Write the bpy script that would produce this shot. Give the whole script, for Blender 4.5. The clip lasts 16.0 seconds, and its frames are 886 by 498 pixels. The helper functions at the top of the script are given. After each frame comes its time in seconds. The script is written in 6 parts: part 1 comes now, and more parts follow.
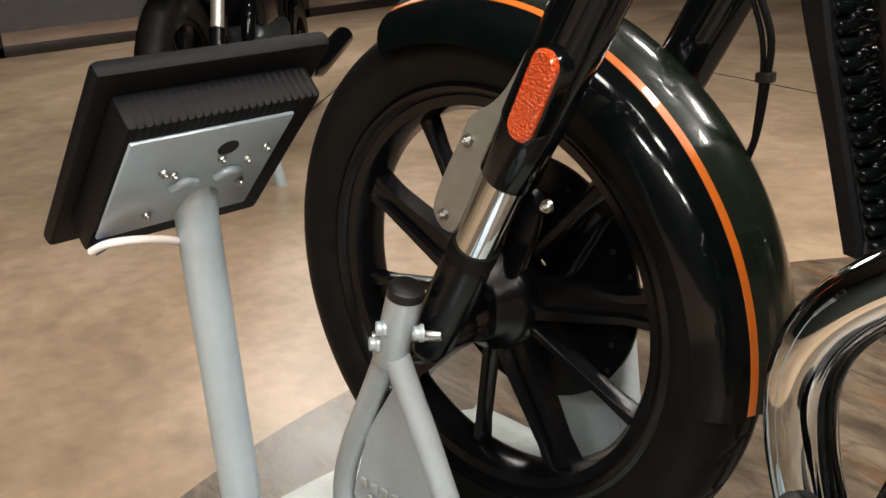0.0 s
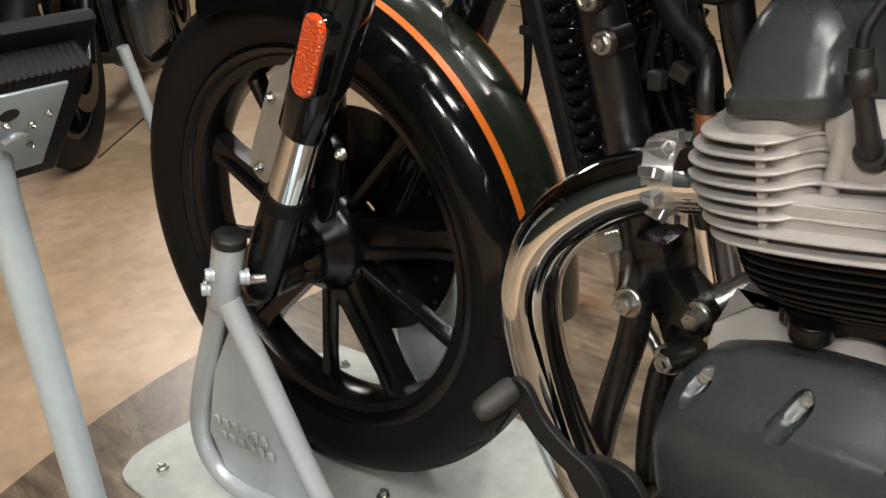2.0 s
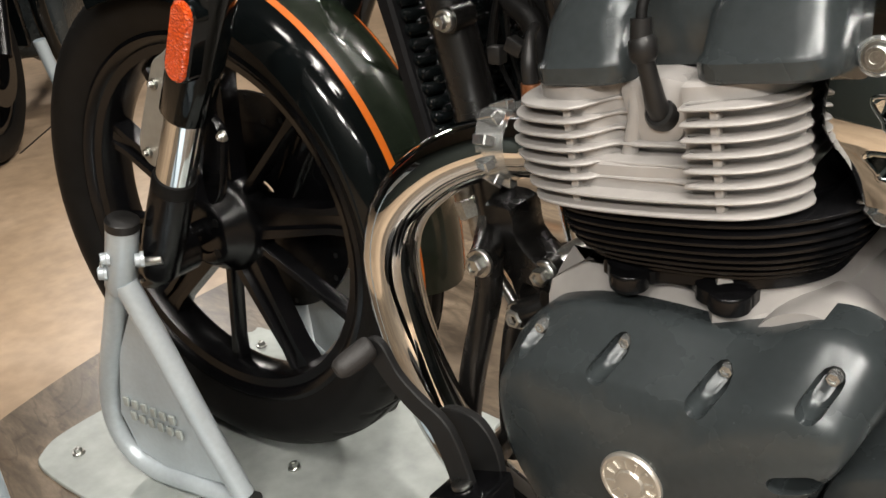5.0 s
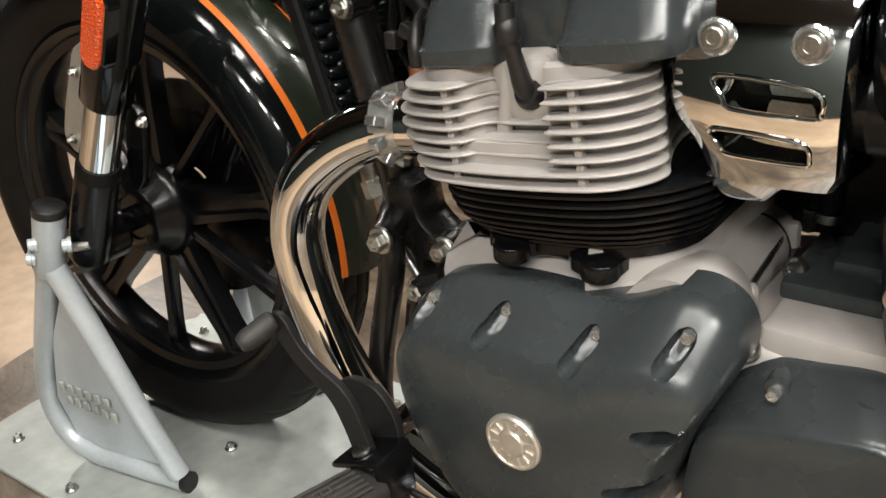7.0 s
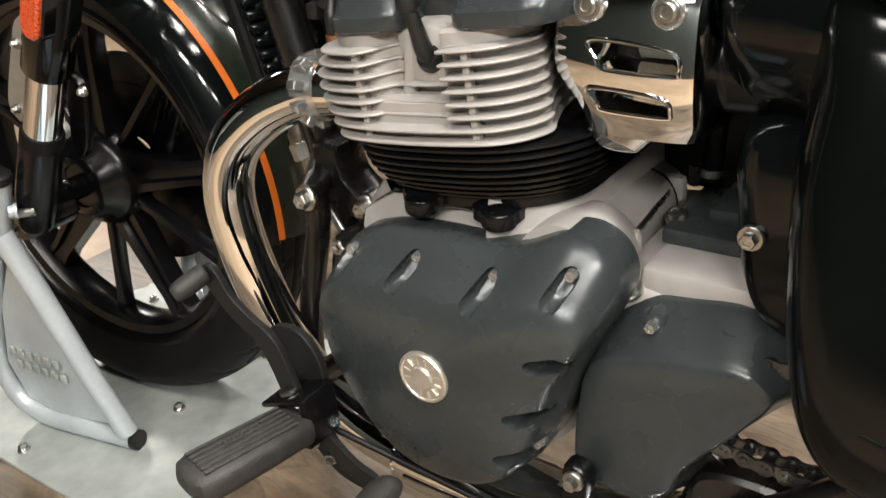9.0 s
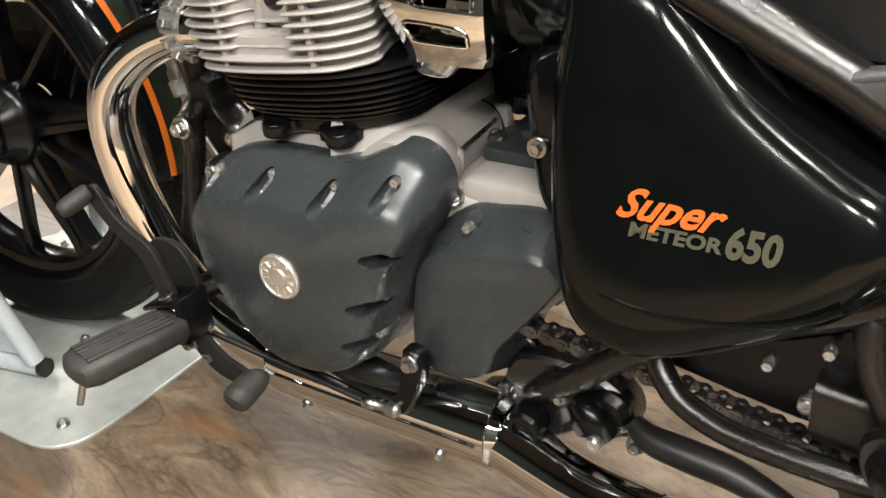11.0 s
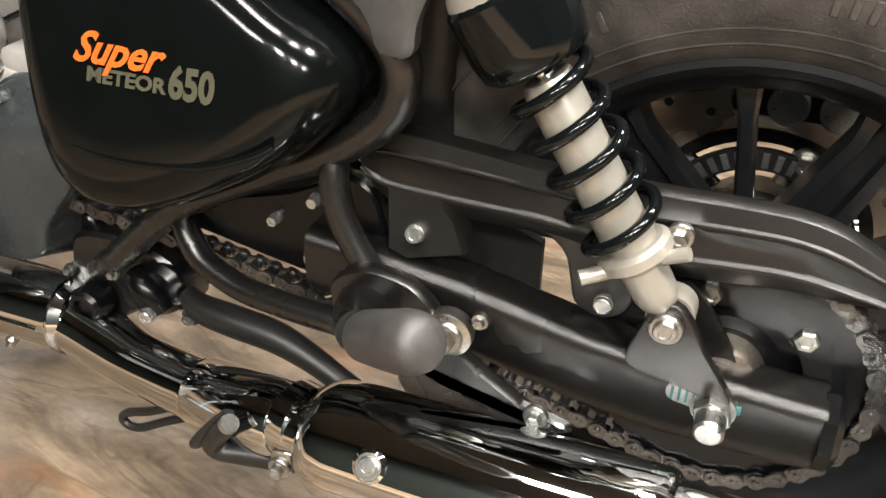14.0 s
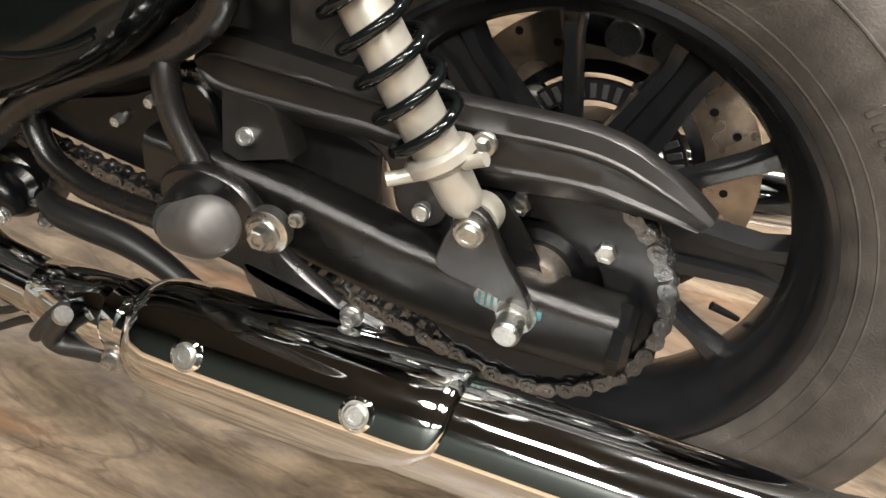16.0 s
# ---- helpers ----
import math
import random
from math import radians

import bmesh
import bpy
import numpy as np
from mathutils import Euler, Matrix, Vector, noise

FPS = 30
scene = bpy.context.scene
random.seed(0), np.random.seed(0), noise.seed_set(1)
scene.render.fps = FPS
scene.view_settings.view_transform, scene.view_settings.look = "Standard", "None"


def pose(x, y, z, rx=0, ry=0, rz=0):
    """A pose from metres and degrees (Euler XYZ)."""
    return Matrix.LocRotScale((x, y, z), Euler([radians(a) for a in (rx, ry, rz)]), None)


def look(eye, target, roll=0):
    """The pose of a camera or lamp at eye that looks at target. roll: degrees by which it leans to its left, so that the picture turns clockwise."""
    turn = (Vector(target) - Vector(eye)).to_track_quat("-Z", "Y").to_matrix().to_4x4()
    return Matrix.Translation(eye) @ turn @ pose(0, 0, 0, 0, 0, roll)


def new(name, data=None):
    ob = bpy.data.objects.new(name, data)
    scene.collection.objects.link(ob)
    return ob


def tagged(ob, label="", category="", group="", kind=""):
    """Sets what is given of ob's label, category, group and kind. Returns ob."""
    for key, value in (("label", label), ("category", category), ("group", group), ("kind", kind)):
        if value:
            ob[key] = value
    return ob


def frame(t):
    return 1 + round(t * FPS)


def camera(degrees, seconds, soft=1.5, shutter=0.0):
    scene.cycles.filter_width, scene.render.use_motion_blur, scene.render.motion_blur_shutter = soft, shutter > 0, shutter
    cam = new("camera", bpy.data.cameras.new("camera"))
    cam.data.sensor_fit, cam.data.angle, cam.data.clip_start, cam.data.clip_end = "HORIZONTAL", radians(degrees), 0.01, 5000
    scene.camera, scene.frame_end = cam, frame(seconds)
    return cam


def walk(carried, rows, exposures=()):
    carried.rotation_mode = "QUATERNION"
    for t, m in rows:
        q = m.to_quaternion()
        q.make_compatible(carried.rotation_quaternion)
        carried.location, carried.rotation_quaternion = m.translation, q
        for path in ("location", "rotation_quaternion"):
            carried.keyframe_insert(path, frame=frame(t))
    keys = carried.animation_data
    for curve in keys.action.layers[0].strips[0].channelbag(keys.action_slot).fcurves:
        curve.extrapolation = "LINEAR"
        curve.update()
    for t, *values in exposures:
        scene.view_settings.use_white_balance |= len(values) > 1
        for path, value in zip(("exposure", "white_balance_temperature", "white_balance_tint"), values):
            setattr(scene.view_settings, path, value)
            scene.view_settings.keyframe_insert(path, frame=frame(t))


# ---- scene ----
cam = camera(52.1, 16.0)
PATH = [
    (0, (0.727, -0.679, 0.792), (-0.72, 0.519, 0.105), -3.6),
    (0.2, (0.747, -0.679, 0.7945), (-0.697, 0.527, 0.058), -3.7),
    (0.5, (0.777, -0.679, 0.798), (-0.615, 0.54, 0.039), -3.9),
    (1, (0.828, -0.668, 0.801), (-0.523, 0.589, 0.028), -4.5),
    (1.5, (0.861, -0.662, 0.806), (-0.462, 0.617, 0.022), -4.9),
    (2, (0.88, -0.661, 0.807), (-0.423, 0.634, 0.016), -5.1),
    (2.5, (0.896, -0.657, 0.807), (-0.391, 0.649, 0.009), -5.3),
    (3, (0.908, -0.655, 0.806), (-0.366, 0.662, 0.004), -5.3),
    (3.5, (0.922, -0.653, 0.807), (-0.337, 0.672, -0.003), -5.6),
    (6, (1.0, -0.641, 0.805), (-0.191, 0.727, -0.038), -6.1),
    (6.5, (1.017, -0.638, 0.805), (-0.161, 0.736, -0.046), -6.1),
    (7, (1.037, -0.636, 0.804), (-0.126, 0.747, -0.052), -6.1),
    (7.5, (1.052, -0.636, 0.804), (-0.097, 0.756, -0.058), -6.0),
    (8, (1.068, -0.639, 0.802), (-0.066, 0.76, -0.067), -6.0),
    (10.3, (1.199, -0.714, 0.816), (0.187, 0.725, -0.135), -4.8),
    (10.5, (1.217, -0.72, 0.815), (0.218, 0.725, -0.141), -4.7),
    (11, (1.252, -0.728, 0.812), (0.288, 0.73, -0.159), -4.2),
    (11.5, (1.284, -0.729, 0.808), (0.36, 0.749, -0.174), -3.7),
    (12, (1.315, -0.72, 0.802), (0.432, 0.775, -0.19), -3.1),
    (12.5, (1.354, -0.703, 0.794), (0.529, 0.819, -0.207), -2.2),
    (13, (1.405, -0.684, 0.781), (0.661, 0.871, -0.234), -1.0),
    (13.5, (1.446, -0.67, 0.765), (0.77, 0.899, -0.275), -0.2),
    (14, (1.492, -0.658, 0.745), (0.89, 0.922, -0.323), 1.0),
    (14.5, (1.53, -0.653, 0.733), (0.982, 0.933, -0.355), 2.1),
    (15, (1.561, -0.651, 0.727), (1.051, 0.935, -0.379), 3.1),
    (15.5, (1.588, -0.656, 0.725), (1.092, 0.924, -0.397), 4.3),
    (16, (1.606, -0.664, 0.727), (1.096, 0.908, -0.399), 5.3),
]
walk(cam, [(t, look(eye, target, roll)) for t, eye, target, roll in PATH], [(0.0, -0.38), (3.5, -0.30), (8.0, -0.12), (10.5, 0.08), (13.0, 0.37), (14.5, 0.41), (16.0, 0.31)])

# ---- light ----
world = bpy.data.worlds.new("world")
scene.world = world
world.use_nodes = True
world.node_tree.nodes["Background"].inputs[0].default_value = (1.0, 0.86, 0.72, 1)
world.node_tree.nodes["Background"].inputs[1].default_value = 0.02
scene.view_settings.exposure = 0.0


def ceiling_lamp(x, y, z, sx, sy, watts, colour=(1.0, 0.947, 0.880)):
    data = bpy.data.lights.new("ceiling_lamp", "AREA")
    data.shape, data.size, data.size_y, data.energy, data.color = "RECTANGLE", sx, sy, watts, colour
    ob = new("ceiling_lamp", data)
    ob.matrix_world = pose(x, y, z)
    return ob


LAMPS = [(0.65, -1.0, 24), (1.45, -0.9, 34), (2.2, -1.1, 44), (3.0, -0.85, 126), (0.6, -2.6, 40), (1.5, -2.6, 88), (2.4, -2.6, 90), (3.3, -2.6, 66),
         (0.0, 0.6, 10), (1.3, 0.6, 44), (2.6, 0.6, 100), (-1.4, 1.7, 28), (0.3, 1.9, 36), (1.8, 1.9, 110)]
for lx, ly, lw in LAMPS:
    ceiling_lamp(lx, ly, 2.45 if ly < -2 else 3.0, 0.34, 0.34, lw * 0.93)
ceiling_lamp(-4.6, 2.4, 3.0, 0.8, 0.8, 145)


# ---- materials ----
def material(name, base, rough=0.5, metal=0.0, scale=60.0, vary=0.25, bump=0.0, bump_scale=300.0, coat=0.0,
             rough_vary=0.12, spec=0.5, second=None, stretch=(1, 1, 1), per_object=0.0):
    """A principled surface with broad stains and fine grain."""
    m = bpy.data.materials.new(name)
    m.use_nodes = True
    nt = m.node_tree
    nd, ln = nt.nodes, nt.links
    p = nd["Principled BSDF"]
    co = nd.new("ShaderNodeTexCoord")
    mp = nd.new("ShaderNodeMapping")
    mp.inputs["Scale"].default_value = stretch
    ln.new(co.outputs["Object"], mp.inputs["Vector"])
    big = nd.new("ShaderNodeTexNoise")
    big.inputs["Scale"].default_value, big.inputs["Detail"].default_value = scale * 0.12, 5
    fine = nd.new("ShaderNodeTexNoise")
    fine.inputs["Scale"].default_value, fine.inputs["Detail"].default_value = scale, 6
    ln.new(mp.outputs[0], big.inputs["Vector"])
    ln.new(mp.outputs[0], fine.inputs["Vector"])
    add = nd.new("ShaderNodeMath")
    add.operation = "ADD"
    ln.new(big.outputs["Fac"], add.inputs[0])
    ln.new(fine.outputs["Fac"], add.inputs[1])
    ramp = nd.new("ShaderNodeMapRange")
    ramp.inputs["From Min"].default_value, ramp.inputs["From Max"].default_value = 0.7, 1.3
    ln.new(add.outputs[0], ramp.inputs["Value"])
    mix = nd.new("ShaderNodeMix")
    mix.data_type = "RGBA"
    lo = [c * (1 - vary) for c in base]
    hi = [min(1, c * (1 + vary)) for c in base] if second is None else list(second)
    mix.inputs["A"].default_value, mix.inputs["B"].default_value = (*lo, 1), (*hi, 1)
    ln.new(ramp.outputs[0], mix.inputs["Factor"])
    last = mix.outputs["Result"]
    if per_object:
        info = nd.new("ShaderNodeObjectInfo")
        hsv = nd.new("ShaderNodeHueSaturation")
        rng = nd.new("ShaderNodeMapRange")
        rng.inputs["To Min"].default_value, rng.inputs["To Max"].default_value = 1 - per_object, 1 + per_object
        ln.new(info.outputs["Random"], rng.inputs["Value"])
        ln.new(rng.outputs[0], hsv.inputs["Value"])
        ln.new(last, hsv.inputs["Color"])
        last = hsv.outputs["Color"]
    ln.new(last, p.inputs["Base Color"])
    rr = nd.new("ShaderNodeMapRange")
    rr.inputs["To Min"].default_value, rr.inputs["To Max"].default_value = max(0.02, rough - rough_vary * rough), rough + rough_vary * rough
    ln.new(big.outputs["Fac"], rr.inputs["Value"])
    ln.new(rr.outputs[0], p.inputs["Roughness"])
    p.inputs["Metallic"].default_value = metal
    p.inputs["Specular IOR Level"].default_value = spec
    p.inputs["Coat Weight"].default_value = coat
    p.inputs["Coat Roughness"].default_value = 0.03
    if bump:
        grain = nd.new("ShaderNodeTexNoise")
        grain.inputs["Scale"].default_value, grain.inputs["Detail"].default_value = bump_scale, 4
        ln.new(mp.outputs[0], grain.inputs["Vector"])
        b = nd.new("ShaderNodeBump")
        b.inputs["Strength"].default_value, b.inputs["Distance"].default_value = bump, 0.002
        ln.new(grain.outputs["Fac"], b.inputs["Height"])
        ln.new(b.outputs[0], p.inputs["Normal"])
    return m


# Front rubber darkened, rear paled beyond its dust, to stand for uneven light.
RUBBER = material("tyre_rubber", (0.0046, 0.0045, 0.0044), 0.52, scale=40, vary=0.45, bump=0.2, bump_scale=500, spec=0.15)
DUSTY_LIT = material("dusty_tyre_rubber", (0.026, 0.0238, 0.0215), 0.50, scale=34, vary=0.5, bump=0.35, bump_scale=420, spec=0.4, second=(0.060, 0.054, 0.048))
SATIN = material("satin_black_alloy", (0.0026, 0.0026, 0.0030), 0.23, scale=80, vary=0.3, bump=0.06, bump_scale=900, spec=0.29)
GLOSS = material("gloss_black_paint", (0.0024, 0.0032, 0.0034), 0.10, coat=0.12, spec=0.22, scale=30, vary=0.2)
PANELP = material("black_panel_lacquer", (0.0022, 0.0028, 0.0027), 0.12, spec=0.20, scale=30, vary=0.2)
GREEN = material("deep_green_metallic_paint", (0.0075, 0.0112, 0.0066), 0.22, metal=0.1, coat=0.65, scale=900, vary=0.5)
ORANGE = material("orange_pinstripe_paint", (0.47, 0.105, 0.008), 0.3, coat=0.6, scale=60, vary=0.08)
CHROME = material("chrome_plate", (0.665, 0.680, 0.685), 0.05, metal=1.0, scale=50, vary=0.04, rough_vary=0.5)
STEEL = material("zinc_plated_steel", (0.42, 0.42, 0.40), 0.28, metal=1.0, scale=400, vary=0.25, bump=0.1, bump_scale=1500)
SILVER = material("silver_engine_paint", (0.335, 0.318, 0.302), 0.46, metal=0.15, scale=60, vary=0.08, bump=0.08, bump_scale=1400)
CASE = material("dark_grey_engine_paint", (0.0375, 0.0445, 0.0465), 0.27, metal=0.3, scale=160, vary=0.12, bump=0.05, bump_scale=1800)
FINBLACK = material("black_cylinder_paint", (0.0038, 0.0038, 0.0042), 0.20, scale=120, vary=0.3, bump=0.08, bump_scale=1200, spec=0.26)
POWDER = material("black_powder_coat", (0.0045, 0.0042, 0.0040), 0.27, scale=200, vary=0.25, bump=0.10, bump_scale=1500, spec=0.62)
PLASTIC = material("black_moulded_plastic", (0.0095, 0.0092, 0.009), 0.40, scale=120, vary=0.2, bump=0.1, bump_scale=1600, spec=0.4)
GUARDP = material("weathered_black_plastic", (0.0080, 0.0074, 0.0069), 0.32, scale=90, vary=0.35, bump=0.12, bump_scale=1400, spec=0.42)
SWING = material("worn_black_powder_coat", (0.0055, 0.0051, 0.0047), 0.27, scale=70, vary=0.4, bump=0.18, bump_scale=1100, spec=0.45)
# Paler copy of the front wheel's satin black, standing for stronger rear light.
RIMR = material("satin_black_cast_alloy", (0.0070, 0.0074, 0.0082), 0.24, scale=80, vary=0.25, bump=0.06, bump_scale=900, spec=0.42)
PLATE_BLACK = material("matt_black_steel_sheet", (0.008, 0.008, 0.008), 0.5, scale=90, vary=0.25, bump=0.05, bump_scale=900, spec=0.22)
STANDM = material("silver_metallic_powder_coat", (0.43, 0.475, 0.50), 0.34, metal=0.3, scale=150, vary=0.06, bump=0.05, bump_scale=1500)
STAND = material("silver_grey_powder_coat", (0.37, 0.44, 0.485), 0.30, metal=0.3, scale=120, vary=0.05, bump=0.06, bump_scale=1500)
GALV = material("galvanised_steel_sheet", (0.37, 0.395, 0.375), 0.42, metal=0.35, scale=36, vary=0.16, bump=0.04, bump_scale=300, rough_vary=0.3)
ALLOY = material("bead_blasted_aluminium", (0.60, 0.57, 0.51), 0.36, metal=0.8, scale=80, vary=0.1, bump=0.05, bump_scale=1200)
DISC = material("brushed_brake_steel", (0.42, 0.35, 0.28), 0.27, metal=0.9, scale=60, vary=0.3, rough_vary=0.5)
CHAIN = material("oiled_chain_steel", (0.115, 0.114, 0.112), 0.27, metal=0.9, scale=700, vary=0.5, per_object=0.35)
LEATHER = material("black_seat_vinyl", (0.014, 0.0135, 0.013), 0.5, scale=200, vary=0.3, bump=0.4, bump_scale=700)
PEGRUB = material("worn_grey_black_rubber", (0.019, 0.0175, 0.0165), 0.62, scale=90, vary=0.5, bump=0.3, bump_scale=420)
GREYRUB = material("smooth_grey_rubber", (0.034, 0.032, 0.031), 0.5, scale=90, vary=0.25, bump=0.1, bump_scale=900)
PALECAST = material("pale_cast_aluminium", (0.29, 0.275, 0.240), 0.34, metal=0.45, scale=90, vary=0.10, bump=0.05, bump_scale=1300)
BRIGHT = material("bright_zinc_plate", (0.56, 0.57, 0.56), 0.24, metal=0.9, scale=300, vary=0.12)
GREYCAST = material("grey_black_cast_paint", (0.050, 0.051, 0.053), 0.32, scale=200, vary=0.2, bump=0.15, bump_scale=1500)
MATT = material("matt_black_housing_plastic", (0.005, 0.005, 0.0055), 0.5, scale=160, vary=0.25, bump=0.1, bump_scale=1400, spec=0.10)
PALE = material("pale_olive_print", (0.047, 0.046, 0.028), 0.5, scale=300, vary=0.1)
PRINT = material("orange_print", (0.60, 0.095, 0.010), 0.45, scale=300, vary=0.06)
BRASS = material("plated_hose_fitting", (0.40, 0.36, 0.31), 0.35, metal=1.0, scale=300, vary=0.25)
COPPER = material("copper_pipe", (0.42, 0.20, 0.11), 0.35, metal=1.0, scale=300, vary=0.3)
WHITE = material("white_cable_sheath", (0.72, 0.66, 0.62), 0.45, scale=200, vary=0.05)
BLUE = material("blue_connector", (0.02, 0.06, 0.30), 0.4, scale=200, vary=0.1)
TEAL = material("teal_paint_mark", (0.03, 0.11, 0.12), 0.5, scale=300, vary=0.4)
WALL = material("dark_taupe_wall_paint", (0.070, 0.065, 0.062), 0.7, scale=10, vary=0.08)
DARKWALL = material("dark_green_wall_paint", (0.010, 0.016, 0.013), 0.6, scale=10, vary=0.1)
CEIL = material("dark_ceiling_paint", (0.030, 0.028, 0.026), 0.8, scale=6, vary=0.2)
FRAMEB = material("dark_bronze_aluminium", (0.03, 0.025, 0.022), 0.4, metal=0.5, scale=60, vary=0.15)


def reflector_material():
    m = material("orange_reflector", (0.64, 0.070, 0.007), 0.18, scale=200, vary=0.15, coat=1.0)
    nt = m.node_tree
    vor = nt.nodes.new("ShaderNodeTexVoronoi")
    vor.inputs["Scale"].default_value = 380
    co = nt.nodes.new("ShaderNodeTexCoord")
    nt.links.new(co.outputs["Object"], vor.inputs["Vector"])
    b = nt.nodes.new("ShaderNodeBump")
    b.inputs["Strength"].default_value, b.inputs["Distance"].default_value = 1.0, 0.003
    nt.links.new(vor.outputs["Distance"], b.inputs["Height"])
    nt.links.new(b.outputs[0], nt.nodes["Principled BSDF"].inputs["Normal"])
    return m


REFLECT = reflector_material()


def sheet_material(name, dark, mid, light, rough, scale, stretch, bump, wave=0.0, turn=0.0, stain=None):
    """Floor finish: three tones, wandering grain, gloss that varies."""
    m = bpy.data.materials.new(name)
    m.use_nodes = True
    nt = m.node_tree
    nd, ln = nt.nodes, nt.links
    p = nd["Principled BSDF"]
    co = nd.new("ShaderNodeTexCoord")
    mp = nd.new("ShaderNodeMapping")
    mp.inputs["Scale"].default_value = stretch
    tn = nd.new("ShaderNodeMapping")
    tn.inputs["Rotation"].default_value = (0, 0, radians(turn))
    ln.new(co.outputs["Object"], tn.inputs["Vector"])
    ln.new(tn.outputs[0], mp.inputs["Vector"])
    n1 = nd.new("ShaderNodeTexNoise")
    n1.inputs["Scale"].default_value, n1.inputs["Detail"].default_value, n1.inputs["Distortion"].default_value = scale, 10, wave
    n1.inputs["Roughness"].default_value = 0.62
    ln.new(mp.outputs[0], n1.inputs["Vector"])
    ramp = nd.new("ShaderNodeValToRGB")
    e = ramp.color_ramp.elements
    e[0].position, e[0].color = 0.3, (*dark, 1)
    e[1].position, e[1].color = 0.72, (*light, 1)
    k = e.new(0.5)
    k.color = (*mid, 1)
    ln.new(n1.outputs["Fac"], ramp.inputs[0])
    n2 = nd.new("ShaderNodeTexNoise")
    n2.inputs["Scale"].default_value, n2.inputs["Detail"].default_value = scale * 14, 5
    ln.new(mp.outputs[0], n2.inputs["Vector"])
    mr = nd.new("ShaderNodeMapRange")
    mr.inputs["From Min"].default_value, mr.inputs["From Max"].default_value = 0.3, 0.7
    mr.inputs["To Min"].default_value, mr.inputs["To Max"].default_value = 0.82, 1.10
    ln.new(n2.outputs["Fac"], mr.inputs["Value"])
    mul = nd.new("ShaderNodeMix")
    mul.data_type, mul.blend_type = "RGBA", "MULTIPLY"
    mul.inputs["Factor"].default_value = 1.0
    ln.new(ramp.outputs[0], mul.inputs["A"])
    ln.new(mr.outputs[0], mul.inputs["B"])
    last = mul.outputs["Result"]
    if stain:
        # long dark cracks along the grain, and rusty blotches
        n3 = nd.new("ShaderNodeTexNoise")
        n3.inputs["Scale"].default_value, n3.inputs["Detail"].default_value, n3.inputs["Distortion"].default_value = scale * 0.9, 4, 0.9
        ln.new(mp.outputs[0], n3.inputs["Vector"])
        crack = nd.new("ShaderNodeValToRGB")
        c = crack.color_ramp.elements
        c[0].position, c[0].color = 0.465, (1, 1, 1, 1)
        c[1].position, c[1].color = 0.525, (1, 1, 1, 1)
        k = c.new(0.5)
        k.color = (0.55, 0.53, 0.51, 1)
        ln.new(n3.outputs["Fac"], crack.inputs[0])
        m2 = nd.new("ShaderNodeMix")
        m2.data_type, m2.blend_type = "RGBA", "MULTIPLY"
        m2.inputs["Factor"].default_value = 0.8
        ln.new(last, m2.inputs["A"])
        ln.new(crack.outputs[0], m2.inputs["B"])
        n4 = nd.new("ShaderNodeTexNoise")
        n4.inputs["Scale"].default_value, n4.inputs["Detail"].default_value = scale * 0.75, 6
        ln.new(mp.outputs[0], n4.inputs["Vector"])
        r4 = nd.new("ShaderNodeMapRange")
        r4.inputs["From Min"].default_value, r4.inputs["From Max"].default_value = 0.58, 0.72
        r4.inputs["To Max"].default_value = 0.6
        ln.new(n4.outputs["Fac"], r4.inputs["Value"])
        m3 = nd.new("ShaderNodeMix")
        m3.data_type = "RGBA"
        m3.inputs["B"].default_value = (*stain, 1)
        ln.new(r4.outputs[0], m3.inputs["Factor"])
        ln.new(m2.outputs["Result"], m3.inputs["A"])
        last = m3.outputs["Result"]
    ln.new(last, p.inputs["Base Color"])
    rr = nd.new("ShaderNodeMapRange")
    rr.inputs["To Min"].default_value, rr.inputs["To Max"].default_value = rough * 0.7, rough * 1.3
    ln.new(n1.outputs["Fac"], rr.inputs["Value"])
    ln.new(rr.outputs[0], p.inputs["Roughness"])
    b = nd.new("ShaderNodeBump")
    b.inputs["Strength"].default_value, b.inputs["Distance"].default_value = bump, 0.003
    ln.new(n2.outputs["Fac"], b.inputs["Height"])
    ln.new(b.outputs[0], p.inputs["Normal"])
    return m


CONCRETE = sheet_material("polished_beige_concrete", (0.25, 0.180, 0.117), (0.36, 0.257, 0.168), (0.47, 0.35, 0.243), 0.34, 1.6, (1, 1, 1), 0.02, 0.6)
WOOD = sheet_material("weathered_wood_print_vinyl", (0.038, 0.027, 0.018), (0.118, 0.088, 0.060), (0.240, 0.183, 0.127), 0.34, 8.5, (0.55, 1.7, 1), 0.05, 0.9, 8.0, (0.165, 0.078, 0.033))


def glass_material():
    m = bpy.data.materials.new("clear_glass")
    m.use_nodes = True
    p = m.node_tree.nodes["Principled BSDF"]
    p.inputs["Base Color"].default_value = (0.95, 0.93, 0.95, 1)
    p.inputs["Roughness"].default_value = 0.03
    p.inputs["Transmission Weight"].default_value = 1.0
    p.inputs["IOR"].default_value = 1.1
    return m


GLASS = glass_material()


# ---- mesh helpers ----
def finish(name, bm, mat, parent=None, label="", smooth=40, m=None):
    bmesh.ops.recalc_face_normals(bm, faces=bm.faces)
    me = bpy.data.meshes.new(name)
    bm.to_mesh(me)
    bm.free()
    return place(name, me, mat, parent, label, smooth, m)


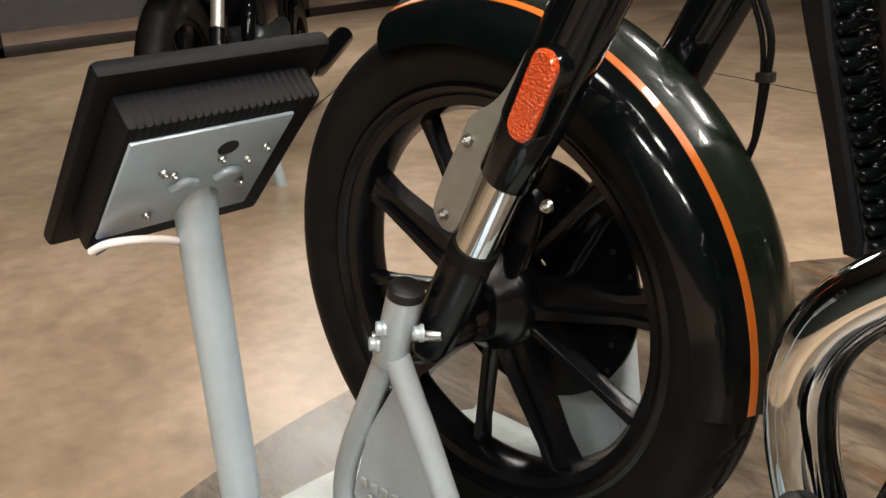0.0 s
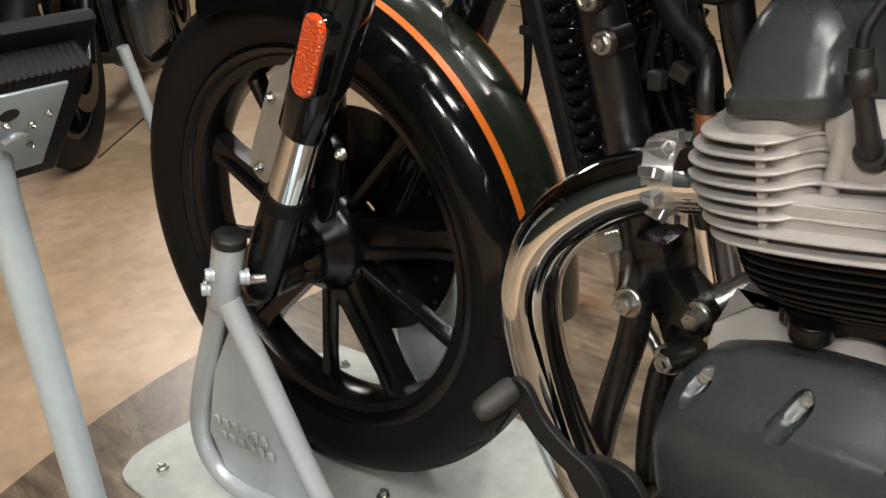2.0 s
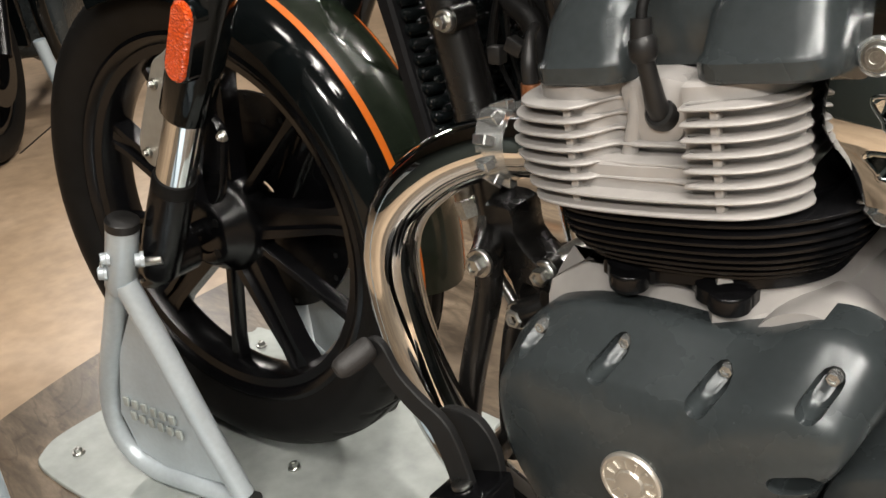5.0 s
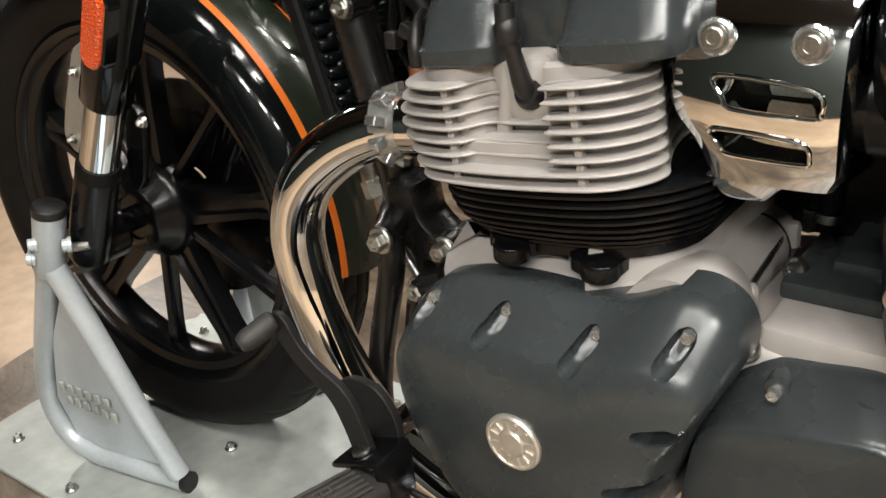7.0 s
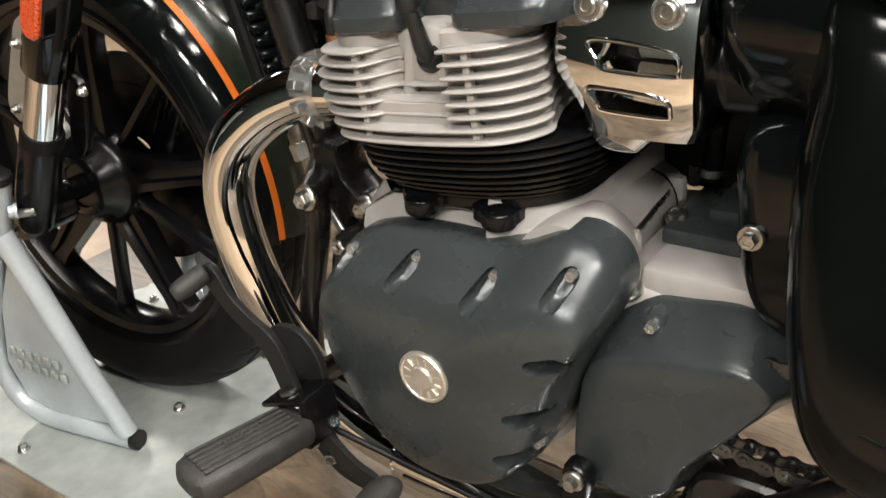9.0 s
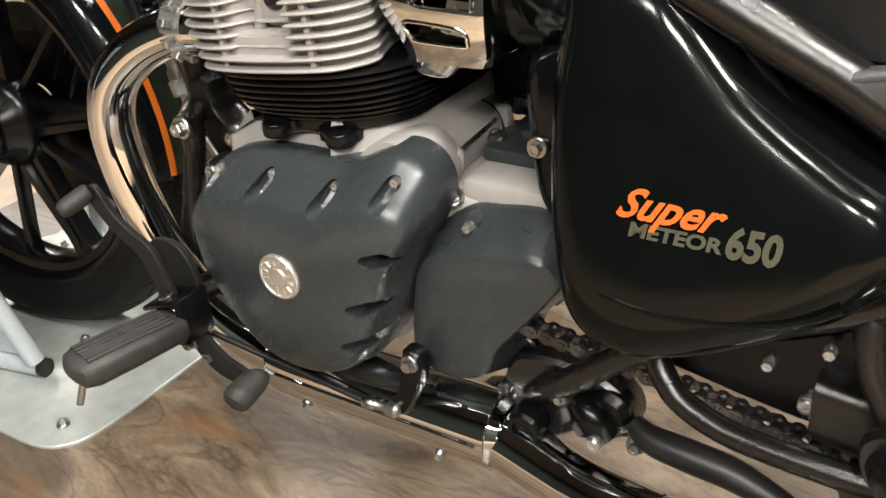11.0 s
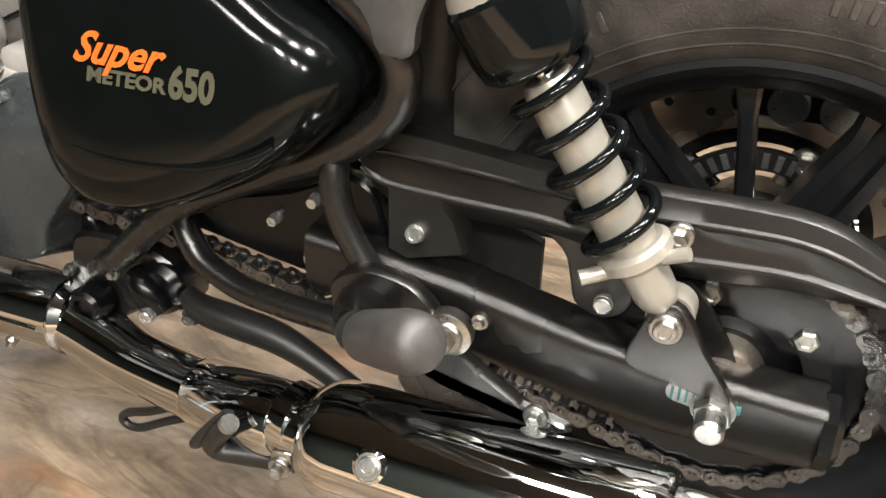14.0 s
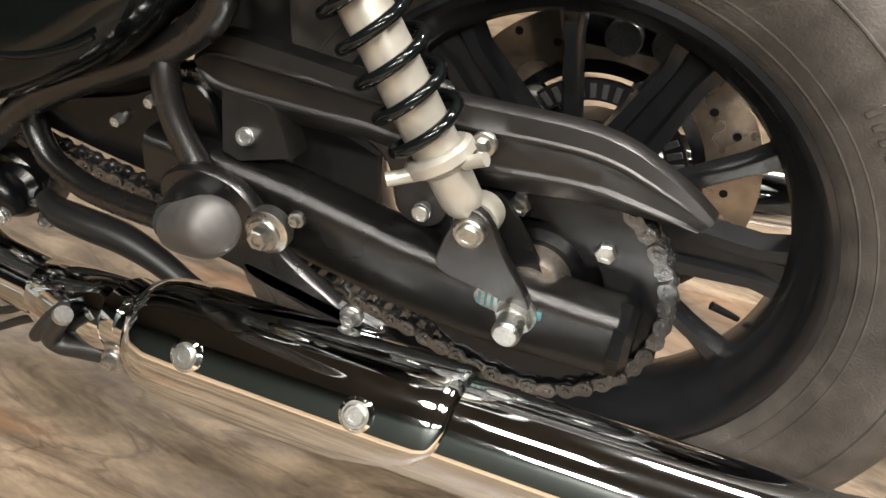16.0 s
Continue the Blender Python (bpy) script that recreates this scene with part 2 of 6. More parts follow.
def place(name, me, mat=None, parent=None, label="", smooth=40, m=None):
    if mat is not None and not me.materials:
        me.materials.append(mat)
    if smooth is not None:
        me.polygons.foreach_set("use_smooth", [True] * len(me.polygons))
        me.set_sharp_from_angle(angle=radians(smooth))
    ob = new(name, me)
    ob.parent = parent
    if m is not None:
        ob.matrix_local = m
    if label:
        ob["label"] = label
    return ob


part = finish


def thing(name, label, category, x=0.0, y=0.0, z=0.0, group=""):
    return tagged(new(name), label, category, group)


def spline(pts, n=6, closed=False):
    """Points along a smooth curve through the given ones."""
    P = [Vector(p) for p in pts]
    k = len(P)
    out = []
    for i in range(k if closed else k - 1):
        if closed:
            a, b, c, d = P[(i - 1) % k], P[i], P[(i + 1) % k], P[(i + 2) % k]
        else:
            a, b, c, d = P[max(i - 1, 0)], P[i], P[i + 1], P[min(i + 2, k - 1)]
        for j in range(n):
            t = j / n
            out.append(0.5 * ((2 * b) + (c - a) * t + (2 * a - 5 * b + 4 * c - d) * t * t + (3 * b - a - 3 * c + d) * t ** 3))
    if not closed:
        out.append(P[-1])
    return out


def skin(bm, rings, cap=True, closed=False):
    """Faces between rings of points; ends capped."""
    vs = [[bm.verts.new(p) for p in ring] for ring in rings]
    k = len(vs[0])
    pairs = list(zip(vs, vs[1:])) + ([(vs[-1], vs[0])] if closed else [])
    for a, b in pairs:
        for i in range(k):
            bm.faces.new((a[i], a[(i + 1) % k], b[(i + 1) % k], b[i]))
    if cap and not closed:
        bm.faces.new(vs[0][::-1])
        bm.faces.new(vs[-1])
    return bm


def tube(pts, r, seg=16, n=6, bm=None, flat=1.0, smooth=True):
    """A round bar along a smooth path; r a radius or one per given point."""
    bm = bm or bmesh.new()
    rs = r if isinstance(r, (list, tuple)) else [r] * len(pts)
    four = [(*p, q) for p, q in zip(pts, rs)]
    if smooth and len(pts) > 2:
        path = [p.to_3d() for p in spline([Vector(f) for f in four], n)]
        rad = [p[3] for p in spline([Vector(f) for f in four], n)]
    else:
        path, rad = [Vector(p) for p in pts], list(rs)
    up = None
    rings = []
    for i, p in enumerate(path):
        d = (path[min(i + 1, len(path) - 1)] - path[max(i - 1, 0)]).normalized()
        if up is None:
            up = d.orthogonal().normalized()
        up = (up - d * up.dot(d)).normalized()
        side = d.cross(up)
        rings.append([p + (up * math.cos(a) + side * math.sin(a) * flat) * rad[i] for a in (math.tau * j / seg for j in range(seg))])
    return skin(bm, rings)


def lathe(profile, seg=48, m=None, bm=None, arc=math.tau, closed=False):
    """Turn (along, radius) pairs about the local y axis."""
    bm = bm or bmesh.new()
    m = m or Matrix()
    full = abs(arc - math.tau) < 1e-6
    steps = seg if full else seg + 1
    cols = []
    for j in range(steps):
        a = arc * j / seg
        cols.append([bm.verts.new(m @ Vector((max(r, 1e-5) * math.cos(a), y, max(r, 1e-5) * math.sin(a)))) for y, r in profile])
    k = len(profile)
    for j in range(seg):
        a, b = cols[j], cols[(j + 1) % steps]
        for i in range(k if closed else k - 1):
            q = (i + 1) % k
            bm.faces.new((a[i], a[q], b[q], b[i]))
    if not full:
        for c in (cols[0], cols[-1]):
            if closed:
                bm.faces.new(c)
    bmesh.ops.remove_doubles(bm, verts=bm.verts, dist=2e-5)
    return bm


def slab(outline, levels, bm=None, centre=None, n=0, warp=None):
    """A thick plate: an outline in x and z, at levels of (scale about its middle, y)."""
    bm = bm or bmesh.new()
    pts = [Vector((x, z)) for x, z in outline]
    if n:
        pts = [p.to_2d() for p in spline([p.to_3d() for p in pts], n, True)]
    c = Vector(centre) if centre else sum(pts, Vector((0, 0))) / len(pts)
    rings = []
    for s, y in levels:
        ring = []
        for p in pts:
            q = c + (p - c) * s
            ring.append(Vector((q.x, y + (warp(q.x, q.y) if warp else 0), q.y)))
        rings.append(ring)
    return skin(bm, rings)


def inset_slab(outline, levels, bm=None, n=0):
    """As slab(), with levels of (inset in metres, y)."""
    bm = bm or bmesh.new()
    pts = [Vector((x, z)) for x, z in outline]
    if n:
        pts = [p.to_2d() for p in spline([p.to_3d() for p in pts], n, True)]
    k = len(pts)
    area = sum(pts[i].x * pts[(i + 1) % k].y - pts[(i + 1) % k].x * pts[i].y for i in range(k))
    sgn = 1 if area > 0 else -1
    nor = []
    for i in range(k):
        d = (pts[(i + 1) % k] - pts[i - 1]).normalized()
        nor.append(Vector((-d.y, d.x)) * sgn)
    return skin(bm, [[Vector((p.x + q.x * s, y, p.y + q.y * s)) for p, q in zip(pts, nor)] for s, y in levels])


def block(x0, x1, y0, y1, z0, z1, bevel=0.003, bm=None, m=None, seg=2):
    bm = bm or bmesh.new()
    g = bmesh.ops.create_cube(bm, size=1, matrix=(m or Matrix()) @ Matrix.Translation(((x0 + x1) / 2, (y0 + y1) / 2, (z0 + z1) / 2)) @ Matrix.Diagonal((x1 - x0, y1 - y0, z1 - z0, 1)))
    if bevel:
        es = {e for v in g["verts"] for e in v.link_edges}
        bmesh.ops.bevel(bm, geom=list(es), offset=bevel, segments=seg, profile=0.5, affect="EDGES")
    return bm


def cut(ob, cutters):
    """Cut the cutters' shapes out of ob."""
    for c in cutters:
        mod = ob.modifiers.new("cut", "BOOLEAN")
        mod.operation, mod.solver, mod.object = "DIFFERENCE", "EXACT", c
    bpy.context.view_layer.update()
    me = bpy.data.meshes.new_from_object(ob.evaluated_get(bpy.context.evaluated_depsgraph_get()))
    old = ob.data
    ob.modifiers.clear()
    ob.data = me
    me.name = old.name
    for c in cutters:
        d = c.data
        bpy.data.objects.remove(c)
        bpy.data.meshes.remove(d)
    me.set_sharp_from_angle(angle=radians(32))
    return ob


def axis_pose(p, d):
    """A pose at p whose local -y axis points along d."""
    q = Vector(d).normalized().to_track_quat("-Y", "Z")
    return Matrix.Translation(p) @ q.to_matrix().to_4x4()


def bolt_mesh(name, r, h, flange=1.5, hexed=True, metal=STEEL):
    bm = bmesh.new()
    lathe([(0.002, 0), (0.002, r * flange), (-0.0016, r * flange), (-0.0026, r * flange * 0.93), (-0.0026, 0)], 20, bm=bm)
    k = 6 if hexed else 18
    rings = []
    for rr, y in ((r, -0.002), (r, -h * 0.85), (r * 0.86, -h), (r * 0.55, -h), (r * 0.5, -h * 0.82)):
        rings.append([Vector((rr * math.cos(math.tau * j / k), y, rr * math.sin(math.tau * j / k))) for j in range(k)])
    skin(bm, rings)
    bmesh.ops.recalc_face_normals(bm, faces=bm.faces)
    me = bpy.data.meshes.new(name)
    bm.to_mesh(me)
    bm.free()
    me.materials.append(metal)
    me.polygons.foreach_set("use_smooth", [True] * len(me.polygons))
    me.set_sharp_from_angle(angle=radians(30))
    return me


BOLT_S, BOLT_M, BOLT_L = bolt_mesh("bolt", 0.0042, 0.007), bolt_mesh("bolt", 0.0062, 0.009), bolt_mesh("bolt", 0.0085, 0.011)
BOLT_B = bolt_mesh("bolt", 0.0050, 0.008, 1.0, metal=BRIGHT)
BOLT_D = bolt_mesh("bolt", 0.0068, 0.0065, 1.12, False, BRIGHT)
BOLT_P = bolt_mesh("bolt", 0.0078, 0.009, 1.25, False, STANDM)
BOLT_R = bolt_mesh("bolt", 0.0085, 0.006, 1.35, False)


def bolt(parent, p, size=None, d=(0, -1, 0), label=""):
    return place("bolt", size or BOLT_M, None, parent, label, None, axis_pose(p, d))


# ---- the room ----
def disc_mesh(cx, cy, r, z0, z1, seg=160):
    bm = bmesh.new()
    rings = [[Vector((cx + rr * math.cos(math.tau * j / seg), cy + rr * math.sin(math.tau * j / seg), z)) for j in range(seg)]
             for rr, z in ((r, z0), (r, z1 - 0.003), (r - 0.003, z1))]
    return skin(bm, rings)


ground = finish("floor", block(-9, 8, -3.1, 9, -0.22, -0.02, 0), CONCRETE, smooth=None)
tagged(ground, "polished beige concrete showroom floor with cloudy stains", "floor", kind="structure")
# The dark green wall is unseen, added nearby to darken reflections in chrome and gloss.
for name, box in (("wall_west", (-9.2, -9, -3.1, 9, -0.22, 3.3)), ("wall_east", (8, 8.2, -3.1, 9, -0.22, 3.3)),
                  ("wall_south", (-9.2, 8.2, -3.3, -3.1, -0.22, 3.3)), ("wall_north", (-9.2, 8.2, 9, 9.2, -0.22, 3.3))):
    tagged(finish(name, block(*box, 0), DARKWALL if name == "wall_south" else WALL, smooth=None), "unseen dark green wall added to darken chrome reflections" if name == "wall_south" else "plain taupe painted showroom wall", "wall", kind="structure")
tagged(finish("ceiling", block(-9.2, 8.2, -3.3, 9.2, 3.3, 3.4, 0), CEIL, smooth=None), "dark painted showroom ceiling above the lamps", "ceiling", kind="structure")
platform = finish("display_platform", disc_mesh(1.09, 0.28, 1.62, -0.02, -0.003), WOOD, smooth=30)
tagged(platform, "low round display platform covered in weathered wood-print vinyl", "platform", kind="structure")
seam = finish("floor_joint", tube([(-2.6, 3.54, -0.0205), (0.4, 2.53, -0.0205)], 0.004, 8), FRAMEB)
tagged(seam, "thin dark joint in the polished concrete floor", "floor joint", kind="structure")
seam = finish("floor_joint", tube([(-2.0, 0.62, -0.0205), (-4.6, 3.4, -0.0205)], 0.004, 8), FRAMEB)
tagged(seam, "thin dark joint in the polished concrete floor", "floor joint", kind="structure")

partition = thing("glass_partition", "glass partition in a dark bronze aluminium frame", "partition")
part("bottom_rail", block(-6.84, -6.76, -1.5, 8.5, -0.02, 0.06, 0.004), FRAMEB, partition, "dark bronze bottom rail")
part("top_rail", block(-6.84, -6.76, -1.5, 8.5, 2.7, 2.78, 0.004), FRAMEB, partition)
for py in (-1.5, 1.3, 4.05, 6.8, 8.46):
    part("post", block(-6.84, -6.76, py - 0.03, py + 0.03, -0.02, 2.74, 0.004), FRAMEB, partition)
for p0, p1 in ((-1.47, 1.27), (1.33, 4.02), (4.08, 6.77)):
    pane = part("pane", block(-6.806, -6.794, p0, p1, 0.06, 2.7, 0), GLASS, partition, "clear glass pane", None)
    pane.visible_shadow = False

# ---- motorcycle ----
bike = thing("motorcycle", "black and deep green cruiser motorcycle with chrome exhaust, on a stand", "motorcycle")
WHEEL_F = pose(-0.039, 0.038, 0.348, -1.15, 0, 5.04)
WHEEL_R = pose(1.5, 0.0, 0.325)


def wide_spoke(r0, r1, w0, w1, depth=0.015):
    bm = bmesh.new()
    rings = []
    for i in range(7):
        t = i / 6
        r, w = r0 + (r1 - r0) * t, w0 + (w1 - w0) * t
        flare = 1 + 0.45 * max(0, (t - 0.82) / 0.18) ** 2 + 0.5 * max(0, (0.15 - t) / 0.15) ** 2
        w *= flare
        g = depth * (0.45 if 0.1 < t < 0.9 else 0.95)
        rings.append([Vector((r, y, z)) for y, z in ((-depth, -w), (-depth, -w * 0.5), (-g, -w * 0.36), (-g, w * 0.36), (-depth, w * 0.5), (-depth, w), (depth * 0.9, w), (depth * 0.9, -w))])
    return skin(bm, rings)


def thin_spoke(r0, r1, w0, w1, depth=0.011):
    bm = bmesh.new()
    rings = []
    for i in range(6):
        t = i / 5
        r, w = r0 + (r1 - r0) * t, w0 + (w1 - w0) * t
        w *= 1 + 0.6 * max(0, (t - 0.85) / 0.15)
        rings.append([Vector((r, y, z)) for y, z in ((-depth, -w * 0.6), (-depth, w * 0.6), (-depth * 0.6, w), (depth, w), (depth, -w), (-depth * 0.6, -w))])
    return skin(bm, rings)


def grooved_tyre(profile, w, sipes, rubber):
    """Tyre with curved grooves sunk into the tread and fine rings on the side walls."""
    fine = [(p.x, p.y) for p in spline([Vector((y, r, 0)) for y, r in profile], 4)]
    seg = 480
    bm = lathe(fine, seg, closed=True)
    rmax = max(r for y, r in profile)
    half = max(y for y, r in profile)
    for v in bm.verts:
        r = math.hypot(v.co.x, v.co.z)
        depth = rmax - r
        if depth > half * 0.75 or r < 1e-4:
            continue
        u = abs(v.co.y) / half
        a = (math.atan2(v.co.z, v.co.x) / math.tau * sipes + (0.9 * u * u if v.co.y < 0 else 0.5 - 0.9 * u * u)) % 1.0
        if (0.18 < u < 0.88 and a < 0.075) or u < 0.035 or (0.40 < u < 0.46 and 0.2 < a < 0.85):
            v.co.x *= 1 - 0.0035 / r
            v.co.z *= 1 - 0.0035 / r
    part("tyre", bm, rubber, w, "black rubber tyre with a grooved rounded tread" if rubber is RUBBER else "dusty dark grey rubber tyre, paled for stronger light, with a grooved tread", 38)


def wheel(name, m, rim, tyre, hub, wide, thin, r_in, spoke_w, label, sipes=30, rubber=RUBBER, spoke_hub=None, metal=SATIN):
    w = part(name, lathe(rim, 96, closed=True), metal, bike, label, 35, m)
    grooved_tyre(tyre, w, sipes, rubber)
    part("hub", lathe(hub, 40), metal, w)
    wm = tm = None
    for a in wide:
        if wm is None:
            ob = part("spoke", wide_spoke(0.03, r_in, spoke_hub or spoke_w, spoke_w * 0.8), metal, w, "", 35)
            wm = ob.data
        else:
            ob = place("spoke", wm, None, w, "", None)
        ob.matrix_local = pose(0, 0, 0, 0, -a, 0)
    for a in thin:
        if tm is None:
            ob = part("spoke", thin_spoke(0.03, r_in, 0.0074, 0.0066), metal, w, "", 35)
            tm = ob.data
        else:
            ob = place("spoke", tm, None, w, "", None)
        ob.matrix_local = pose(0, 0, 0, 0, -a, 0)
    return w


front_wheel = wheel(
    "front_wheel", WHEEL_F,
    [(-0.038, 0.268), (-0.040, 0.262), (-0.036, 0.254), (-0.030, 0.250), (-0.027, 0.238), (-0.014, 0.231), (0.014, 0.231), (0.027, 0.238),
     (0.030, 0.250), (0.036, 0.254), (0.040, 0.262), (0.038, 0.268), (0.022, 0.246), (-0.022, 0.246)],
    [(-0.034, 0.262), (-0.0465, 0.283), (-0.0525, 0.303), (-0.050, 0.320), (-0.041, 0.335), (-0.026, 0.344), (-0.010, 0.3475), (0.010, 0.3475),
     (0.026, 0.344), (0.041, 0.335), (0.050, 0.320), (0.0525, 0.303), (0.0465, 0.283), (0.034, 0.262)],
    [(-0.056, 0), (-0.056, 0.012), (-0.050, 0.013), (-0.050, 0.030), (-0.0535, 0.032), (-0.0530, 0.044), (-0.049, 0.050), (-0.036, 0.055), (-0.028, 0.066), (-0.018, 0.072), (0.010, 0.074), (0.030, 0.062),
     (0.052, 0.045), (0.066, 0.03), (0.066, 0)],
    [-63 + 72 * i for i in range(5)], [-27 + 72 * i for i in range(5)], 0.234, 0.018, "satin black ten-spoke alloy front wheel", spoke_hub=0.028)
for a in (100, 172, 244, 316, 28):
    ca, sa = math.cos(radians(a)), math.sin(radians(a))
    part("hub_recess", lathe([(-0.0545, 0), (-0.0545, 0.0060), (-0.0500, 0.0066), (-0.048, 0.0066)], 18), RUBBER, front_wheel, "", 40, Matrix.Translation((0.038 * ca, 0, 0.038 * sa)))
rear_wheel = wheel(
    "rear_wheel", WHEEL_R,
    [(-0.052, 0.216), (-0.0565, 0.214), (-0.058, 0.209), (-0.055, 0.203), (-0.048, 0.199), (-0.041, 0.196), (-0.036, 0.188), (-0.018, 0.179), (0.018, 0.179), (0.036, 0.186),
     (0.042, 0.194), (0.050, 0.198), (0.054, 0.206), (0.052, 0.212), (0.03, 0.192), (-0.03, 0.192)],
    [(-0.048, 0.206), (-0.062, 0.222), (-0.073, 0.248), (-0.0755, 0.274), (-0.0715, 0.297), (-0.058, 0.3125), (-0.033, 0.3215), (0, 0.3240),
     (0.033, 0.3215), (0.058, 0.3125), (0.0715, 0.297), (0.0755, 0.274), (0.073, 0.248), (0.062, 0.222), (0.048, 0.206)],
    [(-0.085, 0), (-0.085, 0.03), (-0.075, 0.045), (-0.05, 0.055), (-0.02, 0.075), (0.02, 0.075), (0.05, 0.06), (0.1, 0.05), (0.1, 0)],
    [130.5, 64, 0, -68, -140], [97.5, 32, -34, -104, 172], 0.183, 0.021, "satin black ten-spoke alloy rear wheel", 34, DUSTY_LIT, 0.027, RIMR)

# raised rings and moulded marks on the rear tyre's wall
for ry, rr in ((-0.0640, 0.2265), (-0.0688, 0.2380), (-0.0757, 0.2790)):
    part("sidewall_rib", lathe([(ry, rr - 0.0014), (ry - 0.0012, rr - 0.0006), (ry - 0.0012, rr + 0.0006), (ry, rr + 0.0014), (ry + 0.004, rr)], 96, closed=True), DUSTY_LIT, rear_wheel)
bar = None
for start in (22, 66, 118, 205, 300):
    for i in range(9):
        mm = pose(0, 0, 0, 0, -(start + i * 2.5), 0) @ Matrix.Translation((0.259, -0.0742, 0)) @ pose(0, 0, 0, 0, 0, -5)
        if bar is None:
            bar = part("moulded_mark", block(-0.0075, 0.0075, -0.0014, 0.001, -0.0026, 0.0026, 0.0005, seg=1), DUSTY_LIT, rear_wheel, "", 40, mm).data
        else:
            place("moulded_mark", bar, None, rear_wheel, "", None, mm)

part("brake_disc", lathe([(0.066, 0.118), (0.071, 0.118), (0.071, 0.165), (0.066, 0.165)], 72, closed=True), SATIN, front_wheel, "dark drilled brake disc")
part("disc_carrier", lathe([(0.060, 0.04), (0.068, 0.04), (0.072, 0.12), (0.064, 0.12)], 48, closed=True), SATIN, front_wheel)
part("brake_disc", lathe([(0.098, 0.101), (0.103, 0.101), (0.103, 0.150), (0.098, 0.150)], 72, closed=True), DISC, rear_wheel, "drilled steel brake disc")
carrier = part("disc_carrier", lathe([(0.094, 0.090), (0.102, 0.090), (0.104, 0.1015), (0.096, 0.1015)], 60, closed=True), SATIN, rear_wheel, "black spidered disc carrier")
for a in (140, 68, -4, -76, -148):
    arm = part("carrier_arm", block(0.045, 0.094, -0.005, 0.004, -0.013, 0.013, 0.003), SATIN, carrier)
    arm.matrix_local = pose(0, 0.098, 0, 0, -a, 0)
part("hub_flange", lathe([(0.060, 0.050), (0.060, 0.056), (0.100, 0.056), (0.1035, 0.053), (0.1035, 0.0)], 40), DISC, rear_wheel, "bare machined hub flange")
hole = None
for w, y, r0, r1, k in ((rear_wheel, 0.1005, 0.12, 0.142, 28), (front_wheel, 0.0685, 0.127, 0.156, 28)):
    for i in range(k):
        a, rr = math.tau * i / k, (r0, r1, (r0 + r1) / 2)[i % 3]
        mm = Matrix.Translation((rr * math.cos(a), y, rr * math.sin(a)))
        if hole is None:
            ob = part("disc_hole", lathe([(-0.0030, 0), (-0.0030, 0.004), (0.0030, 0.004), (0.0030, 0)], 12), PLATE_BLACK, w, "", 40, mm)
            hole = ob.data
        else:
            place("disc_hole", hole, None, w, "", None, mm)
part("sensor_ring", lathe([(0.084, 0.068), (0.09, 0.068), (0.09, 0.0875), (0.084, 0.0875)], 60, closed=True), PLATE_BLACK, rear_wheel, "black slotted speed sensor ring")
slot = None
for i in range(44):
    a = math.tau * i / 44
    mm = pose(0, 0, 0, 0, -math.degrees(a), 0) @ Matrix.Translation((0.078, 0.083, 0))
    if slot is None:
        ob = part("ring_tooth", block(-0.0070, 0.0070, -0.0015, 0.001, -0.0030, 0.0030, 0.0005, seg=1), GREYCAST, rear_wheel, "", 40, mm)
        slot = ob.data
    else:
        place("ring_tooth", slot, None, rear_wheel, "", None, mm)
for a in (140, 68, -4, -76, -148):
    ca, sa = math.cos(radians(a)), math.sin(radians(a))
    place("bolt", BOLT_L, None, rear_wheel, "", None, Matrix.Translation((0.084 * ca, 0.092, 0.084 * sa)))
part("valve", tube([(0.160, 0.02, -0.075), (0.135, 0.012, -0.063)], [0.0028, 0.004], 10), PLASTIC, rear_wheel, "black rubber valve with a brass ring")
caliper = part("rear_caliper", block(1.462, 1.572, 0.080, 0.15, 0.440, 0.494, 0.010), SATIN, bike, "black rear brake caliper")
for cx in (1.508, 1.548):
    part("piston", lathe([(0.072, 0), (0.072, 0.0150), (0.074, 0.0165), (0.09, 0.0165), (0.09, 0)], 28), STEEL, caliper, "dull steel piston", 40, pose(cx, 0, 0.457))
part("front_caliper", inset_slab([(0.11, 0.43), (0.15, 0.42), (0.165, 0.45), (0.15, 0.48), (0.12, 0.475)], [(0.004, 0.10), (0, 0.108), (0, 0.15), (0.006, 0.16)], n=4), SATIN, bike, "black front brake caliper")


# front mudguard
def mudguard(name, profile, mat, a0, a1, m, label, seg=64, parent=None):
    return part(name, lathe(profile, seg, pose(0, 0, 0, 0, -a0, 0), arc=radians(a1 - a0), closed=True), mat, parent or bike, label, 40, m)


CROWN = [(-0.041, 0.3640), (-0.030, 0.3712), (-0.016, 0.3775), (0, 0.3800), (0.016, 0.3775), (0.030, 0.3712), (0.041, 0.3640)]
mudguard("front_mudguard", CROWN + [(y, r - 0.003) for y, r in CROWN[::-1]], GREEN, -4, 108, WHEEL_F, "deep green front mudguard with orange pinstripes")
for s in (-1, 1):
    stripe = [(0.0405, 0.3648), (0.0475, 0.3612), (0.0475, 0.3590), (0.0405, 0.3620)]
    mudguard("pinstripe", [(s * y, r) for y, r in stripe], ORANGE, -4, 108, WHEEL_F, "orange pinstripe")
    side = [(0.047, 0.3606), (0.060, 0.3530), (0.070, 0.3430), (0.0765, 0.3300), (0.078, 0.3150)]
    mudguard("mudguard_side", [(s * y, r) for y, r in side] + [(s * (y - 0.003), r - 0.0015) for y, r in side[::-1]], GLOSS, -5, 109, WHEEL_F, "gloss black mudguard side")
bolt(bike, (0.178, -0.097, 0.537), BOLT_S)


# front fork
D_FORK = Vector((0.528, 0.0, 0.85))


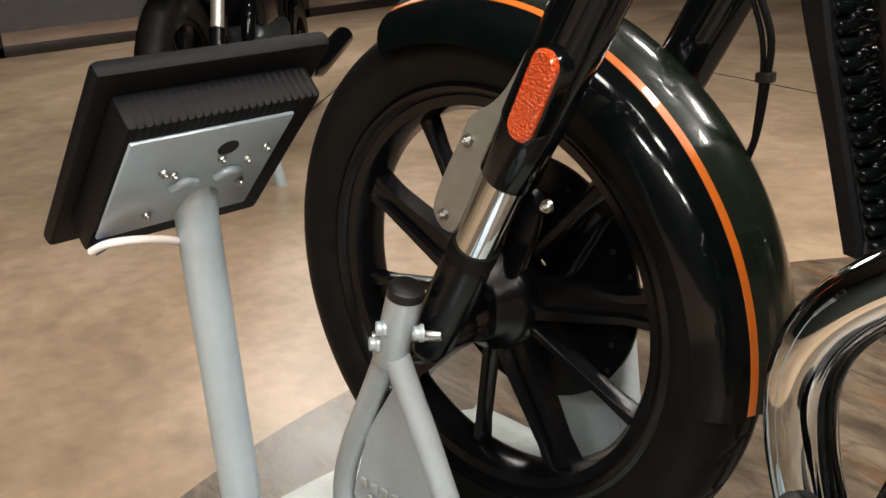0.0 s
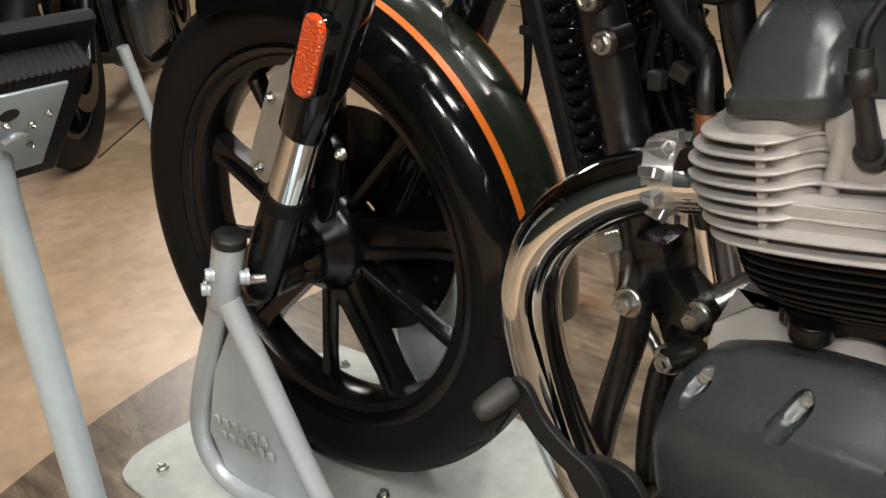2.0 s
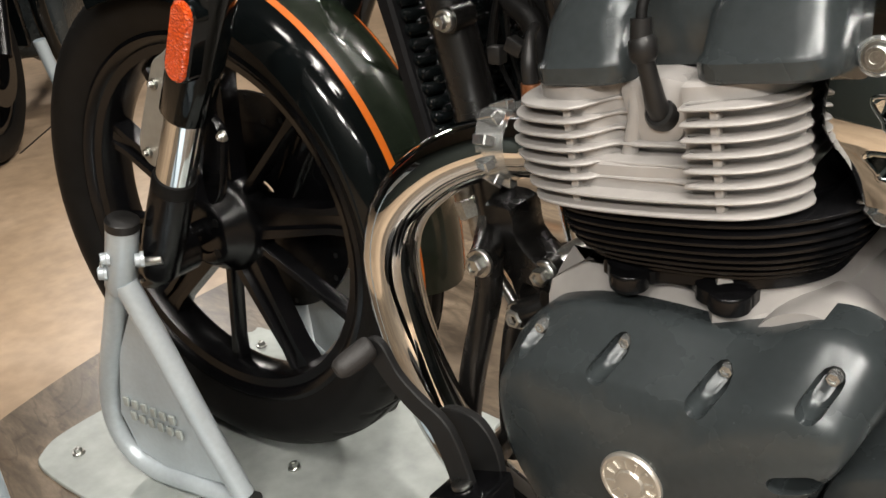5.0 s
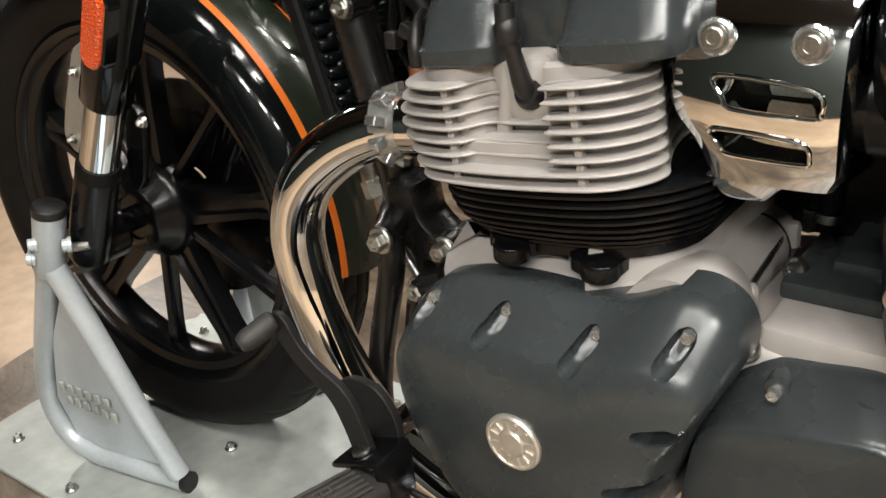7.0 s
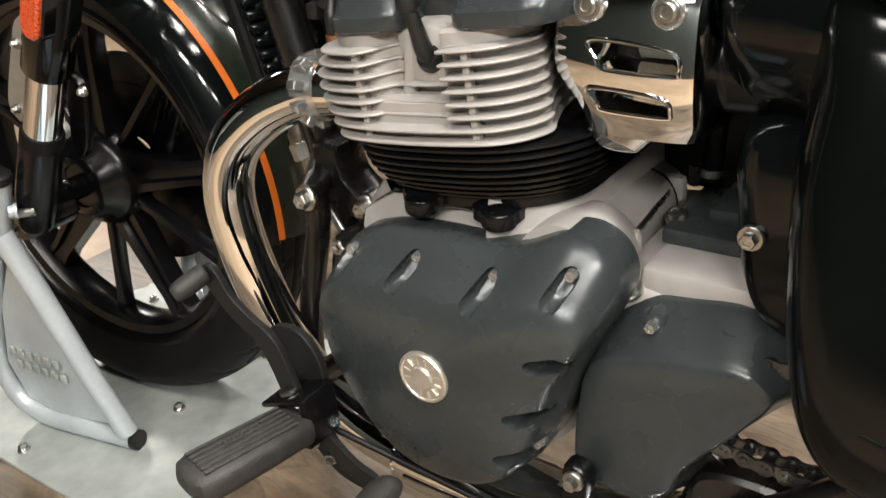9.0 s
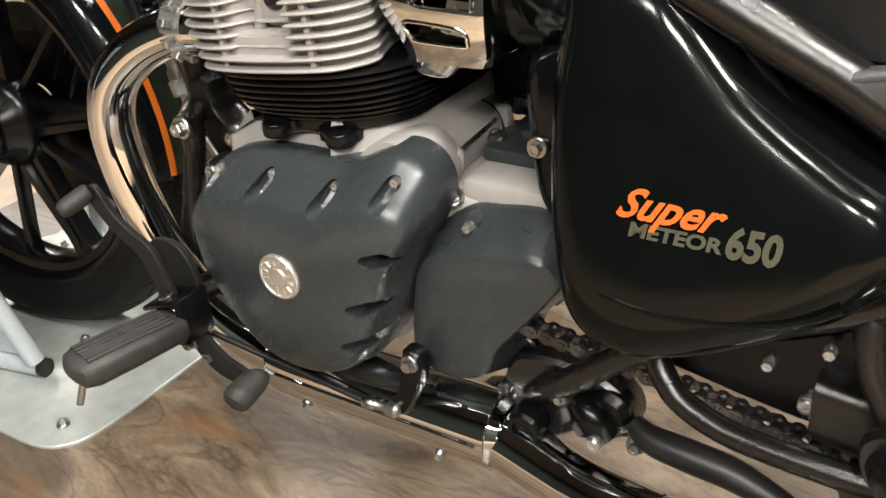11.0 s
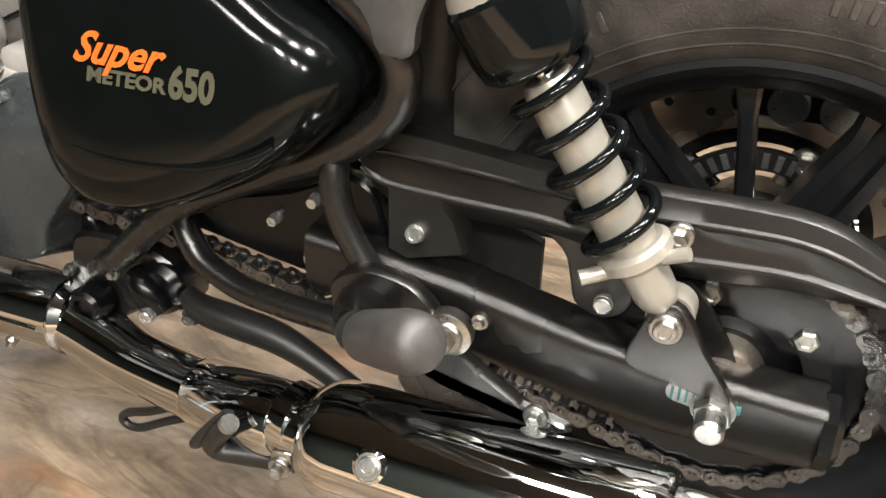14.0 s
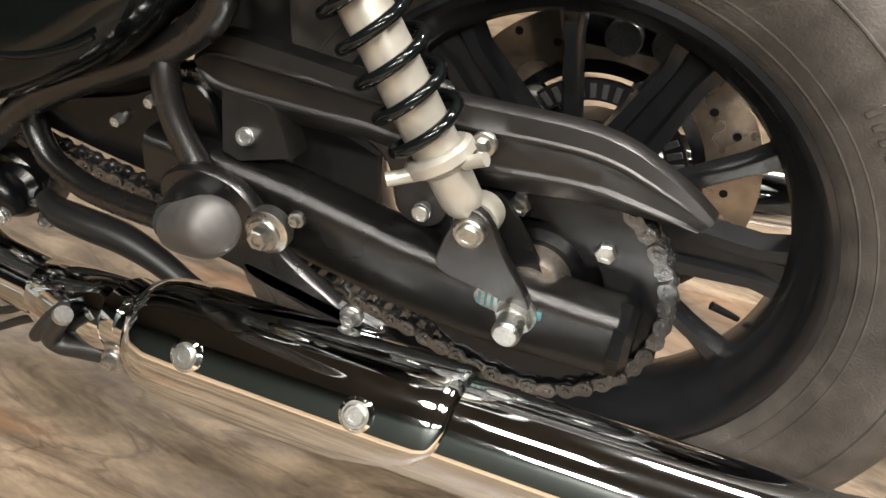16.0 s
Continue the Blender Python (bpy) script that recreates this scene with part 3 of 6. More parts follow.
def fork_leg(off):
    o = Vector((0.012, -0.112, 0.352)) + off
    at = lambda s: o + D_FORK * s  # noqa: E731
    leg = part("fork_leg", tube([at(-0.02), at(-0.012), at(0.0), at(0.05), at(0.13), at(0.142)], [0.015, 0.022, 0.026, 0.027, 0.026, 0.024], 24, smooth=False), SATIN, bike, "satin black lower fork leg")
    part("fork_seal", tube([at(0.138), at(0.152), at(0.156)], [0.026, 0.026, 0.0245], 24, smooth=False), RUBBER, leg)
    part("fork_tube", tube([at(0.15), at(0.262)], 0.0225, 24, smooth=False), CHROME, leg, "chrome inner fork tube")
    part("fork_collar", tube([at(0.248), at(0.252), at(0.305), at(0.318)], [0.026, 0.0285, 0.0285, 0.030], 24, smooth=False), GLOSS, leg)
    part("upper_tube", tube([at(0.314), at(0.62)], 0.030, 24, smooth=False), GLOSS, leg, "gloss black upper fork tube")
    return leg


fork_leg(Vector((0, 0, 0)))
fork_leg(Vector((-0.0206, 0.234, -0.005)))
part("axle_clamp", inset_slab([(-0.062, 0.350), (-0.045, 0.322), (-0.012, 0.318), (0.03, 0.338), (0.034, 0.372), (0.0, 0.392), (-0.05, 0.378)], [(0.003, -0.062), (0, -0.066), (0, -0.122), (0.005, -0.127)], n=4), SATIN, bike)
part("axle_end", lathe([(-0.135, 0), (-0.135, 0.012), (-0.128, 0.017), (-0.05, 0.017), (-0.05, 0)], 24), SATIN, bike, "", 40, WHEEL_F)
bolt(bike, (0.018, -0.128, 0.352), BOLT_S)
bolt(bike, (-0.012, -0.128, 0.336), BOLT_S)
plate = part("fork_bracket", inset_slab([(0.185, 0.705), (0.205, 0.705), (0.165, 0.640), (0.130, 0.600), (0.098, 0.555), (0.060, 0.492), (0.038, 0.484), (0.022, 0.498), (0.026, 0.522), (0.072, 0.592), (0.088, 0.613), (0.114, 0.626), (0.140, 0.648)], [(0.002, -0.096), (0, -0.098), (0, -0.103), (0.002, -0.105)], n=4), PALECAST, bike, "bare aluminium fork bracket")
bolt(plate, (0.084, -0.106, 0.588), BOLT_S)
bolt(plate, (0.040, -0.106, 0.503), BOLT_S)


def capsule(p, q, w, levels, k=10):
    """A slab with round ends from p to q in x and z."""
    p, q = Vector(p), Vector(q)
    d = (q - p).normalized()
    s = Vector((-d.y, d.x))
    pts = []
    for c, a0 in ((q, -90), (p, 90)):
        for i in range(k + 1):
            a = radians(a0 + 180 * i / k)
            pts.append(c + (d * math.cos(a) + s * math.sin(a)) * w)
    return inset_slab([tuple(v) for v in pts], levels)


reflector = part("side_reflector", capsule((0.197, 0.624), (0.226, 0.676), 0.0165, [(0, -0.130), (0, -0.144), (0.002, -0.146)]), GLOSS, bike)
part("reflector_lens", capsule((0.197, 0.624), (0.226, 0.676), 0.0145, [(0, -0.144), (0, -0.149), (0.003, -0.152)]), REFLECT, reflector, "prismatic orange reflector lens")
hose = part("brake_hose", tube([(0.262, 0.060, 0.78), (0.280, 0.070, 0.715), (0.290, 0.078, 0.675), (0.286, 0.083, 0.637), (0.272, 0.092, 0.575), (0.250, 0.098, 0.53)], 0.0036, 10), RUBBER, bike)
part("brake_hose", tube([(0.255, 0.062, 0.78), (0.272, 0.070, 0.715), (0.281, 0.078, 0.675), (0.281, 0.083, 0.637), (0.270, 0.094, 0.575)], 0.0026, 10), RUBBER, bike)
part("hose_clip", block(0.277, 0.292, 0.076, 0.090, 0.632, 0.642, 0.002), PLASTIC, hose)

part("caliper_stay", inset_slab([(0.118, 0.548), (0.142, 0.545), (0.150, 0.520), (0.126, 0.455), (0.104, 0.440), (0.100, 0.470), (0.116, 0.515)], [(0.001, -0.070), (0, -0.072), (0, -0.080), (0.001, -0.082)], n=3), SATIN, bike)
part("hub_cap", lathe([(-0.062, 0.0), (-0.062, 0.0075), (-0.058, 0.0085), (-0.050, 0.0085)], 6), PLATE_BLACK, front_wheel)

# frame front and oil cooler
downtube = part("frame_downtube", tube([(0.445, -0.055, 0.80), (0.470, -0.055, 0.68), (0.490, -0.055, 0.595), (0.508, -0.057, 0.515), (0.515, -0.06, 0.48)], 0.0198, 20), POWDER, bike, "black powder-coated frame downtube")
part("frame_downtube", tube([(0.445, 0.055, 0.80), (0.470, 0.055, 0.68), (0.490, 0.055, 0.595), (0.508, 0.057, 0.515), (0.515, 0.06, 0.48)], 0.0215, 20), POWDER, bike)
part("tube_joint", tube([(0.4915, -0.055, 0.588), (0.4935, -0.055, 0.582)], 0.0208, 20, smooth=False), POWDER, bike)
bolt(bike, (0.4735, -0.079, 0.700), BOLT_M)
bolt(bike, (0.486, -0.079, 0.668), BOLT_M)
part("mount_boss", tube([(0.4735, -0.05, 0.700), (0.4735, -0.077, 0.700)], 0.0115, 20), POWDER, bike)
part("mount_boss", tube([(0.486, -0.05, 0.668), (0.486, -0.077, 0.668)], 0.0115, 20), POWDER, bike)


def lean(z):
    return (0.655 - z) * 0.26


cooler = part("oil_cooler", inset_slab([(0.424 + lean(0.735), 0.735), (0.436 + lean(0.735), 0.735), (0.436 + lean(0.55), 0.55), (0.424 + lean(0.55), 0.55)], [(0.002, -0.076), (0, -0.074), (0, 0.155), (0.002, 0.157)]), PLASTIC, bike, "black oil cooler with ribbed core")
rib = lobe = None
for i in range(15):
    z = 0.556 + i * 0.0125
    if rib is None:
        ob = part("cooler_rib", tube([(0.432, -0.068, 0), (0.441, -0.063, 0), (0.443, 0.0, 0), (0.443, 0.08, 0), (0.440, 0.146, 0), (0.432, 0.152, 0)], 0.0058, 10, 3), GLOSS, cooler)
        rib = ob.data
    else:
        ob = place("cooler_rib", rib, None, cooler, "", None)
    ob.location = (lean(z), 0, z)
    for j in range(13):
        mm = Matrix.Translation((0.4445 + lean(z + 0.006), -0.056 + j * 0.0165 + (0.008 if i % 2 else 0), z + 0.0062))
        if lobe is None:
            lobe = part("cooler_fin", lathe([(-0.0085, 0), (-0.007, 0.0032), (0, 0.0052), (0.007, 0.0032), (0.0085, 0)], 8), GLOSS, cooler, "", 60, mm).data
        else:
            place("cooler_fin", lobe, None, cooler, "", None, mm)
part("cooler_guard", inset_slab([(0.394, 0.750), (0.416, 0.748), (0.425, 0.70), (0.445, 0.62), (0.460, 0.562), (0.459, 0.548), (0.447, 0.550), (0.426, 0.632), (0.406, 0.702)], [(0, -0.070), (0, -0.078), (0.003, -0.081)]), MATT, bike, "black plastic cooler side guard")
part("cooler_guard", inset_slab([(0.402, 0.735), (0.412, 0.735), (0.424, 0.70), (0.456, 0.565), (0.448, 0.556), (0.427, 0.635), (0.408, 0.702)], [(0, -0.070), (0, 0.158)]), MATT, bike)
node = part("engine_mount", inset_slab([(0.517, 0.518), (0.547, 0.518), (0.553, 0.490), (0.574, 0.470), (0.585, 0.452), (0.573, 0.440), (0.556, 0.447), (0.556, 0.425), (0.585, 0.408), (0.577, 0.395), (0.552, 0.408), (0.538, 0.447), (0.526, 0.462), (0.523, 0.478), (0.519, 0.490)], [(0.004, -0.045), (0, -0.050), (0, -0.082), (0.004, -0.088)], n=3), POWDER, bike, "black cast engine mounting lug")
part("mount_arm", tube([(0.512, -0.068, 0.488), (0.528, -0.10, 0.482), (0.535, -0.118, 0.479)], [0.016, 0.014, 0.013], 14), POWDER, node)
part("mount_arm", tube([(0.54, -0.055, 0.478), (0.565, -0.062, 0.464), (0.573, -0.07, 0.461)], [0.016, 0.015, 0.014], 14), POWDER, node)
part("mount_arm", tube([(0.590, -0.105, 0.447), (0.575, -0.11, 0.439), (0.565, -0.112, 0.434)], [0.012, 0.013, 0.012], 14), POWDER, node)
part("mount_spacer", tube([(0.573, -0.066, 0.461), (0.597, -0.04, 0.478)], 0.012, 16), STEEL, node)
bolt(node, (0.535, -0.121, 0.479), BOLT_L)
part("mount_boss", tube([(0.573, -0.045, 0.461), (0.573, -0.082, 0.461)], 0.0140, 20), POWDER, node)
bolt(node, (0.573, -0.084, 0.461), BOLT_L)
bolt(node, (0.567, -0.114, 0.435), BOLT_L)
part("cradle_tube", tube([(0.534, -0.107, 0.478), (0.530, -0.108, 0.44), (0.505, -0.11, 0.35), (0.495, -0.11, 0.28), (0.515, -0.108, 0.235)], 0.0125, 18), POWDER, bike, "satin black frame cradle tube")
part("cradle_tube", tube([(0.565, -0.105, 0.435), (0.556, -0.106, 0.41), (0.547, -0.107, 0.35), (0.545, -0.107, 0.28)], 0.0115, 18), POWDER, bike)
fitting = part("hose_fitting", tube([(0.477, -0.066, 0.530), (0.479, -0.066, 0.522), (0.480, -0.066, 0.518), (0.482, -0.066, 0.508)], [0.008, 0.008, 0.0105, 0.0105], 20, smooth=False), BRASS, bike, "plated hose fitting")
part("fitting_nut", tube([(0.4815, -0.066, 0.509), (0.482, -0.066, 0.508), (0.487, -0.066, 0.493), (0.4875, -0.066, 0.492)], [0.011, 0.0128, 0.0128, 0.011], 6, smooth=False), STEEL, fitting)
part("pipe", tube([(0.487, -0.066, 0.495), (0.491, -0.066, 0.480), (0.496, -0.066, 0.458), (0.498, -0.066, 0.450)], [0.0066, 0.0070, 0.0074, 0.006], 14), BRASS, fitting)
part("braided_hose", tube([(0.498, -0.066, 0.455), (0.518, -0.066, 0.425), (0.545, -0.066, 0.39), (0.57, -0.05, 0.36)], 0.0055, 10), STEEL, bike)
loom = [(0.500, -0.026, 0.745), (0.506, -0.029, 0.700), (0.511, -0.030, 0.668), (0.516, -0.030, 0.648), (0.521, -0.030, 0.624), (0.527, -0.030, 0.602), (0.531, -0.030, 0.575)]
loom = part("wiring_loom", tube(loom, 0.0070, 12), GLOSS, bike, "corrugated black wiring conduit")
ring = None
for i in range(26):
    t = i / 25
    mm = Matrix.Translation((0.5035 + 0.0265 * t, -0.029, 0.716 - 0.132 * t)) @ pose(0, 0, 0, 0, 11, 0)
    if ring is None:
        ring = part("conduit_rib", tube([(0, 0, -0.0016), (0, 0, -0.0010), (0, 0, 0.0010), (0, 0, 0.0016)], [0.0070, 0.0084, 0.0084, 0.0070], 12, smooth=False), GLOSS, loom, "", 40, mm).data
    else:
        place("conduit_rib", ring, None, loom, "", None, mm)
part("wiring_loom", tube([(0.508, -0.022, 0.745), (0.505, -0.026, 0.690), (0.497, -0.028, 0.655), (0.492, -0.03, 0.630)], 0.0045, 10), RUBBER, bike)
part("vacuum_hose", tube([(0.515, -0.04, 0.700), (0.534, -0.048, 0.679), (0.549, -0.050, 0.669), (0.557, -0.050, 0.652), (0.560, -0.050, 0.630), (0.560, -0.046, 0.600)], 0.0105, 16), RUBBER, bike, "thick black rubber hose")
plug_body = part("wire_connector", block(-0.008, 0.008, -0.006, 0.006, -0.006, 0.006, 0.0015), PLASTIC, bike, "black wire connector", 40, pose(0.545, -0.064, 0.6475, 0, 25, 0))
part("sensor_wire", tube([(0.551, -0.064, 0.644), (0.560, -0.068, 0.642), (0.572, -0.070, 0.649), (0.584, -0.072, 0.654)], 0.0024, 8), RUBBER, plug_body)
part("wire_clip", block(0.513, 0.526, -0.062, -0.050, 0.630, 0.645, 0.002), PLASTIC, bike)
for k, (x0, z0) in enumerate(((0.505, 0.74), (0.515, 0.745), (0.528, 0.74), (0.54, 0.735))):
    part("wire", tube([(x0, -0.035, z0), (x0 + 0.012, -0.045 - 0.003 * k, 0.69), (x0 + 0.006 * k, -0.04, 0.64), (x0 + 0.02, -0.03, 0.58)], 0.0020, 8), RUBBER, bike)
part("top_mount", inset_slab([(0.545, 0.705), (0.585, 0.70), (0.60, 0.735), (0.56, 0.76)], [(0, -0.03), (0, -0.065), (0.003, -0.068)], n=3), POWDER, bike)
bolt(bike, (0.566, -0.069, 0.722), BOLT_L)
part("top_mount_tube", tube([(0.575, -0.05, 0.71), (0.585, -0.05, 0.66), (0.60, -0.05, 0.62)], 0.013, 14), POWDER, bike)

# engine
HEAD = [(0.599, -0.075), (0.601, -0.110), (0.608, -0.138), (0.624, -0.156), (0.655, -0.165), (0.700, -0.168), (0.742, -0.166), (0.770, -0.161), (0.790, -0.147), (0.800, -0.125), (0.790, -0.100), (0.776, -0.05),
        (0.776, 0.05), (0.790, 0.100), (0.800, 0.125), (0.790, 0.147), (0.770, 0.161), (0.742, 0.166), (0.700, 0.168), (0.655, 0.165), (0.624, 0.156), (0.608, 0.138), (0.601, 0.11), (0.599, 0.075)]
BARREL = [(0.612, -0.075), (0.614, -0.108), (0.622, -0.135), (0.640, -0.152), (0.670, -0.160), (0.705, -0.162), (0.750, -0.160), (0.785, -0.150), (0.812, -0.128), (0.826, -0.10), (0.828, -0.05),
          (0.828, 0.05), (0.826, 0.10), (0.812, 0.128), (0.785, 0.150), (0.75, 0.16), (0.705, 0.162), (0.670, 0.160), (0.640, 0.152), (0.622, 0.135), (0.614, 0.108), (0.612, 0.075)]


def flat(outline, levels, centre=None, n=3):
    """A plate that lies flat: outline in x and y, levels of (inset, z)."""
    bm = inset_slab(outline, [(s, z) for s, z in levels], n=n)
    for v in bm.verts:
        v.co = Vector((v.co.x, v.co.z, v.co.y))
    return bm


def shrunk(outline, s, cx=0.712, cy=0.0):
    return [(cx + (x - cx) * s, cy + (y - cy) * s) for x, y in outline]


# the cylinders lean forward
CANT = Matrix.Translation((0.757, 0, 0.612)) @ pose(0, 0, 0, 0, -5.7, 0) @ Matrix.Translation((-0.757, 0, -0.612))


def notched(depth):
    """Head outline with a pocket for the plug cap."""
    d = -0.165 + depth
    return HEAD[:4] + [(0.650, -0.164), (0.664, -0.160), (0.664 + min(depth, 0.02) * 0.75, d + 0.002), (0.694, d), (0.712, d), (0.730, d - 0.001), (0.735, -0.160), (0.739, -0.166)] + HEAD[7:]


def drawn(outline, front):
    """The outline with its front edge moved to x = front."""
    return [(x + (front - 0.605) * max(0, 1 - (x - 0.599) / 0.061), y) for x, y in outline]


engine = part("cylinder_head", flat(shrunk(HEAD, 0.925, 0.70), [(0.002, 0.572), (0, 0.574), (0, 0.606), (0.002, 0.608)]), SILVER, bike, "silver painted finned cylinder head", 40, CANT)
part("head_core", flat(shrunk(notched(0.020), 0.925, 0.70), [(0.002, 0.600), (0, 0.602), (0, 0.657), (0.003, 0.660)]), SILVER, engine)
FRONTS = (0.602, 0.596, 0.592, 0.588, 0.586, 0.587, 0.592, 0.599)
for i in range(8):
    z = 0.5795 + i * 0.0097
    out = drawn(HEAD if i < 2 else notched((0.008, 0.010, 0.019, 0.024, 0.026, 0.027)[i - 2]), FRONTS[i])
    part("cooling_fin", flat(out, [(0.0050, z - 0.0028), (0.0006, z - 0.0022), (0, z - 0.0012), (0.0004, z - 0.0002), (0.0050, z + 0.0012)], n=3), SILVER, engine, "", 50)
stud = None
for i in range(7):
    for sx, sy in ((0.652, -0.155), (0.755, -0.156)):
        mm = Matrix.Translation((sx, sy, 0.5838 + i * 0.0097))
        if stud is None:
            ob = part("fin_stud", block(-0.003, 0.003, -0.003, 0.004, -0.005, 0.005, 0.001, seg=1), SILVER, engine, "", 40, mm)
            stud = ob.data
        else:
            place("fin_stud", stud, None, engine, "", None, mm)
part("plug_well", inset_slab([(0.684, 0.660), (0.731, 0.660), (0.731, 0.628), (0.718, 0.612), (0.698, 0.612), (0.686, 0.630)], [(0.009, -0.1420), (0.004, -0.140), (0, -0.12)], n=3), SILVER, engine)
part("casting_rib", tube([(0.684, -0.137, 0.606), (0.692, -0.1385, 0.632), (0.694, -0.137, 0.655)], [0.006, 0.0055, 0.005], 12), SILVER, engine)
part("port_flange", tube([(0.612, -0.100, 0.588), (0.598, -0.110, 0.588), (0.578, -0.114, 0.587)], [0.026, 0.0255, 0.0255], 24), CHROME, bike)
bolt(bike, (0.606, -0.062, 0.640), BOLT_M, (-0.6, -0.8, 0))
sensor_body = part("temperature_sensor", tube([(0.589, -0.110, 0.618), (0.589, -0.110, 0.634)], 0.0075, 12, smooth=False), COPPER, bike, "copper-coloured temperature sensor")
part("sensor_plug", tube([(0.589, -0.110, 0.634), (0.588, -0.109, 0.650), (0.584, -0.10, 0.664), (0.575, -0.08, 0.668)], [0.006, 0.006, 0.004, 0.004], 10), PLASTIC, sensor_body)
cylinder = part("cylinder_block", flat(shrunk(BARREL, 0.78, 0.695), [(0, 0.512), (0, 0.576)]), FINBLACK, bike, "black finned cylinder block", 40, CANT)
for i in range(8):
    z = 0.5235 + i * 0.0068
    s = (0.82, 0.87, 0.91, 0.945, 0.97, 0.985, 0.995, 1.0)[i]
    part("cooling_fin", flat(shrunk(BARREL, s, 0.700), [(0.0016, z - 0.0021), (0, z - 0.0009), (0, z + 0.0009), (0.0016, z + 0.0021)], n=3), FINBLACK, cylinder, "", 50)
base = [(0.612, -0.10), (0.616, -0.124), (0.630, -0.134), (0.648, -0.131), (0.660, -0.120), (0.680, -0.119), (0.690, -0.132), (0.706, -0.136), (0.724, -0.130), (0.740, -0.112), (0.752, -0.08), (0.752, 0.12), (0.612, 0.12)]
base = [(min(x + 0.043, 0.769), y - 0.002) for x, y in base]
part("cylinder_base", flat(base, [(0.004, 0.499), (0, 0.502), (0, 0.512), (0.006, 0.516)], n=3), FINBLACK, bike)
for bx, by in ((0.681, -0.132), (0.754, -0.129)):
    part("base_lobe", tube([(bx, by, 0.4975), (bx, by, 0.5005), (bx, by, 0.511), (bx, by, 0.513)], [0.0105, 0.0145, 0.0145, 0.012], 20), FINBLACK, bike)


def valve_cover(name, x0, x1, label):
    bm = bmesh.new()
    k = 20
    rings = []
    for z, ins, front in ((0.652, 0.002, 0), (0.654, 0, 0), (0.664, 0, 0.0), (0.667, 0.004, 0.002), (0.690, 0.012, 0.006), (0.708, 0.026, 0.012), (0.722, 0.048, 0.018), (0.730, 0.075, 0.024)):
        ring = []
        for sx, sy in ((-1, -1), (1, -1), (1, 1), (-1, 1)):
            cx = (x0 + front + 0.022) if sx < 0 else (x1 - ins * 0.10 - 0.022)
            cy = sy * (0.155 - ins - 0.03)
            a0 = {(-1, -1): 180, (1, -1): 270, (1, 1): 0, (-1, 1): 90}[(sx, sy)]
            for j in range(7):
                a = radians(a0 + 90 * j / 6)
                ring.append(Vector((cx + 0.022 * math.cos(a), cy + 0.03 * math.sin(a), z)))
        rings.append(ring)
    skin(bm, rings)
    return part(name, bm, CASE, bike, label, 40, CANT @ Matrix.Translation((0, 0, 0.0065)))


valve_cover("valve_cover", 0.620, 0.698, "dark grey rounded valve cover")
valve_cover("valve_cover", 0.735, 0.822, "dark grey rounded valve cover")
part("valve_cover_bridge", block(0.67, 0.75, -0.124, 0.124, 0.660, 0.722, 0.012), CASE, bike, "", 40, CANT)
plug = part("spark_plug_cap", tube([(0.7050, -0.138, 0.628), (0.7042, -0.143, 0.635), (0.702, -0.146, 0.650), (0.699, -0.148, 0.664)], [0.0078, 0.0070, 0.0060, 0.0058], 14), PLASTIC, bike, "black rubber spark plug cap", 40, Matrix.Translation((0.005, -0.004, 0.006)))
part("cap_flange", tube([(0.706, -0.126, 0.624), (0.7055, -0.138, 0.628), (0.7053, -0.141, 0.6295)], [0.0125, 0.0120, 0.0095], 22, smooth=False), PLASTIC, plug)
part("cap_collar", tube([(0.699, -0.148, 0.662), (0.6985, -0.148, 0.665), (0.6975, -0.148, 0.675), (0.697, -0.148, 0.677)], [0.0068, 0.0088, 0.0086, 0.0070], 16, smooth=False), PLASTIC, plug)
part("cap_collar", tube([(0.697, -0.148, 0.676), (0.6965, -0.147, 0.688)], [0.0068, 0.0066], 16), PLASTIC, plug)
part("ignition_lead", tube([(0.6965, -0.147, 0.686), (0.697, -0.142, 0.700), (0.706, -0.124, 0.716), (0.74, -0.10, 0.734), (0.80, -0.07, 0.750)], 0.0036, 10), RUBBER, plug)

crank = part("crankcase", flat([(0.60, -0.10), (0.615, -0.122), (0.66, -0.132), (0.75, -0.135), (0.790, -0.125), (0.802, -0.10), (0.805, -0.05), (0.805, 0.10), (0.60, 0.10)], [(0.012, 0.285), (0, 0.300), (0, 0.466), (0.004, 0.482), (0.014, 0.490), (0.03, 0.500)], n=3), SILVER, bike, "silver painted crankcase")
part("crankcase_rear", flat([(0.79, -0.09), (0.83, -0.095), (0.93, -0.085), (0.955, -0.06), (0.955, 0.09), (0.79, 0.09)], [(0.008, 0.345), (0, 0.360), (0, 0.438), (0.005, 0.448), (0.014, 0.454)], n=3), SILVER, crank)
part("crankcase_neck", flat([(0.735, -0.124), (0.772, -0.116), (0.800, -0.092), (0.810, -0.04), (0.810, 0.09), (0.735, 0.09)], [(0, 0.45), (0.003, 0.508), (0.010, 0.524), (0.022, 0.530)], n=3), SILVER, crank)
SX, SZ = 0.808, 0.468
starter = part("starter_motor", tube([(SX, -0.130, SZ), (SX, -0.100, SZ), (SX, -0.072, SZ), (SX, -0.066, SZ), (SX, -0.064, SZ), (SX, 0.050, SZ), (SX, 0.062, SZ)], [0.041, 0.041, 0.038, 0.036, 0.0285, 0.0285, 0.022], 36, smooth=False), SILVER, bike, "silver starter motor")
part("starter_band", tube([(SX, -0.060, SZ), (SX, -0.0575, SZ)], 0.0292, 36, smooth=False), PLATE_BLACK, starter)
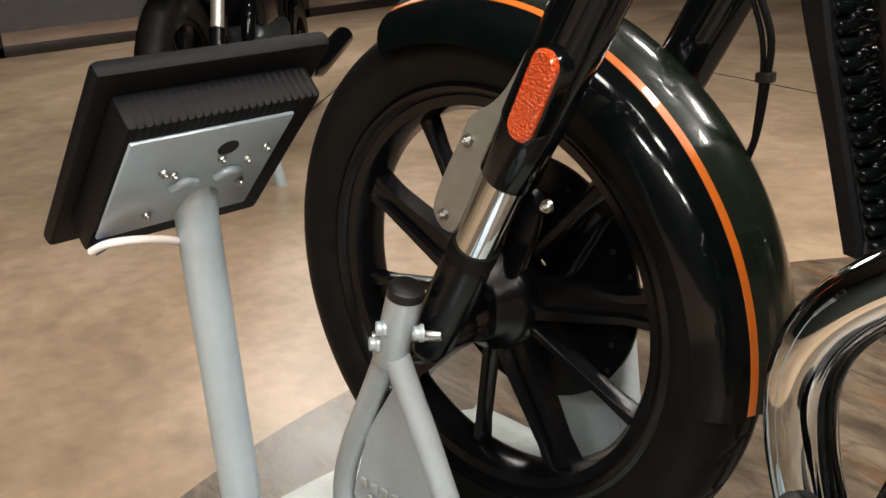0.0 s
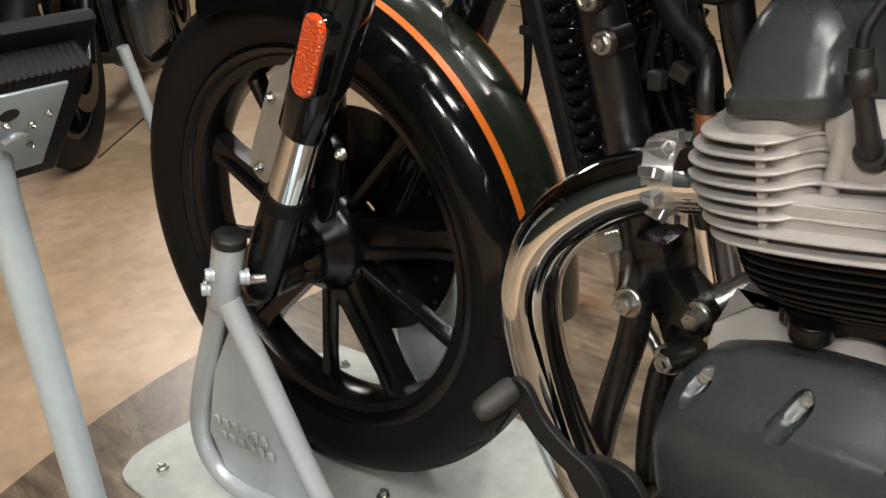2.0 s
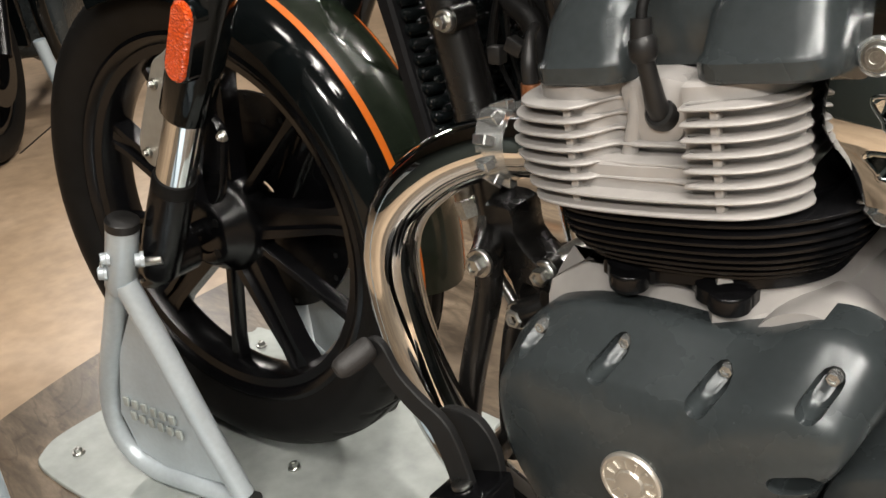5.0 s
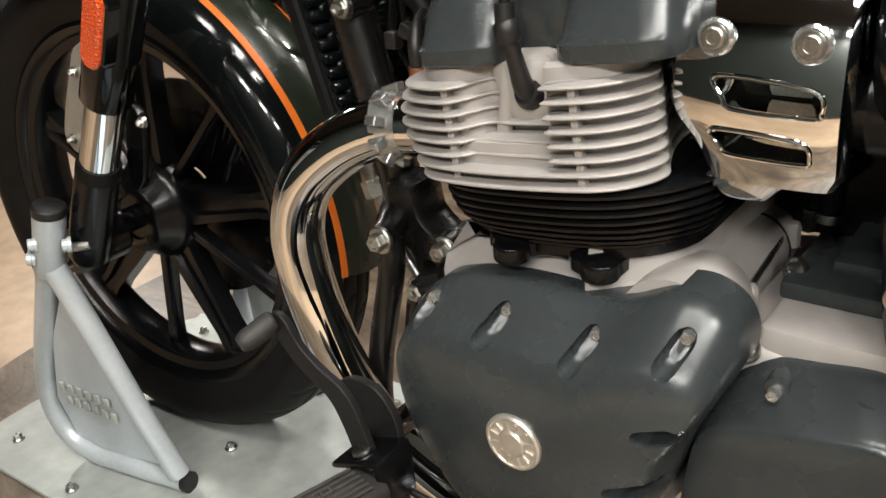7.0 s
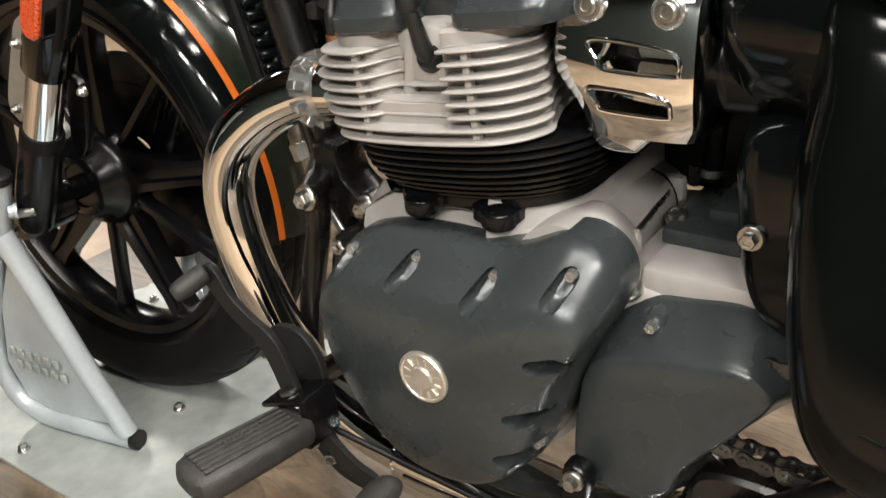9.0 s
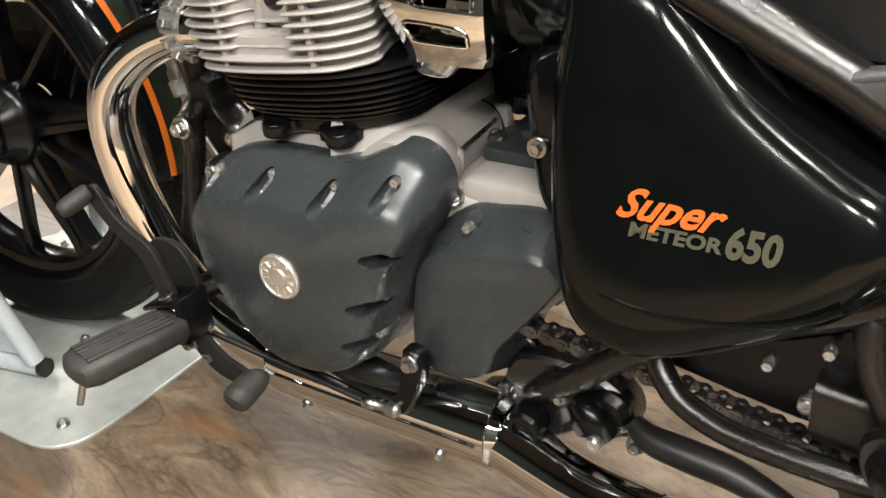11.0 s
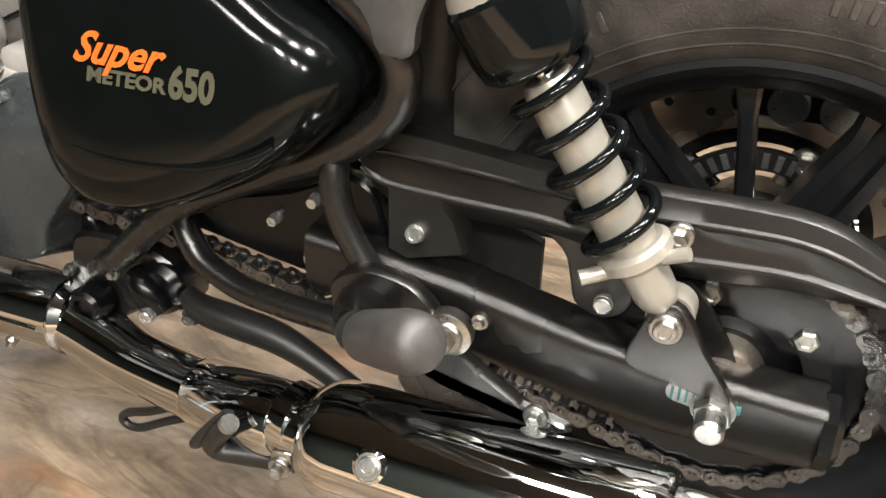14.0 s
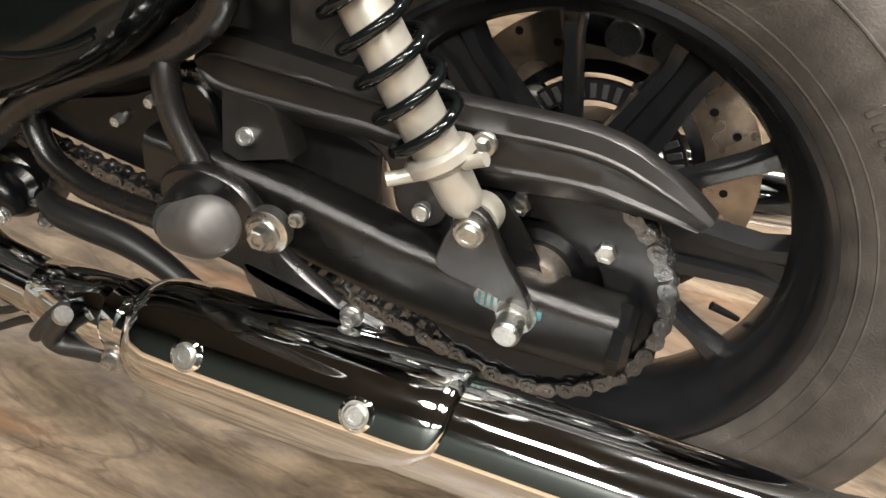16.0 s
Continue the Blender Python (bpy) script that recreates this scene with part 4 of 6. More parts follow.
part("starter_band", tube([(SX, 0.026, SZ), (SX, 0.029, SZ)], 0.0292, 36, smooth=False), PLATE_BLACK, starter)
part("through_bolt", tube([(0.837, -0.062, 0.478), (0.831, 0.030, 0.481)], 0.0026, 10), STEEL, starter)
part("starter_lug", block(0.826, 0.846, -0.074, -0.062, 0.462, 0.486, 0.005), SILVER, starter)
part("starter_lug", block(0.818, 0.842, 0.028, 0.040, 0.468, 0.492, 0.005), SILVER, starter)
bolt(starter, (0.838, -0.075, 0.478), BOLT_S)
part("starter_terminal", tube([(0.843, 0.051, 0.478), (0.843, 0.051, 0.496)], 0.006, 6), STEEL, starter)
sensor = part("breather_cover", block(0.852, 0.965, -0.045, 0.075, 0.465, 0.480, 0.004), CASE, bike, "dark grey breather cover")
part("crankcase_deck", block(0.853, 0.958, -0.0885, 0.072, 0.430, 0.4655, 0.007), SILVER, crank)
part("cover_step", block(0.880, 0.960, -0.020, 0.070, 0.476, 0.492, 0.006), CASE, sensor)
bolt(sensor, (0.856, -0.022, 0.480), BOLT_M, (0, -0.5, 0.9))
part("breather_hose", tube([(0.856, 0.061, 0.480), (0.857, 0.061, 0.500), (0.860, 0.061, 0.54)], 0.0115, 14), RUBBER, bike)
part("hose_clamp", tube([(0.856, 0.061, 0.486), (0.856, 0.061, 0.493)], 0.0128, 20, smooth=False), STEEL, bike, "bright hose clamp")
bolt(crank, (0.846, -0.094, 0.447), BOLT_L, (0, -0.4, 0.9))

ALT = [(0.586, 0.435), (0.583, 0.400), (0.589, 0.362), (0.603, 0.334), (0.620, 0.306), (0.642, 0.281), (0.668, 0.264), (0.705, 0.257), (0.745, 0.262), (0.775, 0.278), (0.798, 0.308), (0.815, 0.350), (0.827, 0.388),
       (0.839, 0.416), (0.852, 0.442), (0.861, 0.466), (0.860, 0.484), (0.851, 0.499), (0.834, 0.508), (0.815, 0.508), (0.798, 0.501), (0.781, 0.493), (0.760, 0.489), (0.715, 0.489), (0.672, 0.487), (0.638, 0.481), (0.610, 0.466)]
ALT_C = Vector((0.722, 0.392))
alt_ring = [p.to_2d() for p in spline([Vector((x, z, 0)) for x, z in ALT], 4, True)]
rings = []
for sx, up, down, y in ((1, 1, 1, -0.105), (1, 1, 1, -0.139), (0.993, 0.988, 0.993, -0.146), (0.980, 0.955, 0.980, -0.1515), (0.945, 0.81, 0.945, -0.172), (0.925, 0.745, 0.925, -0.1805), (0.897, 0.695, 0.897, -0.1865), (0.85, 0.645, 0.85, -0.190), (0.6, 0.45, 0.6, -0.196), (0.3, 0.22, 0.3, -0.200), (0.1, 0.08, 0.1, -0.2012)):
    rings.append([Vector((ALT_C.x + (p.x - ALT_C.x) * sx, y, ALT_C.y + (p.y - ALT_C.y) * (up if p.y > ALT_C.y else down))) for p in alt_ring])
alternator = part("alternator_cover", skin(bmesh.new(), rings), CASE, bike, "dark grey rounded alternator cover", 50)
pits = []
for (px, pz), (qx, qz) in (((0.622, 0.463), (0.613, 0.449)), ((0.693, 0.471), (0.683, 0.454)), ((0.767, 0.472), (0.757, 0.454)), ((0.833, 0.488), (0.826, 0.473)), ((0.834, 0.4270), (0.812, 0.420)), ((0.811, 0.370), (0.789, 0.361)), ((0.799, 0.324), (0.777, 0.314))):
    qx, qz = px + (qx - px) * 0.82, pz + (qz - pz) * 0.82
    c = part("cutter", capsule((qx, qz), (px, pz), 0.0076 if px < 0.80 or pz > 0.45 else 0.0066, [(0.003, -0.151), (0, -0.155), (-0.0015, -0.24)], 6), CASE, None)
    run = Vector((qx - px, 0, qz - pz))
    for v in c.data.vertices:
        k = (v.co - Vector((px, v.co.y, pz))).dot(run) / run.length_squared
        v.co.y -= 0.011 * k
    pits.append(c)
cut(alternator, pits)
for sx, sz in ((0.623, 0.464), (0.694, 0.472), (0.768, 0.473), (0.834, 0.489), (0.834, 0.4270), (0.811, 0.370), (0.799, 0.324)):
    part("screw_boss", tube([(sx, -0.140, sz), (sx, -0.1555, sz)], 0.0070, 16, smooth=False), CASE, alternator)
    bolt(alternator, (sx, -0.157, sz), BOLT_B)
badge = part("round_badge", lathe([(0.004, 0), (0.004, 0.0235), (-0.0015, 0.0235), (-0.003, 0.022), (-0.003, 0.0205), (-0.0018, 0.020), (-0.0018, 0.0105), (-0.004, 0.0095), (-0.0045, 0.0)], 40), ALLOY, alternator, "round brushed aluminium badge", 30, pose(0.719, -0.2015, 0.388))
for i in range(12):
    a = math.tau * (i + 0.5) / 12
    part("badge_mark", block(-0.0012, 0.0012, -0.0032, -0.0015, -0.0032, 0.0032, 0, m=pose(0.0152 * math.cos(a), 0, 0.0152 * math.sin(a), 0, 90 - math.degrees(a), 0)), ALLOY, badge)
OUTER = [(0.808, 0.285), (0.812, 0.370), (0.824, 0.408), (0.860, 0.441), (0.899, 0.449), (0.945, 0.452), (0.988, 0.426), (0.992, 0.402), (0.962, 0.372), (0.925, 0.325), (0.905, 0.275), (0.855, 0.262)]
FRONT = [(0.820, 0.288), (0.825, 0.368), (0.839, 0.400), (0.876, 0.416), (0.918, 0.424), (0.950, 0.427), (0.968, 0.416), (0.970, 0.400), (0.948, 0.368), (0.912, 0.322), (0.896, 0.288), (0.862, 0.275)]
rings = []
for f, y, s in ((0, -0.05, 1), (0, -0.088, 1), (0.06, -0.096, 1), (0.92, -0.1295, 1), (1.0, -0.134, 1), (1, -0.1365, 0.92), (1, -0.139, 0.5)):
    ring = [Vector(a).lerp(Vector(b), f) for a, b in zip(OUTER, FRONT)]
    ring = [p.to_2d() for p in spline([p.to_3d() for p in ring], 4, True)]
    ring = [Vector((0.89, 0.36)) + (p - Vector((0.89, 0.36))) * s for p in ring]
    rings.append([Vector((p.x, y, p.y)) for p in ring])
sprocket_cover = part("sprocket_cover", skin(bmesh.new(), rings), CASE, bike, "dark grey faceted sprocket cover", 50)
part("screw_boss", tube([(0.877, -0.095, 0.434), (0.877, -0.113, 0.434)], [0.010, 0.0085], 18, smooth=False), CASE, sprocket_cover)
bolt(sprocket_cover, (0.877, -0.1145, 0.434), BOLT_B)

# throttle body cover
BELLY = ([0.567, 0.583, 0.600, 0.615, 0.625, 0.635, 0.645, 0.655, 0.666, 0.676, 0.687, 0.698, 0.714, 0.735], [-0.1135, -0.1175, -0.1205, -0.1220, -0.1222, -0.1216, -0.1205, -0.1190, -0.1165, -0.1130, -0.107, -0.098, -0.083, -0.058])
LEFT = ([0.567, 0.569, 0.573, 0.583, 0.595, 0.606, 0.612, 0.619, 0.624, 0.635, 0.735], [0.842, 0.833, 0.828, 0.823, 0.8195, 0.815, 0.8115, 0.803, 0.799, 0.7975, 0.801])
RIGHT = ([0.582, 0.592, 0.65, 0.735], [0.903, 0.908, 0.908, 0.906])
PROFILE = [(float(z), float(np.interp(z, *LEFT)), float(np.interp(z, *RIGHT)), float(np.interp(z, *BELLY))) for z in np.linspace(0.582, 0.735, 38)]
for _ in range(4):
    PROFILE = PROFILE[:1] + [(b[0], (a[1] + 2 * b[1] + c[1]) / 4, b[2], (a[3] + 2 * b[3] + c[3]) / 4) for a, b, c in zip(PROFILE, PROFILE[1:], PROFILE[2:])] + PROFILE[-1:]
bm = bmesh.new()
rings = []
for z, x0, x1, y in PROFILE:
    xm = (x0 + x1) / 2
    rings.append([Vector(p + (z,)) for p in ((x0, y + 0.055), (x0, y + 0.012), (x0 + 0.0015, y + 0.006), (x0 + 0.005, y + 0.002), (x0 + 0.011, y + 0.0005), (xm - 0.012, y - 0.001), (xm + 0.012, y - 0.001), (x1 - 0.011, y + 0.0005), (x1 - 0.005, y + 0.002), (x1 - 0.0015, y + 0.006), (x1, y + 0.012), (x1 + 0.006, y + 0.055))])
intake = part("throttle_cover", skin(bm, rings), CHROME, bike, "chrome slotted throttle body cover", 60)
cut(intake, [part("cutter", inset_slab(o, [(0, -0.16), (0, -0.10), (0.001, -0.09)], n=3), CASE, None) for o in (
    [(0.833, 0.648), (0.886, 0.6435), (0.892, 0.633), (0.887, 0.6305), (0.844, 0.6315), (0.837, 0.637)], [(0.832, 0.6155), (0.880, 0.6125), (0.887, 0.6035), (0.882, 0.601), (0.842, 0.602), (0.836, 0.6065)])])
for o in ([(0.8315, 0.650), (0.887, 0.645), (0.8935, 0.6325), (0.8875, 0.629), (0.843, 0.630), (0.8355, 0.6365)], [(0.8305, 0.617), (0.881, 0.6140), (0.8885, 0.603), (0.8825, 0.5995), (0.841, 0.6005), (0.8345, 0.606)]):
    ring = spline([Vector((x, float(np.interp(z, *BELLY)) - 0.0010, z)) for x, z in o], 8, True)
    part("slot_rim", tube([tuple(p) for p in ring + ring[:1]], 0.0013, 8, smooth=False), CHROME, intake)
part("cover_tab", inset_slab([(0.8245, 0.585), (0.874, 0.585), (0.872, 0.580), (0.863, 0.571), (0.858, 0.568), (0.838, 0.568), (0.829, 0.573)], [(0.008, -0.080), (0.003, -0.090), (0, -0.100), (0, -0.1095), (0.0012, -0.1130), (0.004, -0.1150)], n=3), CHROME, intake)
part("throttle_body", tube([(0.80, -0.06, 0.625), (0.95, -0.06, 0.625)], 0.036, 24), SATIN, bike)
part("throttle_pulley", lathe([(-0.095, 0), (-0.095, 0.014), (-0.088, 0.016), (-0.08, 0.016)], 24), STEEL, bike, "", 40, pose(0.868, 0, 0.640))
for bx, by, bz in ((0.828, -0.1145, 0.6715), (0.884, -0.1145, 0.670)):
    part("washer", lathe([(0.003, 0), (0.003, 0.0115), (-0.0005, 0.0115), (-0.002, 0.0098), (-0.002, 0)], 28), BRIGHT, intake, "", 30, pose(bx, by - 0.003, bz, -4))
    place("bolt", BOLT_R, None, intake, "", None, pose(bx, by - 0.0035, bz, -4) @ Matrix.Scale(0.78, 4))
part("air_box", block(0.93, 1.04, -0.085, 0.12, 0.53, 0.78, 0.03, seg=4), GLOSS, bike, "gloss black air box")
part("air_box_duct", tube([(0.912, -0.040, 0.662), (0.918, -0.040, 0.662), (0.935, -0.042, 0.663), (0.965, -0.045, 0.664), (1.0, -0.05, 0.664), (1.04, -0.05, 0.66)], [0.050, 0.062, 0.072, 0.080, 0.084, 0.08], 40), GLOSS, bike, "round gloss black air duct")
part("duct_band", tube([(0.926, -0.041, 0.6625), (0.932, -0.041, 0.6627)], 0.0715, 40, smooth=False), PLATE_BLACK, bike)
# Plain black block added to keep bright floor out of this cluttered gap.
part("battery_box", block(0.80, 1.06, 0.055, 0.14, 0.47, 0.68, 0.012), PLATE_BLACK, bike)
part("air_box_panel", inset_slab([(0.927, 0.575), (0.929, 0.53), (0.936, 0.480), (0.950, 0.452), (0.975, 0.440), (1.02, 0.438), (1.02, 0.60), (0.945, 0.60)], [(0, -0.05), (0, -0.095), (0.006, -0.106), (0.016, -0.110)], n=3), GLOSS, bike, "gloss black air box side")
bolt(bike, (0.944, -0.111, 0.520), BOLT_M)

# exhaust
HDR = [(0.588, -0.114, 0.587), (0.555, -0.122, 0.584), (0.515, -0.135, 0.566), (0.480, -0.146, 0.533), (0.463, -0.150, 0.490), (0.464, -0.150, 0.440), (0.476, -0.148, 0.385), (0.495, -0.143, 0.325), (0.522, -0.135, 0.274), (0.568, -0.127, 0.236), (0.630, -0.122, 0.217), (0.70, -0.121, 0.214)]
exhaust = part("exhaust_header", tube(HDR, [0.024] + [0.0247] * 8 + [0.0265] * 3, 28, 8), CHROME, bike, "polished chrome exhaust header pipe")
part("exhaust_header", tube([(x, -y, z) for x, y, z in HDR], 0.0285, 20, 6), CHROME, bike)
clamp = part("exhaust_clamp", tube([(0.575, -0.1122, 0.587), (0.574, -0.1125, 0.587), (0.553, -0.1188, 0.5853), (0.552, -0.1192, 0.5852)], [0.026, 0.0290, 0.0282, 0.0255], 28, smooth=False), BRIGHT, bike, "ribbed chrome exhaust clamp")
fin = None
for i in range(10):
    a = math.tau * (i + 0.35) / 10
    o = Vector((0.5635, -0.1158, 0.5862)) + Vector((0, math.cos(a), math.sin(a))) * 0.0296
    mm = Matrix.Translation(o) @ pose(0, 0, 0, math.degrees(a) - 90, -6, -13)
    if fin is None:
        fin = part("clamp_fin", inset_slab([(-0.0100, -0.0040), (0.0120, -0.0040), (0.0120, 0.0040), (0.0105, 0.0050), (0.0085, 0.0048), (-0.0100, 0.0004)], [(0.001, -0.0046), (0, -0.0040), (0, 0.0026), (0.001, 0.0032)]), BRIGHT, clamp, "", 30, mm).data
    else:
        place("clamp_fin", fin, None, clamp, "", None, mm)
pipe = part("exhaust_shield", tube([(0.632, -0.121, 0.2155), (0.640, -0.121, 0.2150), (0.78, -0.122, 0.2145), (0.898, -0.124, 0.2163), (0.902, -0.124, 0.2164), (0.916, -0.124, 0.2168)], [0.033, 0.040, 0.040, 0.040, 0.0392, 0.031], 36, 4), CHROME, bike, "polished chrome pipe heat shield")
part("shield_seam", tube([(0.645, -0.1605, 0.222), (0.78, -0.1615, 0.2215), (0.898, -0.1635, 0.223)], 0.0022, 8), CHROME, pipe)
bolt(pipe, (0.679, -0.153, 0.190), BOLT_S, (0, -0.8, -0.5))
bolt(pipe, (0.852, -0.156, 0.190), BOLT_S, (0, -0.8, -0.5))
mid = part("exhaust_pipe", tube([(0.895, -0.125, 0.213), (0.93, -0.131, 0.208), (0.97, -0.140, 0.204), (1.013, -0.151, 0.204), (1.098, -0.173, 0.216), (1.154, -0.190, 0.231), (1.20, -0.203, 0.243), (1.235, -0.209, 0.2485)], [0.031, 0.030, 0.029, 0.0285, 0.0285, 0.028, 0.027, 0.027], 28), CHROME, bike, "polished chrome exhaust pipe")
part("pipe_sleeve", tube([(1.086, -0.1698, 0.2140), (1.093, -0.1717, 0.2152), (1.154, -0.190, 0.231), (1.180, -0.1975, 0.2380), (1.190, -0.2004, 0.2405)], [0.0295, 0.0325, 0.0325, 0.0320, 0.0280], 32, smooth=False), CHROME, mid, "chrome pipe sleeve")
part("pipe_band", tube([(1.085, -0.1696, 0.2138), (1.097, -0.1727, 0.2158)], 0.0305, 28, smooth=False), CHROME, mid)
clip = part("pipe_clamp", tube([(1.192, -0.1965, 0.2465), (1.208, -0.2015, 0.2475)], 0.0300, 28, smooth=False), CHROME, mid, "chrome pipe clamp")
part("clamp_lug", block(1.188, 1.208, -0.232, -0.214, 0.215, 0.240, 0.005), STEEL, clip)
bolt(clip, (1.198, -0.233, 0.226), BOLT_M)
AX0, AX1 = Vector((1.215, -0.208, 0.2475)), Vector((1.98, -0.255, 0.290))
AXD = (AX1 - AX0).normalized()


def along(s):
    return tuple(AX0 + AXD * s)


muffler = part("muffler", tube([along(s) for s in (0.0, 0.03, 0.06, 0.2, 0.52, 0.535, 0.555, 0.57, 0.76, 0.765)], [0.030, 0.038, 0.0410, 0.0415, 0.0415, 0.0435, 0.0435, 0.0415, 0.0410, 0.036], 48, smooth=False), CHROME, bike, "long polished chrome muffler")
SIDE = AXD.cross(Vector((0, 0, 1))).normalized()
UPW = SIDE.cross(AXD).normalized()
LOBE_A = (-180, -100, -62, -37, -23, -9, 4, 20, 45, 180)
LOBE_S = (0.110, 0.112, 0.130, 0.165, 0.202, 0.236, 0.257, 0.271, 0.276, 0.276)
rings = []
for s0, back, r in ((0.004, 0, 0.029), (0.004, 0, 0.034), (0.010, 0, 0.0425), (0.022, 0, 0.0465), (0.036, 0, 0.0480), (0.070, 0, 0.0484),
                    (None, 0.030, 0.0485), (None, 0.012, 0.0485), (None, 0.005, 0.0480), (None, 0.0015, 0.0466), (None, 0, 0.0448), (None, 0.001, 0.0420)):
    ring = []
    for j in range(96):
        a = -180 + 360 * j / 96
        lobe = float(np.interp(a, LOBE_A, LOBE_S))
        ca, sa = math.cos(radians(a)), math.sin(radians(a))
        ring.append(Vector(along(lobe - back if s0 is None else s0)) + (SIDE * ca + UPW * sa) * r)
    rings.append(ring)
shield = part("muffler_shield", skin(bmesh.new(), rings, cap=False), CHROME, muffler, "polished chrome muffler heat shield", 50)
for s in (0.071, 0.211):
    c = Vector(along(s))
    d = Vector((0.0, -0.82, 0.57))
    part("washer", lathe([(0.003, 0), (0.003, 0.0125), (-0.002, 0.0125), (-0.0035, 0.010), (-0.001, 0.0085), (-0.001, 0)], 28), CHROME, shield, "", 30, axis_pose(c + d * 0.0490, d))
    place("bolt", BOLT_R, None, shield, "", None, axis_pose(c + d * 0.0500, d) @ Matrix.Scale(0.9, 4))
part("muffler_hanger", inset_slab([(1.295, 0.322), (1.345, 0.312), (1.395, 0.300), (1.41, 0.294), (1.39, 0.288), (1.34, 0.298), (1.30, 0.308)], [(0, -0.175), (0, -0.181), (0.002, -0.183)], n=3), CHROME, muffler)
part("second_muffler", tube([(1.215, 0.208, 0.2475), (1.26, 0.211, 0.25), (1.98, 0.255, 0.290)], [0.03, 0.0415, 0.0415], 32, smooth=False), CHROME, bike, "long polished chrome muffler")

# controls at the foot
bracket = part("footrest_bracket", inset_slab([(0.534, 0.370), (0.546, 0.386), (0.566, 0.395), (0.590, 0.392), (0.606, 0.368), (0.608, 0.330), (0.602, 0.290), (0.625, 0.262), (0.660, 0.250), (0.655, 0.238), (0.615, 0.240), (0.588, 0.258), (0.572, 0.285), (0.556, 0.315), (0.548, 0.345)], [(0.001, -0.199), (0, -0.200), (0, -0.206), (0.001, -0.207)], n=4), PLATE_BLACK, bike, "matt black steel footrest bracket")
part("bracket_stay", tube([(0.575, -0.20, 0.33), (0.555, -0.15, 0.31), (0.545, -0.11, 0.30)], 0.012, 12), POWDER, bracket)
clev = part("footrest_clevis", block(0.6135, 0.6195, -0.246, -0.205, 0.304, 0.352, 0.0022), SATIN, bracket, "black steel footrest hinge")
part("clevis_ear", block(-0.028, 0.028, -0.021, 0.021, -0.0028, 0.0028, 0.0025), SATIN, clev, "", 40, pose(0.592, -0.226, 0.3440, 0, -20, 0))
part("clevis_ear", block(-0.020, 0.020, -0.020, 0.020, -0.0028, 0.0028, 0.0025), SATIN, clev, "", 40, pose(0.598, -0.226, 0.3040, 0, -8, 0))
part("hinge_pin", tube([(0.594, -0.232, 0.298), (0.590, -0.232, 0.3470), (0.5896, -0.232, 0.3475), (0.5890, -0.232, 0.3505), (0.5888, -0.232, 0.3515)], [0.0040, 0.0040, 0.0085, 0.0085, 0.006], 18, smooth=False), STEEL, clev, "bare steel hinge pin")
part("return_spring", tube([(0.600 + 0.0065 * math.cos(k * 0.9), -0.238 + 0.0065 * math.sin(k * 0.9), 0.311 + k * 0.00075) for k in range(36)], 0.0012, 6, smooth=False), STEEL, clev, "bright return spring")
bolt(bracket, (0.586, -0.214, 0.281), BOLT_M, (0.2, -1, -0.2))
bolt(bracket, (0.608, -0.214, 0.268), BOLT_S, (0.2, -1, -0.2))


def footrest():
    bm = bmesh.new()
    a, b = Vector((0.606, -0.238, 0.326)), Vector((0.583, -0.350, 0.330))
    d = (b - a).normalized()
    s = Vector((0.97, 0.2, -0.05))
    s = (s - d * s.dot(d)).normalized()
    u = d.cross(s)
    u = u if u.z > 0 else -u
    rings = []
    for t, w, h in ((0, 0.019, 0.010), (0.04, 0.0225, 0.0135), (0.5, 0.0245, 0.0145), (0.85, 0.0255, 0.0145), (0.96, 0.022, 0.012), (1.0, 0.014, 0.007)):
        c = a + (b - a) * t
        ring = []
        for i in range(24):
            q = math.tau * i / 24
            x, y = math.cos(q), math.sin(q)
            k = (abs(x) ** 4 + abs(y) ** 4) ** -0.25
            ring.append(c + s * (w * k * x) + u * (h * k * y))
        rings.append(ring)
    skin(bm, rings)
    ob = part("footrest", bm, PEGRUB, bike, "worn black rubber footrest")
    for o in (-0.015, -0.009, -0.003, 0.003, 0.009, 0.015):
        p, q = a + (b - a) * 0.12 + s * o + u * 0.0142, a + (b - a) * 0.9 + s * o * 1.05 + u * 0.0147
        part("tread_rib", tube([tuple(p), tuple(q)], 0.0016, 8), PEGRUB, ob)
    for t in (0.35, 0.42, 0.49, 0.56, 0.63):
        p = a + (b - a) * t + s * -0.004 + u * 0.0160
        part("moulded_mark", tube([tuple(p - s * 0.004), tuple(p + s * 0.004)], 0.0011, 6), GREYRUB, ob)
    part("feeler_pin", tube([(0.590, -0.345, 0.318), (0.586, -0.352, 0.297)], 0.0034, 10), STEEL, ob, "bare steel feeler pin")
    return ob


footrest()
lever = part("gear_lever", inset_slab([(0.497, 0.442), (0.505, 0.453), (0.518, 0.450), (0.532, 0.428), (0.553, 0.412), (0.572, 0.402), (0.584, 0.386), (0.596, 0.35), (0.605, 0.315), (0.590, 0.30), (0.578, 0.33), (0.568, 0.362), (0.556, 0.386), (0.538, 0.398), (0.518, 0.414)], [(0.001, -0.222), (0, -0.223), (0, -0.228), (0.001, -0.229)], n=4), PLATE_BLACK, bike, "matt black steel heel-and-toe gear lever")
part("toe_pad", tube([(0.506, -0.228, 0.447), (0.505, -0.231, 0.446), (0.502, -0.243, 0.442), (0.498, -0.255, 0.438), (0.4965, -0.260, 0.4365)], [0.007, 0.0095, 0.0100, 0.0090, 0.006], 16), PEGRUB, lever, "worn rubber toe pad")
